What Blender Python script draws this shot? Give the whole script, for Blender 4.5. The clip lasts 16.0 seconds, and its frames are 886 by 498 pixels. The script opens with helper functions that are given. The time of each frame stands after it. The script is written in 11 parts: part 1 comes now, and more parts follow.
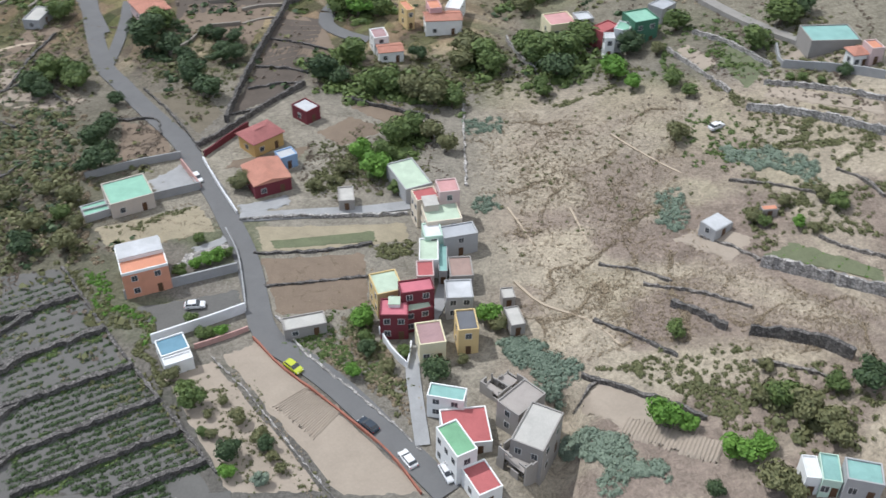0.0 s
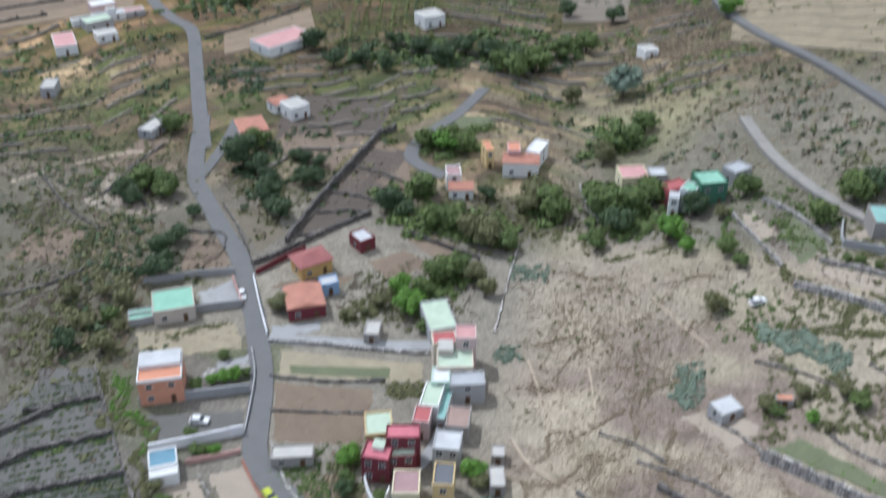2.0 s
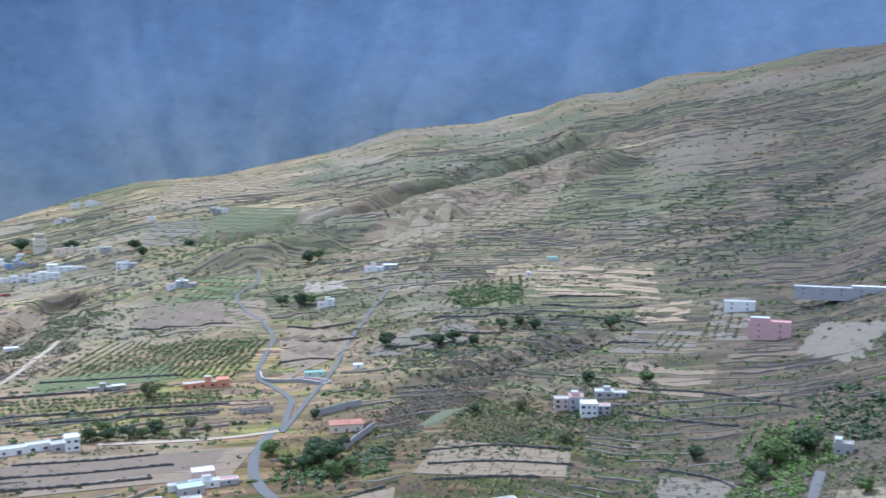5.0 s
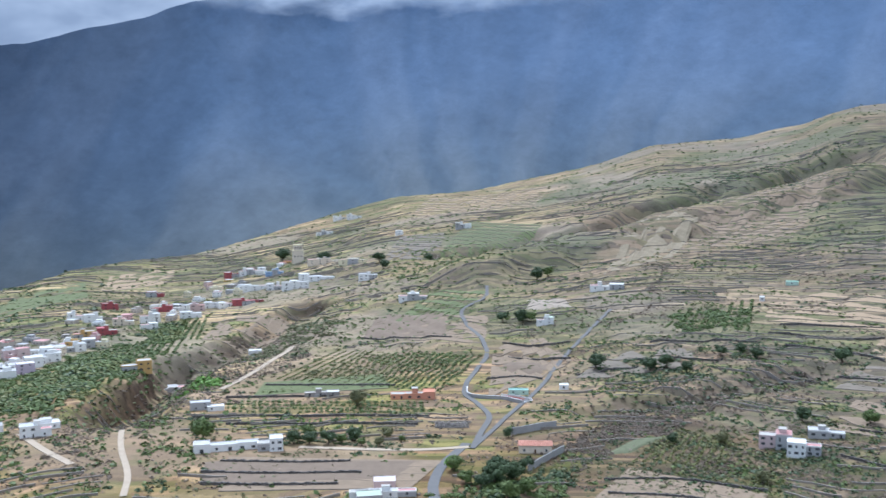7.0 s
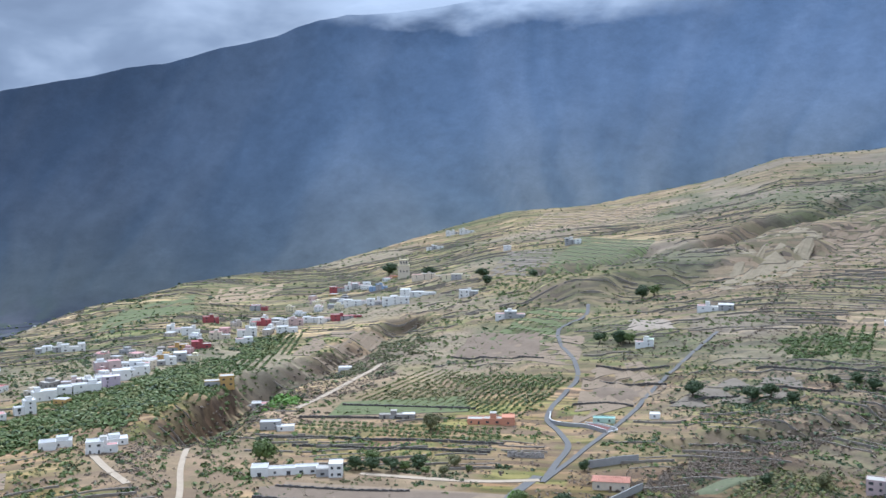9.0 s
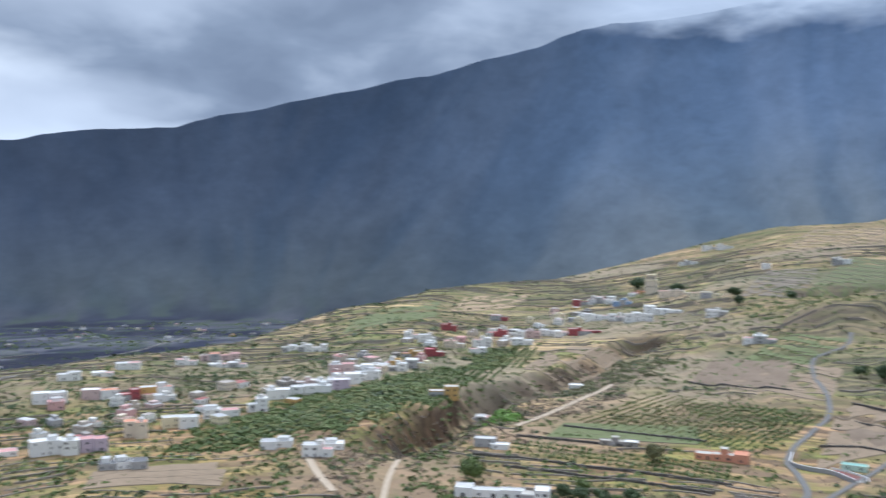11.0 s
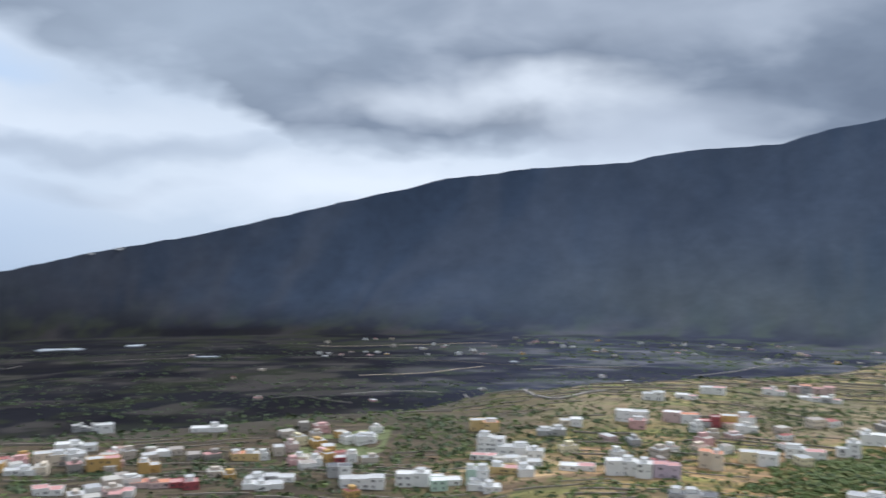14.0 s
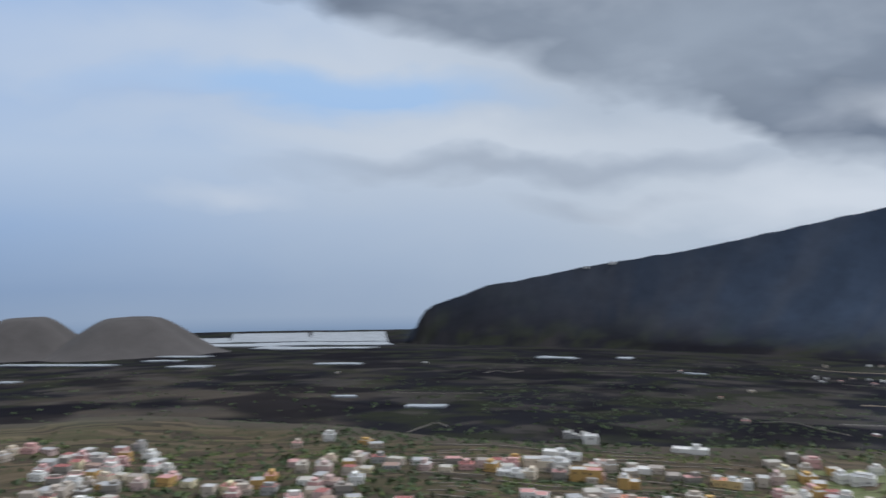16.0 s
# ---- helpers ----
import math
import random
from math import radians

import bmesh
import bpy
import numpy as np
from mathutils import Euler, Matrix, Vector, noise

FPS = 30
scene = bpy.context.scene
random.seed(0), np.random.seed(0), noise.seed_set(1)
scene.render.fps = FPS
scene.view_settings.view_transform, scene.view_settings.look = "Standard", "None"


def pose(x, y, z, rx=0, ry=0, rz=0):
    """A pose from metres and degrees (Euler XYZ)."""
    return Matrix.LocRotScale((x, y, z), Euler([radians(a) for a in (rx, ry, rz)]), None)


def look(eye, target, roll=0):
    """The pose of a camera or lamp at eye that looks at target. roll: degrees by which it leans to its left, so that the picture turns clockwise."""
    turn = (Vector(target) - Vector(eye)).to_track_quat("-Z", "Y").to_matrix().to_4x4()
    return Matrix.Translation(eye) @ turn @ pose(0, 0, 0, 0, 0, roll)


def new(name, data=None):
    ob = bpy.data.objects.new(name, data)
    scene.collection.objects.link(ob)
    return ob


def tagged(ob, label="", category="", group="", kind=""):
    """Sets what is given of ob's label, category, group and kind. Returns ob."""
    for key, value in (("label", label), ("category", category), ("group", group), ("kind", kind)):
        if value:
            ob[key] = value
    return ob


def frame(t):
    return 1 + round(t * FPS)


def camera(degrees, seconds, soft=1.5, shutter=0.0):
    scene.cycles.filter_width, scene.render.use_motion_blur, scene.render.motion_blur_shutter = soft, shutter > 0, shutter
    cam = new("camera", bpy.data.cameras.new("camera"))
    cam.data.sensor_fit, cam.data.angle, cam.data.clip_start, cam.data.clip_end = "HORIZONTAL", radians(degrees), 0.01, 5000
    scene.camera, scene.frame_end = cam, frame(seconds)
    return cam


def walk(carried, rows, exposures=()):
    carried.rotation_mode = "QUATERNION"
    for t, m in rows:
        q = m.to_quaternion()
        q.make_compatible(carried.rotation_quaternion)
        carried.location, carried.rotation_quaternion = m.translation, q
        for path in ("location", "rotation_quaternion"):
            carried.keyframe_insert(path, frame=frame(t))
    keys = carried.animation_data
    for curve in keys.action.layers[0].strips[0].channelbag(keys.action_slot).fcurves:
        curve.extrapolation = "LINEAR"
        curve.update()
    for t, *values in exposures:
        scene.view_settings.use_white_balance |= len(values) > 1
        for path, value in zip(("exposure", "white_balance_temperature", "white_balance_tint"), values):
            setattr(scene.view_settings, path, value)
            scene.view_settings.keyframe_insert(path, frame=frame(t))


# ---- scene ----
cam = camera(48.74, 16.0, soft=1.5, shutter=0.6)

# seconds, eye, target, roll
PATH = [
    (0, (-0.00, 0.00, 131.00), (-0.092, 77.698, 68.048), 0.78),
    (0.5, (7.90, 0.79, 132.22), (1.445, 77.967, 68.953), -0.02),
    (1, (16.58, 2.45, 133.69), (4.075, 78.824, 70.366), -0.76),
    (1.5, (24.28, 4.78, 135.18), (8.488, 82.626, 74.435), -0.61),
    (2, (32.01, 7.29, 137.14), (13.738, 89.613, 83.391), -0.06),
    (2.5, (40.72, 10.27, 138.29), (19.059, 97.917, 95.308), 0.00),
    (3, (47.69, 13.05, 139.26), (23.155, 105.066, 108.752), 0.01),
    (3.5, (55.58, 16.11, 141.00), (28.181, 110.455, 122.314), -0.03),
    (3.7, (58.51, 18.15, 141.15), (29.951, 112.883, 126.694), -0.06),
    (5.8, (91.71, 38.38, 142.70), (39.848, 123.423, 133.883), -0.66),
    (6, (95.27, 40.31, 142.71), (40.71, 123.657, 133.974), -0.73),
    (6.5, (102.55, 46.45, 142.82), (42.428, 125.926, 134.495), -0.70),
    (7, (106.75, 54.21, 143.26), (42.401, 130.342, 135.31), -0.62),
    (7.5, (109.51, 63.13, 143.23), (41.928, 136.457, 135.75), -0.53),
    (8, (110.39, 73.70, 143.14), (40.327, 144.702, 136.075), -0.49),
    (10.3, (98.59, 124.08, 138.92), (16.774, 181.338, 133.545), -0.30),
    (10.5, (98.01, 125.99, 139.94), (14.342, 180.499, 134.642), -0.04),
    (11, (97.37, 132.57, 141.52), (8.374, 177.875, 136.392), 0.26),
    (11.5, (98.18, 137.77, 142.24), (4.719, 173.003, 137.463), 0.30),
    (12, (92.93, 141.54, 142.26), (-3.58, 167.354, 137.803), 0.37),
    (12.5, (88.01, 146.15, 142.48), (-10.46, 163.089, 138.287), 0.36),
    (13, (82.29, 149.71, 142.58), (-17.284, 157.973, 138.6), 0.31),
    (13.5, (76.57, 150.72, 143.38), (-23.343, 149.018, 139.628), 0.15),
    (14, (71.30, 152.11, 143.25), (-27.778, 138.984, 139.853), -0.02),
    (14.5, (67.00, 153.88, 143.25), (-29.782, 128.902, 140.278), -0.24),
    (15, (62.70, 153.87, 143.11), (-30.181, 116.898, 140.61), -0.17),
    (15.5, (59.56, 155.65, 143.82), (-28.117, 107.606, 141.667), -0.28),
    (16, (61.32, 153.83, 145.19), (-19.796, 95.374, 143.364), -0.11),
]
walk(cam, [(t, look(eye, target, roll)) for t, eye, target, roll in PATH], [(0.0, 0.13, 5800, 10), (1.5, 0.14, 5650, 10), (2.5, 0.08, 5250, 10), (3.5, 0.40, 4750, 10), (5.8, 0.42, 5050, 10), (8.0, 0.40, 5230, 10), (10.5, 0.29, 5400, 10), (12.0, 0.2, 5700, 10), (13.0, 0.14, 5800, 10), (14.5, -0.08, 5850, 10), (16.0, -0.38, 5950, 10)])

# ---- light ----
SUN_AZ, SUN_EL = 62.0, 54.0  # degrees left of +y, and above the horizon

sun_data = bpy.data.lights.new("sun", "SUN")
sun_data.energy, sun_data.angle, sun_data.color = 3.3, radians(0.6), (1.0, 0.95, 0.87)
sun_way = Vector((-math.sin(radians(SUN_AZ)) * math.cos(radians(SUN_EL)), math.cos(radians(SUN_AZ)) * math.cos(radians(SUN_EL)), math.sin(radians(SUN_EL))))
sun = new("sun", sun_data)
sun.matrix_world = look(sun_way * 900, (0, 0, 0))


class Tree_of_nodes:
    """Short hand for node trees."""

    def __init__(self, tree):
        self.tree, self.nodes = tree, tree.nodes
        self.nodes.clear()

    def add(self, kind, props=None, **inputs):
        n = self.nodes.new(kind)
        for k, v in (props or {}).items():
            setattr(n, k, v)
        for k, v in inputs.items():
            self.put(n, k.replace("_", " "), v)
        return n

    def put(self, n, name, v):
        sock = n.inputs[int(name)] if name.isdigit() else n.inputs[name]
        if isinstance(v, bpy.types.NodeSocket):
            self.tree.links.new(v, sock)
        else:
            sock.default_value = v

    def math(self, op, a, b=0.0, c=0.0, clamp=False):
        n = self.nodes.new("ShaderNodeMath")
        n.operation, n.use_clamp = op, clamp
        for i, v in enumerate((a, b, c)):
            self.put(n, str(i), v)
        return n.outputs[0]

    def mix(self, f, a, b, blend="MIX"):
        n = self.nodes.new("ShaderNodeMix")
        n.data_type, n.blend_type = "RGBA", blend
        self.put(n, "0", f)
        for i, v in ((6, a), (7, b)):
            self.put(n, str(i), (*v, 1.0) if isinstance(v, tuple) and len(v) == 3 else v)
        return n.outputs[2]

    def ramp(self, f, *stops):
        n = self.nodes.new("ShaderNodeValToRGB")
        e = n.color_ramp.elements
        while len(e) < len(stops):
            e.new(0.5)
        for el, (p, c) in zip(e, stops):
            el.position, el.color = p, ((c, c, c, 1) if isinstance(c, (int, float)) else (*c, 1))
        self.put(n, "Fac", f)
        return n.outputs[0]

    def noise(self, vec, scale, detail=4.0, rough=0.55, distort=0.0):
        n = self.add("ShaderNodeTexNoise", None, Scale=scale, Detail=detail, Roughness=rough, Distortion=distort)
        if vec is not None:
            self.put(n, "Vector", vec)
        return n.outputs["Fac"]


def build_world():
    """Broken cloud under a blue sky, and the sea as far backdrop under the horizon."""
    world = bpy.data.worlds.new("sky")
    world.use_nodes = True
    scene.world = world
    w = Tree_of_nodes(world.node_tree)
    way = w.add("ShaderNodeTexCoord").outputs["Generated"]
    xyz = w.add("ShaderNodeSeparateXYZ", None, Vector=way)
    x, y, z = xyz.outputs
    sky = w.add("ShaderNodeTexSky", {"sky_type": "NISHITA", "sun_disc": False, "sun_elevation": radians(SUN_EL), "sun_rotation": radians(-SUN_AZ), "air_density": 1.0, "dust_density": 1.5})
    clear = w.mix(1.0, sky.outputs[0], (0.14, 0.14, 0.14), "MULTIPLY")
    # the cloud deck seen from below: the way is laid onto a flat sheet overhead
    lift = w.math("MULTIPLY_ADD", w.math("MAXIMUM", z, 0.0), 0.8, 0.30)
    flat = w.add("ShaderNodeCombineXYZ", None, X=w.math("DIVIDE", x, lift), Y=w.math("DIVIDE", y, lift), Z=0.0).outputs[0]
    big = w.noise(flat, 1.25, 5.0, 0.5, 0.3)
    small = w.noise(flat, 4.2, 6.0, 0.58, 0.2)
    # thick cloud to the side of the mountain, open sky out over the sea
    seaward = w.math("MULTIPLY_ADD", x, -0.695, w.math("MULTIPLY", y, -0.719))
    inland = w.math("MULTIPLY_ADD", x, -0.866, w.math("MULTIPLY", y, 0.5))
    cover = w.math("MULTIPLY_ADD", seaward, -0.34, w.math("MULTIPLY_ADD", big, 0.9, 0.30))
    cover = w.math("MULTIPLY_ADD", small, 0.25, w.math("MULTIPLY_ADD", inland, 0.16, w.math("SUBTRACT", cover, 0.16)))
    amount = w.ramp(cover, (0.30, 0.0), (0.48, 1.0))
    tone = w.math("MULTIPLY_ADD", small, 0.28, w.math("MULTIPLY_ADD", big, 1.15, w.math("MULTIPLY_ADD", inland, 0.60, -0.53)))
    cloud = w.ramp(tone, (0.30, (0.90, 0.90, 0.90)), (0.44, (0.66, 0.69, 0.72)), (0.56, (0.38, 0.415, 0.465)), (0.72, (0.26, 0.29, 0.34)))
    above = w.mix(amount, clear, cloud)
    haze = w.ramp(z, (0.0, (0.56, 0.64, 0.73)), (0.06, (0.70, 0.745, 0.785)))
    above = w.mix(w.ramp(z, (0.0, 0.9), (0.15, 0.0)), above, haze)
    # the lower sky over mountain and sea, by bearing and elevation in degrees, its cloud edges frayed
    wide = w.add("ShaderNodeCombineXYZ", None, X=x, Y=y, Z=w.math("MULTIPLY", z, 2.2)).outputs[0]
    fray = w.add("ShaderNodeTexNoise", None, Vector=wide, Scale=5.0, Detail=4.5, Roughness=0.5, Distortion=0.25)
    split = w.add("ShaderNodeSeparateColor", None, Color=fray.outputs["Color"])
    puff = w.noise(wide, 8.0, 4.0, 0.5, 0.3)
    bearing = w.math("MULTIPLY", w.math("ARCTAN2", w.math("MULTIPLY", x, -1.0), y), 57.296)
    bearing = w.math("MULTIPLY_ADD", w.math("SUBTRACT", split.outputs[0], 0.5), 17.0, bearing)
    rise = w.math("MULTIPLY", w.math("ARCSINE", z), 57.296)
    frayed = w.math("MULTIPLY_ADD", w.math("SUBTRACT", split.outputs[1], 0.5), 5.5, rise)
    frayed = w.math("MULTIPLY_ADD", w.math("SUBTRACT", puff, 0.5), 2.2, frayed)

    def patch(under, color, az, el, half_az, half_el, strength=1.0, edge=0.55):
        d1 = w.math("DIVIDE", w.math("SUBTRACT", bearing, az), half_az)
        d2 = w.math("DIVIDE", w.math("SUBTRACT", frayed, el), half_el)
        d = w.math("SQRT", w.math("ADD", w.math("MULTIPLY", d1, d1), w.math("MULTIPLY", d2, d2)))
        f = w.math("MULTIPLY", w.math("SMOOTH_MIN", w.math("DIVIDE", w.math("SUBTRACT", 1.0 + edge, d), 2 * edge, clamp=True), 1.0, 0.3), strength, clamp=True)
        return w.mix(f, under, color)

    # open sky: pale by the mountain, blue out over the sea
    over_sea = w.ramp(w.math("DIVIDE", bearing, 180.0), (0.64, 0.0), (0.86, 1.0))
    pale = w.ramp(w.math("MULTIPLY_ADD", rise, 0.05, 0.4), (0.05, (0.40, 0.48, 0.60)), (0.30, (0.58, 0.65, 0.73)), (0.55, (0.70, 0.75, 0.80)), (0.9, (0.62, 0.70, 0.80)))
    blue = w.ramp(w.math("MULTIPLY_ADD", rise, 0.05, 0.4), (0.08, (0.37, 0.45, 0.56)), (0.24, (0.31, 0.42, 0.60)), (0.42, (0.40, 0.54, 0.76)), (0.62, (0.58, 0.70, 0.87)), (0.9, (0.48, 0.64, 0.90)))
    low_sky = w.mix(over_sea, pale, blue)
    low_sky = patch(low_sky, (0.80, 0.84, 0.88), 126, 10.4, 22, 2.0, 0.75, 0.8)
    low_sky = patch(low_sky, (0.46, 0.68, 0.98), 133, 8.3, 9, 1.2, 0.8)
    low_sky = patch(low_sky, (0.78, 0.82, 0.86), 121, 5.8, 16, 1.3, 0.95, 0.7)
    low_sky = patch(low_sky, (0.46, 0.51, 0.58), 120, 3.9, 11, 0.7, 0.75, 0.8)
    low_sky = patch(low_sky, (0.50, 0.55, 0.62), 117, 1.6, 3, 0.4, 0.6, 0.8)
    low_sky = patch(low_sky, (0.78, 0.82, 0.87), 137, 2.2, 4, 0.6, 0.6, 0.8)
    # the grey deck: how low it hangs at each bearing
    hem = w.math("MULTIPLY", w.ramp(w.math("DIVIDE", w.math("SUBTRACT", bearing, 30.0), 120.0), (0.05, 0.10), (0.38, 0.15), (0.45, 0.20), (0.51, 0.20), (0.55, 0.205), (0.585, 0.20), (0.64, 0.21), (0.68, 0.36), (0.76, 0.50), (0.86, 0.66), (0.97, 0.80)), 20.0)
    under_deck = w.math("SUBTRACT", frayed, hem)
    shade = w.math("ADD", w.math("MULTIPLY", puff, 0.8), w.math("MULTIPLY", split.outputs[2], 0.8))
    deck = w.ramp(shade, (0.60, (0.19, 0.225, 0.285)), (0.80, (0.255, 0.295, 0.36)), (1.05, (0.42, 0.46, 0.52)))
    low_sky = w.mix(w.ramp(w.math("MULTIPLY_ADD", under_deck, 0.25, 0.5), (0.34, 0.0), (0.72, 1.0)), low_sky, deck)
    low_sky = patch(low_sky, (0.50, 0.56, 0.63), 113, 10.5, 9, 3.2, 0.7, 0.9)
    # breaks in it
    low_sky = patch(low_sky, (0.82, 0.85, 0.88), 93.5, 6.9, 6.0, 1.3, 0.92, 0.8)
    low_sky = patch(low_sky, (0.86, 0.89, 0.92), 103, 1.9, 9, 1.3, 0.95, 0.7)
    low_sky = patch(low_sky, (0.62, 0.66, 0.72), 86, 4.6, 5, 1.5, 0.8, 0.8)
    low_sky = patch(low_sky, (0.50, 0.54, 0.60), 86, 11.5, 10, 1.6, 0.7, 0.9)
    low_sky = patch(low_sky, (0.52, 0.57, 0.64), 44, 10.6, 12, 1.2, 0.8, 0.8)
    above = w.mix(w.ramp(w.math("MULTIPLY", rise, 0.04), (0.52, 0.0), (0.74, 1.0)), low_sky, above)
    # sea below, paler towards the horizon
    sea = w.ramp(w.math("MULTIPLY_ADD", z, 4.0, 0.5), (0.0, (0.10, 0.15, 0.22)), (0.1, (0.20, 0.30, 0.46)), (0.32, (0.37, 0.48, 0.64)), (0.46, (0.52, 0.61, 0.72)), (0.5, (0.57, 0.65, 0.74)))
    both = w.mix(w.ramp(w.math("MULTIPLY_ADD", z, 4.0, 0.5), (0.06, 0.0), (0.16, 1.0)), sea, above)
    back = w.add("ShaderNodeBackground", None, Color=both, Strength=1.0)
    out = w.add("ShaderNodeOutputWorld")
    world.node_tree.links.new(back.outputs[0], out.inputs[0])


build_world()

# ---- lie of the land ----
CX, CY, CZ = 78.0, 115.0, 142.0  # middle of the valley's edge and slopes, as seen round the village


def hashed(i, j, seed):
    n = (i.astype(np.int64) * 374761393 + j.astype(np.int64) * 668265263 + seed * 1274126177) & 0x7FFFFFFF
    n = ((n ^ (n >> 13)) * 1274126177) & 0x7FFFFFFF
    return ((n ^ (n >> 16)) & 0xFFFFFF) / float(0xFFFFFF)


def value_noise(x, y, size, seed=0):
    """Smooth noise from 0 to 1 with features of that many metres."""
    u, v = np.asarray(x, float) / size, np.asarray(y, float) / size
    i, j = np.floor(u), np.floor(v)
    a, b = u - i, v - j
    a, b = a * a * (3 - 2 * a), b * b * (3 - 2 * b)
    top = hashed(i, j, seed) * (1 - a) + hashed(i + 1, j, seed) * a
    low = hashed(i, j + 1, seed) * (1 - a) + hashed(i + 1, j + 1, seed) * a
    return top * (1 - b) + low * b


def fbm(x, y, size, octaves=4, seed=0):
    total, gain = 0.0, 0.5
    for k in range(octaves):
        total = total + gain * value_noise(x, y, size / 2**k, seed + 7 * k)
        gain *= 0.5
    return total / (1 - 0.5**octaves)


def soft(v, width):
    return width * np.logaddexp(0, v / width)


def ease(v, a, b):
    t = np.clip((v - a) / (b - a), 0, 1)
    return t * t * (3 - 2 * t)


# the valley's edge by bearing (degrees left of +y): its elevation and distance
EDGE_AZ = (-180, -60, -20, 3.6, 8.8, 11.1, 12.5, 13.7, 14.6, 17.1, 18.3, 19.9, 23.5, 27.9, 30, 32.4, 35, 37.5, 40.5, 43.2, 45.2, 48.3, 54.4, 59.2, 62.7, 65.8, 75.6, 87, 97, 107, 122, 141, 180)
EDGE_EL = (-9.0, 6.0, 7.5, 5.5, 4.55, 4.4, 4.2, 3.75, 3.55, 3.4, 3.05, 2.3, 1.68, 1.4, 0.77, 0.08, -0.48, -0.98, -1.3, -1.6, -2.05, -2.78, -4.25, -5.1, -5.55, -6.25, -8.6, -10.0, -11.9, -12.4, -12.3, -11.0, -10.0)
EDGE_R = (900, 900, 1500, 2100, 2140, 2160, 2170, 2180, 2190, 2200, 2200, 2200, 2200, 2160, 2140, 2110, 2080, 2050, 2020, 2000, 1980, 1930, 1740, 1560, 1420, 1300, 960, 810, 690, 640, 640, 720, 800)
# the mountain's crest
CREST_AZ = (-180, -60, -20, 10, 38, 44, 47.5, 50.3, 53.1, 54.8, 56.1, 57.2, 60.4, 63.5, 65.2, 67.5, 71.7, 73, 75.6, 78, 82.1, 85, 86.4, 91.8, 93.7, 96.9, 99.2, 100.5, 103.4, 107.8, 112.1, 117.3, 120.2, 122.7, 124.2, 125.7, 127.5, 128.9, 130.5, 134, 180)
CREST_EL = (-9, 5, 11, 12.9, 11.6, 11.0, 10.4, 10.05, 9.92, 9.62, 9.16, 8.68, 8.0, 7.08, 6.9, 6.31, 5.5, 5.1, 4.69, 3.95, 3.77, 3.4, 3.05, 2.78, 2.52, 2.18, 1.6, 1.34, 0.68, -0.33, -1.24, -2.11, -2.76, -3.15, -3.78, -4.25, -5.53, -6.47, -7.4, -9, -9)


def near_land(x, y):
    """The village's ground: flat in the valley floor, rising to the right and ahead."""
    h = 0.30 * soft(x - 12 - 0.02 * y, 9) * (1 - 0.6 * ease(x, 80, 500))
    h = h + 0.12 * soft(y - 480 + 0.25 * x, 40)
    h = h - 0.045 * soft(-x - 380 - 0.25 * y, 60)
    return h + 1.5 * (fbm(x, y, 90, 3, 3) - 0.5)


def rise_of(az):
    return np.maximum(CZ + 290 + 4200 * np.tan(np.radians(np.interp(az, CREST_AZ, CREST_EL))), 0)


def mountain_foot(az, r):
    rise = rise_of(az)
    return 4200 - 1.2 * rise - 150 * (fbm(az * 60, r * 0.1, 420, 3, 43) - 0.1)


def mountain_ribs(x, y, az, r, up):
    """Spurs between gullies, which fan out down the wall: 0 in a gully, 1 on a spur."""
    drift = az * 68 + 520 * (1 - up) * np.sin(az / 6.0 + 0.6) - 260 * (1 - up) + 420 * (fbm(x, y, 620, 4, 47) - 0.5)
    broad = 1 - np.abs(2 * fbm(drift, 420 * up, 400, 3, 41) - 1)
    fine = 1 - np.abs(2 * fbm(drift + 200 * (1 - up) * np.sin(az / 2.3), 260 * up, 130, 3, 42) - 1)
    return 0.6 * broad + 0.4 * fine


# ravines and spurs of the valley: line, half width, and how far they sink or rise
FOLDS = (
    (((-380, 1500), (-445, 1390), (-490, 1272), (-520, 1193), (-560, 1085), (-600, 1000)), 70, -42),
    (((-300, 1340), (-385, 1225), (-425, 1140), (-460, 1060), (-505, 960), (-520, 880)), 62, 20),
    (((-640, 730), (-597, 640), (-543, 547), (-503, 473), (-452, 415), (-412, 367)), 24, -15),
    (((-548, 500), (-505, 458), (-468, 418), (-440, 384)), 11, -9),
    (((-100, 655), (-150, 585), (-185, 540)), 15, -6),
    (((22.0, 115.0), (19.8, 106.0), (18.4, 96.0), (17.0, 84.0)), 4.5, -4.5),
)


def beside(x, y, line):
    """Distance from a line of points."""
    near = np.full(np.shape(x), 1e9)
    for (ax, ay), (bx, by) in zip(line, line[1:]):
        f = np.clip(((x - ax) * (bx - ax) + (y - ay) * (by - ay)) / ((bx - ax) ** 2 + (by - ay) ** 2), 0, 1)
        near = np.minimum(near, np.hypot(x - ax - f * (bx - ax), y - ay - f * (by - ay)))
    return near


def terraced(h, step, wall):
    p = h / step
    k = np.floor(p)
    return step * (k + ease(p - k, 1 - wall, 1.0))


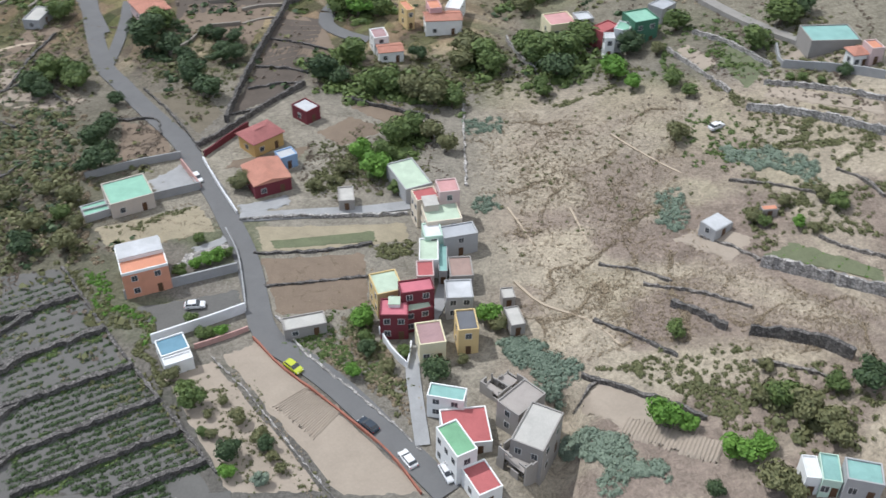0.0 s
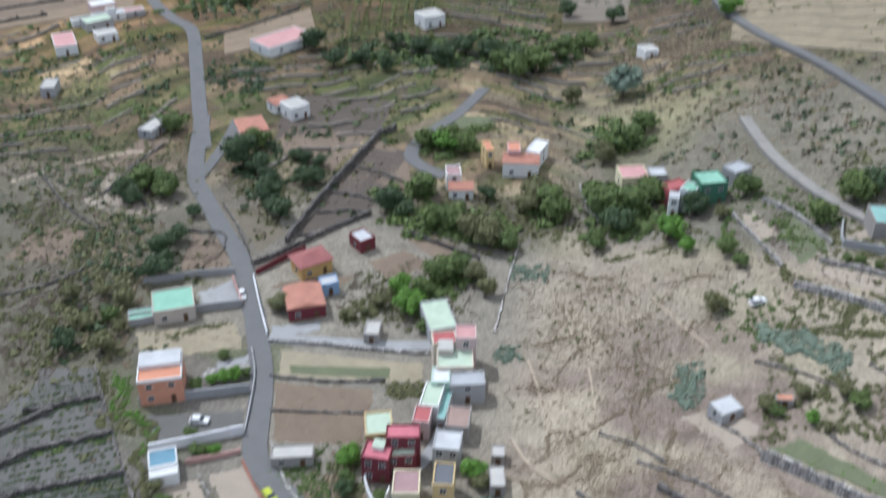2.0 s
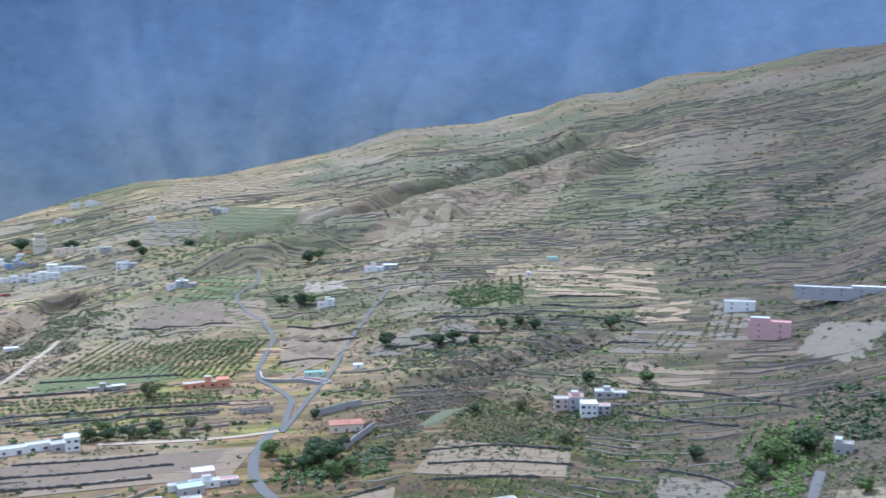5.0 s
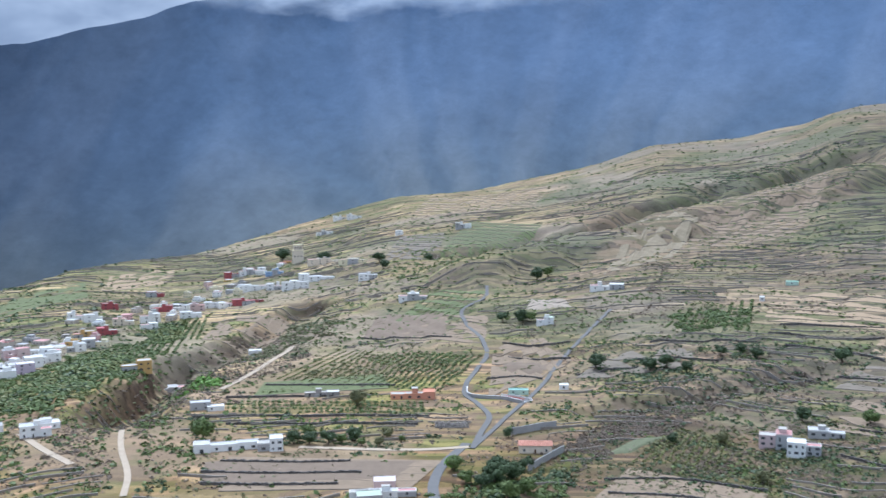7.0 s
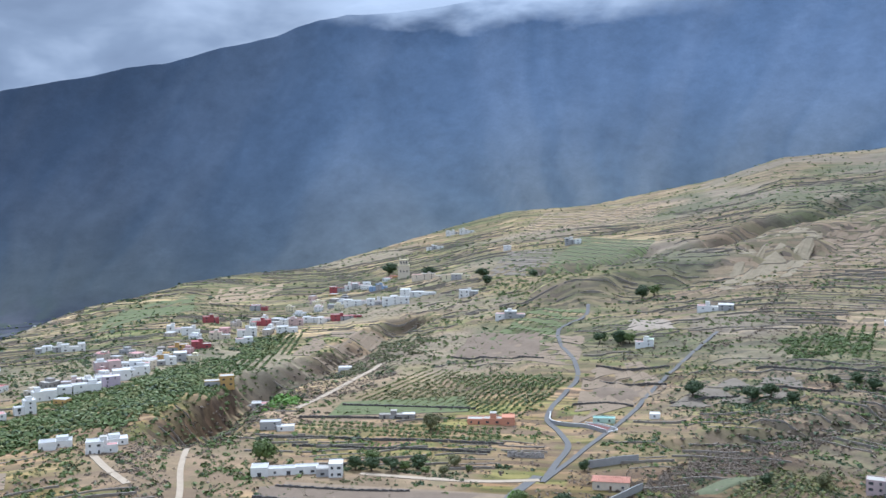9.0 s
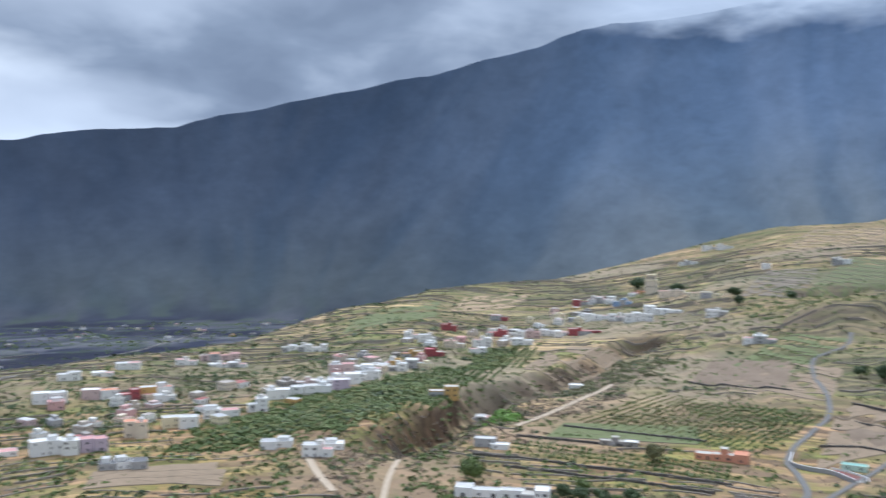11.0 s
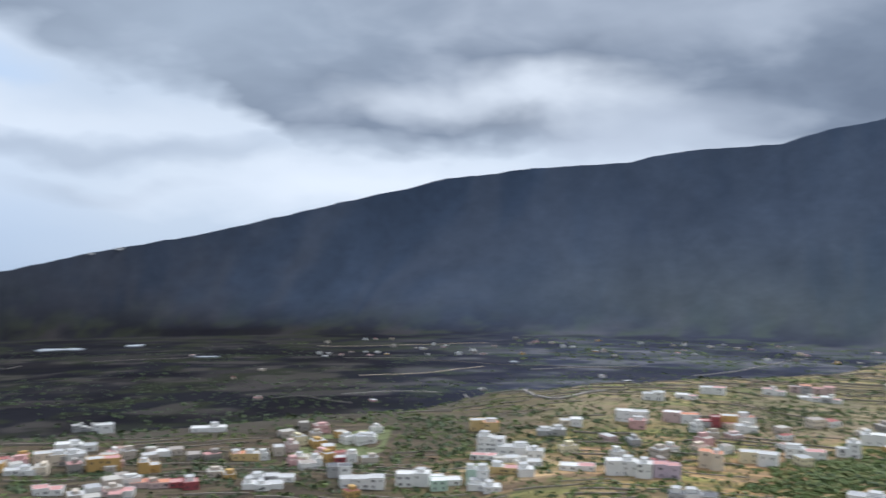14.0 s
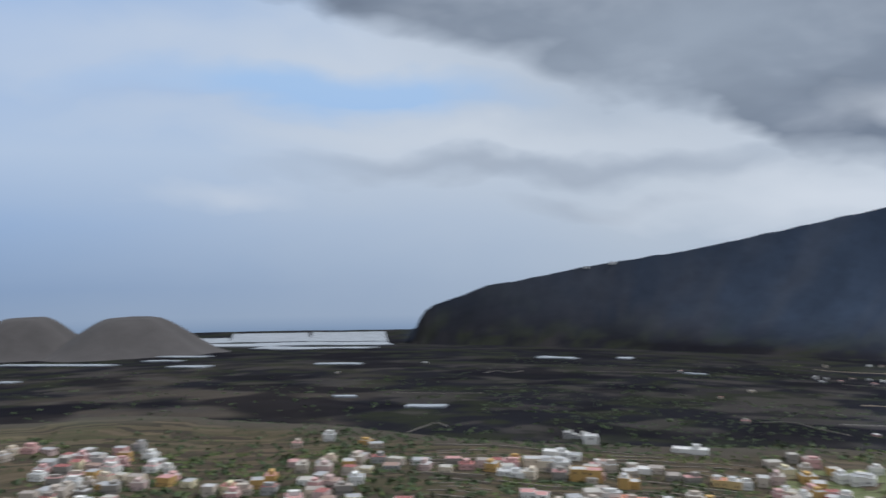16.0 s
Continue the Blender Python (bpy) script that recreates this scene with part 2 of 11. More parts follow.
def height(x, y):
    x, y = np.asarray(x, float), np.asarray(y, float)
    dx, dy = x - CX, y - CY
    r = np.hypot(dx, dy) + 1e-6
    az = np.degrees(np.arctan2(-dx, dy))
    wob = (fbm(x, y, 260, 4, 11) - 0.5)
    edge_r = np.interp(az, EDGE_AZ, EDGE_R)
    edge_h = CZ + edge_r * np.tan(np.radians(np.interp(az, EDGE_AZ, EDGE_EL)))
    ex, ey = CX - edge_r * np.sin(np.radians(az)), CY + edge_r * np.cos(np.radians(az))
    lift = edge_h - near_land(ex, ey)
    h = near_land(x, y) + lift * ease(r / edge_r, 0.22, 1.0) ** 1.25
    far = ease(r, 330, 480)
    h = h + far * 16 * wob * ease(r / edge_r, 0.3, 0.7) * (1 - 0.5 * ease(r / edge_r, 0.85, 1.0))
    h = h + far * 8 * (fbm(x, y, 90, 3, 12) - 0.5) * ease(r / edge_r, 0.6, 0.9)
    h = h + far * 15 * (fbm(x, y, 230, 2, 13) - 0.5) * ease(r / edge_r, 0.75, 0.95)
    for line, half, lift in FOLDS:
        h = h + lift * (1 - ease(beside(x, y, line) + half * (fbm(x, y, 40, 2, 29) - 0.5), 0.25 * half, half * 1.3))
    mild = 0.35 + 0.55 * ease(fbm(x, y, 300, 2, 23), 0.35, 0.6)
    h = h + far * mild * (terraced(h + 5 * (fbm(x, y, 120, 2, 5) - 0.5), 3.0, 0.28) - h)
    # over the edge, down to the dark lower plain
    low = -118 - 0.077 * (r - 1400) + 14 * (fbm(x, y, 350, 4, 31) - 0.5)
    low = np.maximum(low, -350 + 5 * fbm(x, y, 200, 2, 2))
    h = h + (np.minimum(low, h) - h) * ease(r, edge_r + 10, edge_r * 1.0 + 330)
    # the mountain wall
    crest = CZ + 4200 * np.tan(np.radians(np.interp(az, CREST_AZ, CREST_EL)))
    crest = crest + 9 * (fbm(az * 60, az * 7, 60, 3, 45) - 0.5)
    rise = np.maximum(crest + 290, 0)
    foot = mountain_foot(az, r)
    up = np.clip((r - foot) / (4200 - foot), 0, 1)
    bulge = np.sin(np.pi * up) ** 0.8
    ribs = mountain_ribs(x, y, az, r, up)
    wall = -290 - 260 * (1 - ease(rise, 0, 90)) + rise * (0.3 * up + 0.7 * up**2) - bulge * (rise * np.interp(az, (15, 32, 55), (0.012, 0.022, 0.06)) * (1 - ribs) + 16 * (fbm(x, y, 420, 3, 44) - 0.5) + 6 * (fbm(x, y, 110, 2, 46) - 0.5))
    behind = np.clip((r - 4200) / 700, 0, 1)
    wall = wall - 0.55 * rise * behind
    return np.where(r > foot, h + soft(wall - h, 14), h)


PLOT, ROW, ARC = 9.0, 46.0, 700.0


def plot_bend(u):
    return 11 * np.sin(u / 83) + 7 * np.sin(u / 37 + 2) + 16 * np.sin(u / 210 + 1)


def to_plots(x, y):
    """Along and across the terraces, which curve round the valley in long bent strips."""
    u = ARC * np.arctan2(CX - x, y - CY)
    return u, np.hypot(x - CX, y - CY) + plot_bend(u)


def from_plots(u, v):
    r = v - plot_bend(u)
    return CX - r * np.sin(u / ARC), CY + r * np.cos(u / ARC)


def farmed(x, y):
    """How far the land is laid out in plots, from 0 to 1."""
    r = np.hypot(x - CX, y - CY)
    edge_r = np.interp(np.degrees(np.arctan2(CX - x, y - CY)), EDGE_AZ, EDGE_R)
    near = np.maximum(ease(y, 222, 262) * ease(-x, -34, 6), ease(y, 290, 340))
    return np.maximum(ease(r, 230, 330), near) * (1 - ease(r / edge_r, 1.0, 1.04)) * (0.3 + 0.7 * ease(fbm(x, y, 160, 4, 52), 0.36, 0.5))


def plot_kind(x, y):
    """Row, number, kind and shade of the plot at a place: bare, brown, orchard, green or run wild."""
    u, v = to_plots(x, y)
    i = np.floor(v / PLOT)
    j = np.floor((u + 37 * hashed(i, i, 64)) / ROW)
    pick = 0.55 * hashed(i, j, 65) + 0.45 * np.clip(2.2 * fbm(x, y, 120, 2, 67) - 0.6, 0, 1)
    return i, j, np.searchsorted((0.24, 0.39, 0.62, 0.72), pick), hashed(i, j, 66)


def ground_cover(x, y, z, steep):
    """Colours of soil, dry grass, plots, lava, haze and cloud shade over the land."""
    dx, dy = x - CX, y - CY
    r = np.hypot(dx, dy) + 1e-6
    az = np.degrees(np.arctan2(-dx, dy))
    edge_r = np.interp(az, EDGE_AZ, EDGE_R)
    n1, n2, n3 = fbm(x, y, 60, 4, 51), fbm(x, y, 160, 4, 52), fbm(x, y, 14, 3, 53)

    def mixed(a, b, f):
        return a + (b - a) * np.clip(f, 0, 1)[:, None]

    dry, straw, soil, green, dark = (np.array(c) for c in ((0.225, 0.205, 0.17), (0.295, 0.265, 0.212), (0.16, 0.145, 0.127), (0.105, 0.12, 0.062), (0.075, 0.07, 0.075)))
    c = mixed(np.tile(dry, (len(x), 1)), straw, ease(n2, 0.4, 0.65))
    c = mixed(c, soil, ease(n1, 0.5, 0.7) * 0.8)
    c = mixed(c, green, ease(n3 * 0.5 + n1 * 0.5, 0.55, 0.68) * 0.7)
    # pale straw on the slope beside the village, darker scrubland across the road
    c = mixed(c, np.array((0.325, 0.276, 0.205)), ease(x, 0, 22) * ease(-y - 0.45 * x, -246, -232) * (0.45 + 0.5 * n3))
    c = mixed(c, np.array((0.19, 0.152, 0.126)), ease(x, 2, 24) * ease(-y - 0.45 * x, -246, -232) * ease(-y, -235, -150) * 0.95 * ease(fbm(x, y, 12, 4, 57), 0.42, 0.6))
    c = mixed(c, np.array((0.175, 0.16, 0.122)), ease(x, 20, 40) * ease(y + 0.45 * x, 240, 256) * 0.75)
    c = mixed(c, np.array((0.138, 0.126, 0.096)) + np.outer(ease(y, 212, 246), (0.045, 0.036, 0.03)), ease(-x, 48, 85) * ease(-y, -420, -260) * (0.45 + 0.5 * n1))
    # soil behind the village darkened to stand for cloud shade
    c = mixed(c, np.array((0.15, 0.135, 0.115)), ease(y, 205, 250) * ease(-y, -420, -330) * ease(-x, -40, 0) * 0.75)
    c = mixed(c, np.array((0.11, 0.104, 0.096)), ease(-x, -5, 25) * ease(-y, -140, -112) * 0.85)
    ridge = 1 - ease(beside(x, y, ((28, 290), (40, 340), (58, 395), (100, 432), (140, 455))) + 26 * (n1 - 0.5), 8, 34)
    c = mixed(c, np.array((0.27, 0.25, 0.15)), 0.85 * ridge)
    # plots in the middle distance, long across the slope
    i, j, kind, tone = plot_kind(x, y)
    plot = np.array(((0.285, 0.235, 0.165), (0.182, 0.142, 0.105), (0.15, 0.14, 0.082), (0.115, 0.132, 0.064), (0.155, 0.13, 0.10)))[kind]
    plot = plot * ((0.75 + 0.5 * tone) * np.interp(r, (250, 450), (0.85, 1.15)))[:, None]
    c = mixed(c, plot, farmed(x, y) * 0.9)
    c = mixed(c, np.array((0.13, 0.115, 0.10)), ease(steep, 0.12, 0.4) * ease(r, 230, 330) * 0.8)
    floor = ease(r, 290, 360) * ease(-r, -760, -600) * ease(az, 16, 30) * ease(-az, -92, -80)
    c = mixed(c, c * np.array((1.0, 0.90, 0.84)), 0.8 * floor)
    c = mixed(c, np.array((0.205, 0.165, 0.13)), 0.5 * floor * ease(n1, 0.42, 0.58))
    # the same cloud-shaded ground scaled darker; the dry slope scaled paler
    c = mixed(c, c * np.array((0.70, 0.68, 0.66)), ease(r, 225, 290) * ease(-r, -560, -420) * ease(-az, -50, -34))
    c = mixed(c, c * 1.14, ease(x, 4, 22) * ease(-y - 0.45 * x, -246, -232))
    # the bare dark brown bank of the ravine, shade on its steep face painted in
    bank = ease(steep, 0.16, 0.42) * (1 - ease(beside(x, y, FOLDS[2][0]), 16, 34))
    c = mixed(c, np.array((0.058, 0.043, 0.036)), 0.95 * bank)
    # reddish brown upper hillside; brown scrubland on the hill ahead, darkened as cloud shade
    c = mixed(c, np.array((0.225, 0.172, 0.13)), 0.5 * ease(-az, -46, -30) * ease(r, 620, 860) * (0.5 + 0.5 * ease(n2, 0.35, 0.6)))
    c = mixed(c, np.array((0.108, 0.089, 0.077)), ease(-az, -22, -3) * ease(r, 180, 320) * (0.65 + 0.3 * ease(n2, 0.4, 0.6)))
    # gardens about the lower town, darkened to stand for cloud shadow
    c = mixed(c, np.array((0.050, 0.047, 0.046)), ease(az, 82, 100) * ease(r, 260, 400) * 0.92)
    # the valley scaled warmer and paler by distance and bearing
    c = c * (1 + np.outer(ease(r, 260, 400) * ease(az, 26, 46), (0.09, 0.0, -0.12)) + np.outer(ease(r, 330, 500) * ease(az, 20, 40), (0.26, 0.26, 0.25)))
    c = mixed(c, c * 0.6 + np.array((0.038, 0.048, 0.036)), ease(az, 48, 60) * ease(r, 600, 850) * (0.35 + 0.6 * ease(n1, 0.35, 0.6)))
    # greyed as distant haze towards the head of the valley, with greener patches
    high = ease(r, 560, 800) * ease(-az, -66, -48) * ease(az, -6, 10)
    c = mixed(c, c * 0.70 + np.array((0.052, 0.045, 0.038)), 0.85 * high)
    c = mixed(c, np.array((0.115, 0.128, 0.082)), 0.6 * high * ease(fbm(x, y, 120, 4, 61), 0.5, 0.64))
    # lava and thin scrub on the lower plain, hazed rock and scrub on the mountain
    over = ease(r, edge_r + 20, edge_r + 220)
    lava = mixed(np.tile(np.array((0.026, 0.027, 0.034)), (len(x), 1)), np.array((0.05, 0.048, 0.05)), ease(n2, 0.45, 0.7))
    lava = mixed(lava, np.array((0.042, 0.048, 0.034)), 0.8 * ease(n1, 0.45, 0.65))
    lava = mixed(lava, np.array((0.105, 0.092, 0.08)), ease(az, 124, 136) * ease(-r, -3000, -1500) * ease(n2, 0.3, 0.6))
    lava = mixed(lava, np.array((0.095, 0.088, 0.085)), 0.6 * ease(fbm(x, y, 75, 4, 58), 0.52, 0.64) * ease(-r, -3100, -2500))
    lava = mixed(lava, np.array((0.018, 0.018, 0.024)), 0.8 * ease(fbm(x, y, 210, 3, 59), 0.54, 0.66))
    # plain dimmed for cloud shadow at high bearings, blued for haze at low
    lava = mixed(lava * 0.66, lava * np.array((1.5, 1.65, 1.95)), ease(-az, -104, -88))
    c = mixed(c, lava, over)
    foot = mountain_foot(az, r)
    up = np.clip((r - foot) / (4200 - foot), 0, 1)
    ribs = mountain_ribs(x, y, az, r, up)
    # haze painted into the rock: bluer and paler at low bearings
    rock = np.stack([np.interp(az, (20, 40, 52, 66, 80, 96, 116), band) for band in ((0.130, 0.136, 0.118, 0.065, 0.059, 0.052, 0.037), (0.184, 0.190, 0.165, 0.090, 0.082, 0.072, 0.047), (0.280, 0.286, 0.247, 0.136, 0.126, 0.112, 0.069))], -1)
    # green-brown lower slopes; bare spurs lightened, overgrown gullies darkened, as painted relief shading
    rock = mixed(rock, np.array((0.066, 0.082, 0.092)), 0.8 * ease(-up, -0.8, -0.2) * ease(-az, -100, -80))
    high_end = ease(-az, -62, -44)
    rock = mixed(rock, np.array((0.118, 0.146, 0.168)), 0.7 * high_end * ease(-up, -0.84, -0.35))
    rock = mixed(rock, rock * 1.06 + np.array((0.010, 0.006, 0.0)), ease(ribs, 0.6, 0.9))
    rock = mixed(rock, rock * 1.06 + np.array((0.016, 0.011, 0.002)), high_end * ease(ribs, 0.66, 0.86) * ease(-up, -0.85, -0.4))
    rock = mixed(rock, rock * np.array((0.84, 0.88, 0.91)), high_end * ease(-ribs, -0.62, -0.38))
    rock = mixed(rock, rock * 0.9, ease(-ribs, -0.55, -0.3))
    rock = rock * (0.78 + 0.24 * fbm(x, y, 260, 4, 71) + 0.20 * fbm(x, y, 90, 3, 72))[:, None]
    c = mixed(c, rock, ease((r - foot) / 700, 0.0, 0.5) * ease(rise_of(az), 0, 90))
    return c


def build_ground():
    """One sheet out to the coast and over the mountain, finer towards the village."""
    az = np.radians(np.concatenate([np.arange(-180, -45, 3.0), np.arange(-45, 160, 0.3), np.arange(160, 180.1, 4.0)]))
    rad = [0.0, 20.0, 40.0]
    while rad[-1] < 4880:
        rad.append(rad[-1] + max(2.2, rad[-1] * (0.0056 if rad[-1] < 1500 else 0.0085)))
    rad = np.array(sorted(set(rad + [4200.0])))
    a, r = np.meshgrid(az, rad)
    x, y = (CX - r * np.sin(a)).ravel(), (CY + r * np.cos(a)).ravel()
    z = height(x, y)
    na, nr = len(az), len(rad)
    idx = np.arange(na * nr).reshape(nr, na)
    quads = np.stack([idx[:-1, :-1], idx[:-1, 1:], idx[1:, 1:], idx[1:, :-1]], -1).reshape(-1, 4)[:, ::-1]
    zz = z.reshape(nr, na)
    steep = np.abs(np.gradient(zz, axis=0)) / np.maximum(np.gradient(rad), 1)[:, None]
    mesh = bpy.data.meshes.new("ground")
    mesh.vertices.add(len(x))
    mesh.vertices.foreach_set("co", np.stack([x, y, z], -1).ravel())
    mesh.loops.add(quads.size)
    mesh.loops.foreach_set("vertex_index", quads.ravel().astype(np.int32))
    mesh.polygons.add(len(quads))
    mesh.polygons.foreach_set("loop_start", np.arange(0, quads.size, 4, dtype=np.int32))
    mesh.polygons.foreach_set("use_smooth", np.repeat(rad[:-1] < 4120, na - 1))
    mesh.update(calc_edges=True)
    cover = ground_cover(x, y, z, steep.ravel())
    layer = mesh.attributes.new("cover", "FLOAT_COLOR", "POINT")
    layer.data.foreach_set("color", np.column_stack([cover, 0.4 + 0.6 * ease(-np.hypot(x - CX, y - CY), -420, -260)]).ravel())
    strips = mesh.attributes.new("strips", "FLOAT", "POINT")
    strips.data.foreach_set("value", farmed(x, y).astype(np.float32))
    mesh.materials.append(ground_material())
    return tagged(new("ground", mesh), "dry terraced hillside with soil plots, lava plain and a dark mountain wall", "ground", kind="structure")


def ground_material():
    m = bpy.data.materials.new("ground")
    m.use_nodes = True
    g = Tree_of_nodes(m.node_tree)
    pos = g.add("ShaderNodeNewGeometry").outputs["Position"]
    cover = g.add("ShaderNodeAttribute", {"attribute_name": "cover"})
    base, grain = cover.outputs["Color"], cover.outputs["Alpha"]
    fine, mid, clump = g.noise(pos, 1.6, 6, 0.65), g.noise(pos, 0.22, 5, 0.6, 0.4), g.noise(pos, 0.035, 4, 0.6)
    tuft = g.noise(pos, 0.75, 4, 0.7, 1.6)
    tone = g.math("MULTIPLY_ADD", fine, 1.0, g.math("MULTIPLY_ADD", mid, 0.8, g.math("MULTIPLY_ADD", clump, 0.4, g.math("MULTIPLY_ADD", tuft, 1.5, -0.82))))
    tone = g.math("MULTIPLY_ADD", g.math("SUBTRACT", tone, 1.02), grain, 1.02)
    color = g.mix(1.0, base, g.add("ShaderNodeCombineColor", None, Red=tone, Green=tone, Blue=tone).outputs[0], "MULTIPLY")
    broad = g.math("MULTIPLY_ADD", g.noise(pos, 0.014, 7, 0.72), 0.6, 0.70)
    broad = g.mix(g.ramp(grain, (0.4, 1.0), (0.6, 0.0)), (1.0, 1.0, 1.0), g.add("ShaderNodeCombineColor", None, Red=broad, Green=broad, Blue=broad).outputs[0])
    color = g.mix(1.0, color, broad, "MULTIPLY")
    # narrow strips of worked land, each in its own shade, along the terraces
    p = g.add("ShaderNodeSeparateXYZ", None, Vector=pos).outputs
    px, py = g.math("SUBTRACT", CX, p[0]), g.math("SUBTRACT", p[1], CY)
    along = g.math("MULTIPLY", g.math("ARCTAN2", px, py), ARC)
    across = g.math("SQRT", g.math("MULTIPLY_ADD", px, px, g.math("MULTIPLY", py, py)))
    for reach, width, start in ((11.0, 83, 0.0), (7.0, 37, 2.0), (16.0, 210, 1.0)):
        across = g.math("MULTIPLY_ADD", g.math("SINE", g.math("MULTIPLY_ADD", along, 1 / width, start)), reach, across)
    across = g.math("MULTIPLY_ADD", g.noise(pos, 0.02, 2, 0.5), 26.0, across)
    lane = g.math("FLOOR", g.math("DIVIDE", across, 4.5))
    first = g.add("ShaderNodeTexWhiteNoise", {"noise_dimensions": "1D"}, W=lane).outputs["Value"]
    bed = g.math("FLOOR", g.math("MULTIPLY_ADD", first, 3.0, g.math("DIVIDE", along, 52.0)))
    pick = g.add("ShaderNodeTexWhiteNoise", {"noise_dimensions": "2D"}, Vector=g.add("ShaderNodeCombineXYZ", None, X=lane, Y=bed, Z=0.0).outputs[0]).outputs["Value"]
    worked = g.add("ShaderNodeAttribute", {"attribute_name": "strips"}).outputs["Fac"]
    shades = g.ramp(pick, (0.0, (0.68, 0.68, 0.69)), (0.3, (0.88, 0.87, 0.84)), (0.55, (0.92, 0.98, 0.80)), (0.75, (1.2, 1.14, 1.0)), (1.0, (1.42, 1.33, 1.18)))
    edge = g.ramp(g.math("FRACT", g.math("DIVIDE", across, 4.5)), (0.0, 0.78), (0.16, 1.0))
    shades = g.mix(1.0, shades, edge, "MULTIPLY")
    color = g.mix(1.0, color, g.mix(worked, (1.0, 1.0, 1.0), shades), "MULTIPLY")
    bump = g.add("ShaderNodeBump", None, Strength=g.math("MULTIPLY", grain, 0.6), Distance=0.5, Height=g.math("ADD", g.math("MULTIPLY", tuft, 2.0), g.math("MULTIPLY", mid, 2.0)))
    bsdf = g.add("ShaderNodeBsdfPrincipled", None, Base_Color=color, Roughness=0.95, Normal=bump.outputs[0])
    bsdf.inputs["Specular IOR Level"].default_value = 0.0
    g.tree.links.new(bsdf.outputs[0], g.add("ShaderNodeOutputMaterial").inputs[0])
    return m


ground = build_ground()


def build_terrace_walls():
    """Dry-stone walls along the plots of the middle distance, in one mesh."""
    rng = np.random.RandomState(77)
    i, j = (q.ravel() for q in np.meshgrid(np.arange(22, 196), np.arange(-7, 33)))
    u0, v0 = j * ROW - 37 * hashed(i, i, 64), i * PLOT
    x0, y0 = from_plots(u0 + ROW / 2, v0)
    f = farmed(x0, y0)
    keep = (f > 0.3) & (rng.rand(len(i)) < 0.15 + 0.6 * f) & (np.hypot(x0 - CX, y0 - CY) < 1750)
    i, u0, v0 = i[keep], u0[keep], v0[keep]
    u = u0[:, None] + np.linspace(0, 1, 6) * (ROW - 12 * rng.rand(len(i), 1)) + 8 * rng.rand(len(i), 1)
    v = v0[:, None] + 1.2 * np.sin(u / 9 + i[:, None])
    x, y = from_plots(u, v)
    free = ~TAKEN.at(x, y).any(axis=1)
    u, x, y = u[free], x[free], y[free]
    z = height(x, y)
    top = z + 0.4 + 1.0 * rng.rand(len(x), 1) ** 1.5 + 0.25 * (rng.rand(*x.shape) - 0.5)
    dx, dy = -0.35 * np.sin(u / ARC), 0.35 * np.cos(u / ARC)
    verts = np.stack([np.stack(c, -1) for c in ((x - dx, y - dy, z - 1.5), (x - dx, y - dy, top), (x + dx, y + dy, top), (x + dx, y + dy, z - 1.5))], 1).reshape(-1, 3)
    one = np.array([(q * 6 + n, q * 6 + n + 1, q * 6 + n + 7, q * 6 + n + 6) for q in range(3) for n in range(5)])
    faces = (one[None] + 24 * np.arange(len(x))[:, None, None]).reshape(-1, 4)
    me = mesh_from("terrace_walls", verts, faces, surface("dry-stone of the terraces", (0.27, 0.24, 0.20), 0.95, 0.4, 0.3, 0.6, 0.3))
    return tagged(new("terrace_walls", me), "dark dry-stone walls along the farmed terraces", "wall", kind="stuff")


# ---- materials ----
MATS = {}


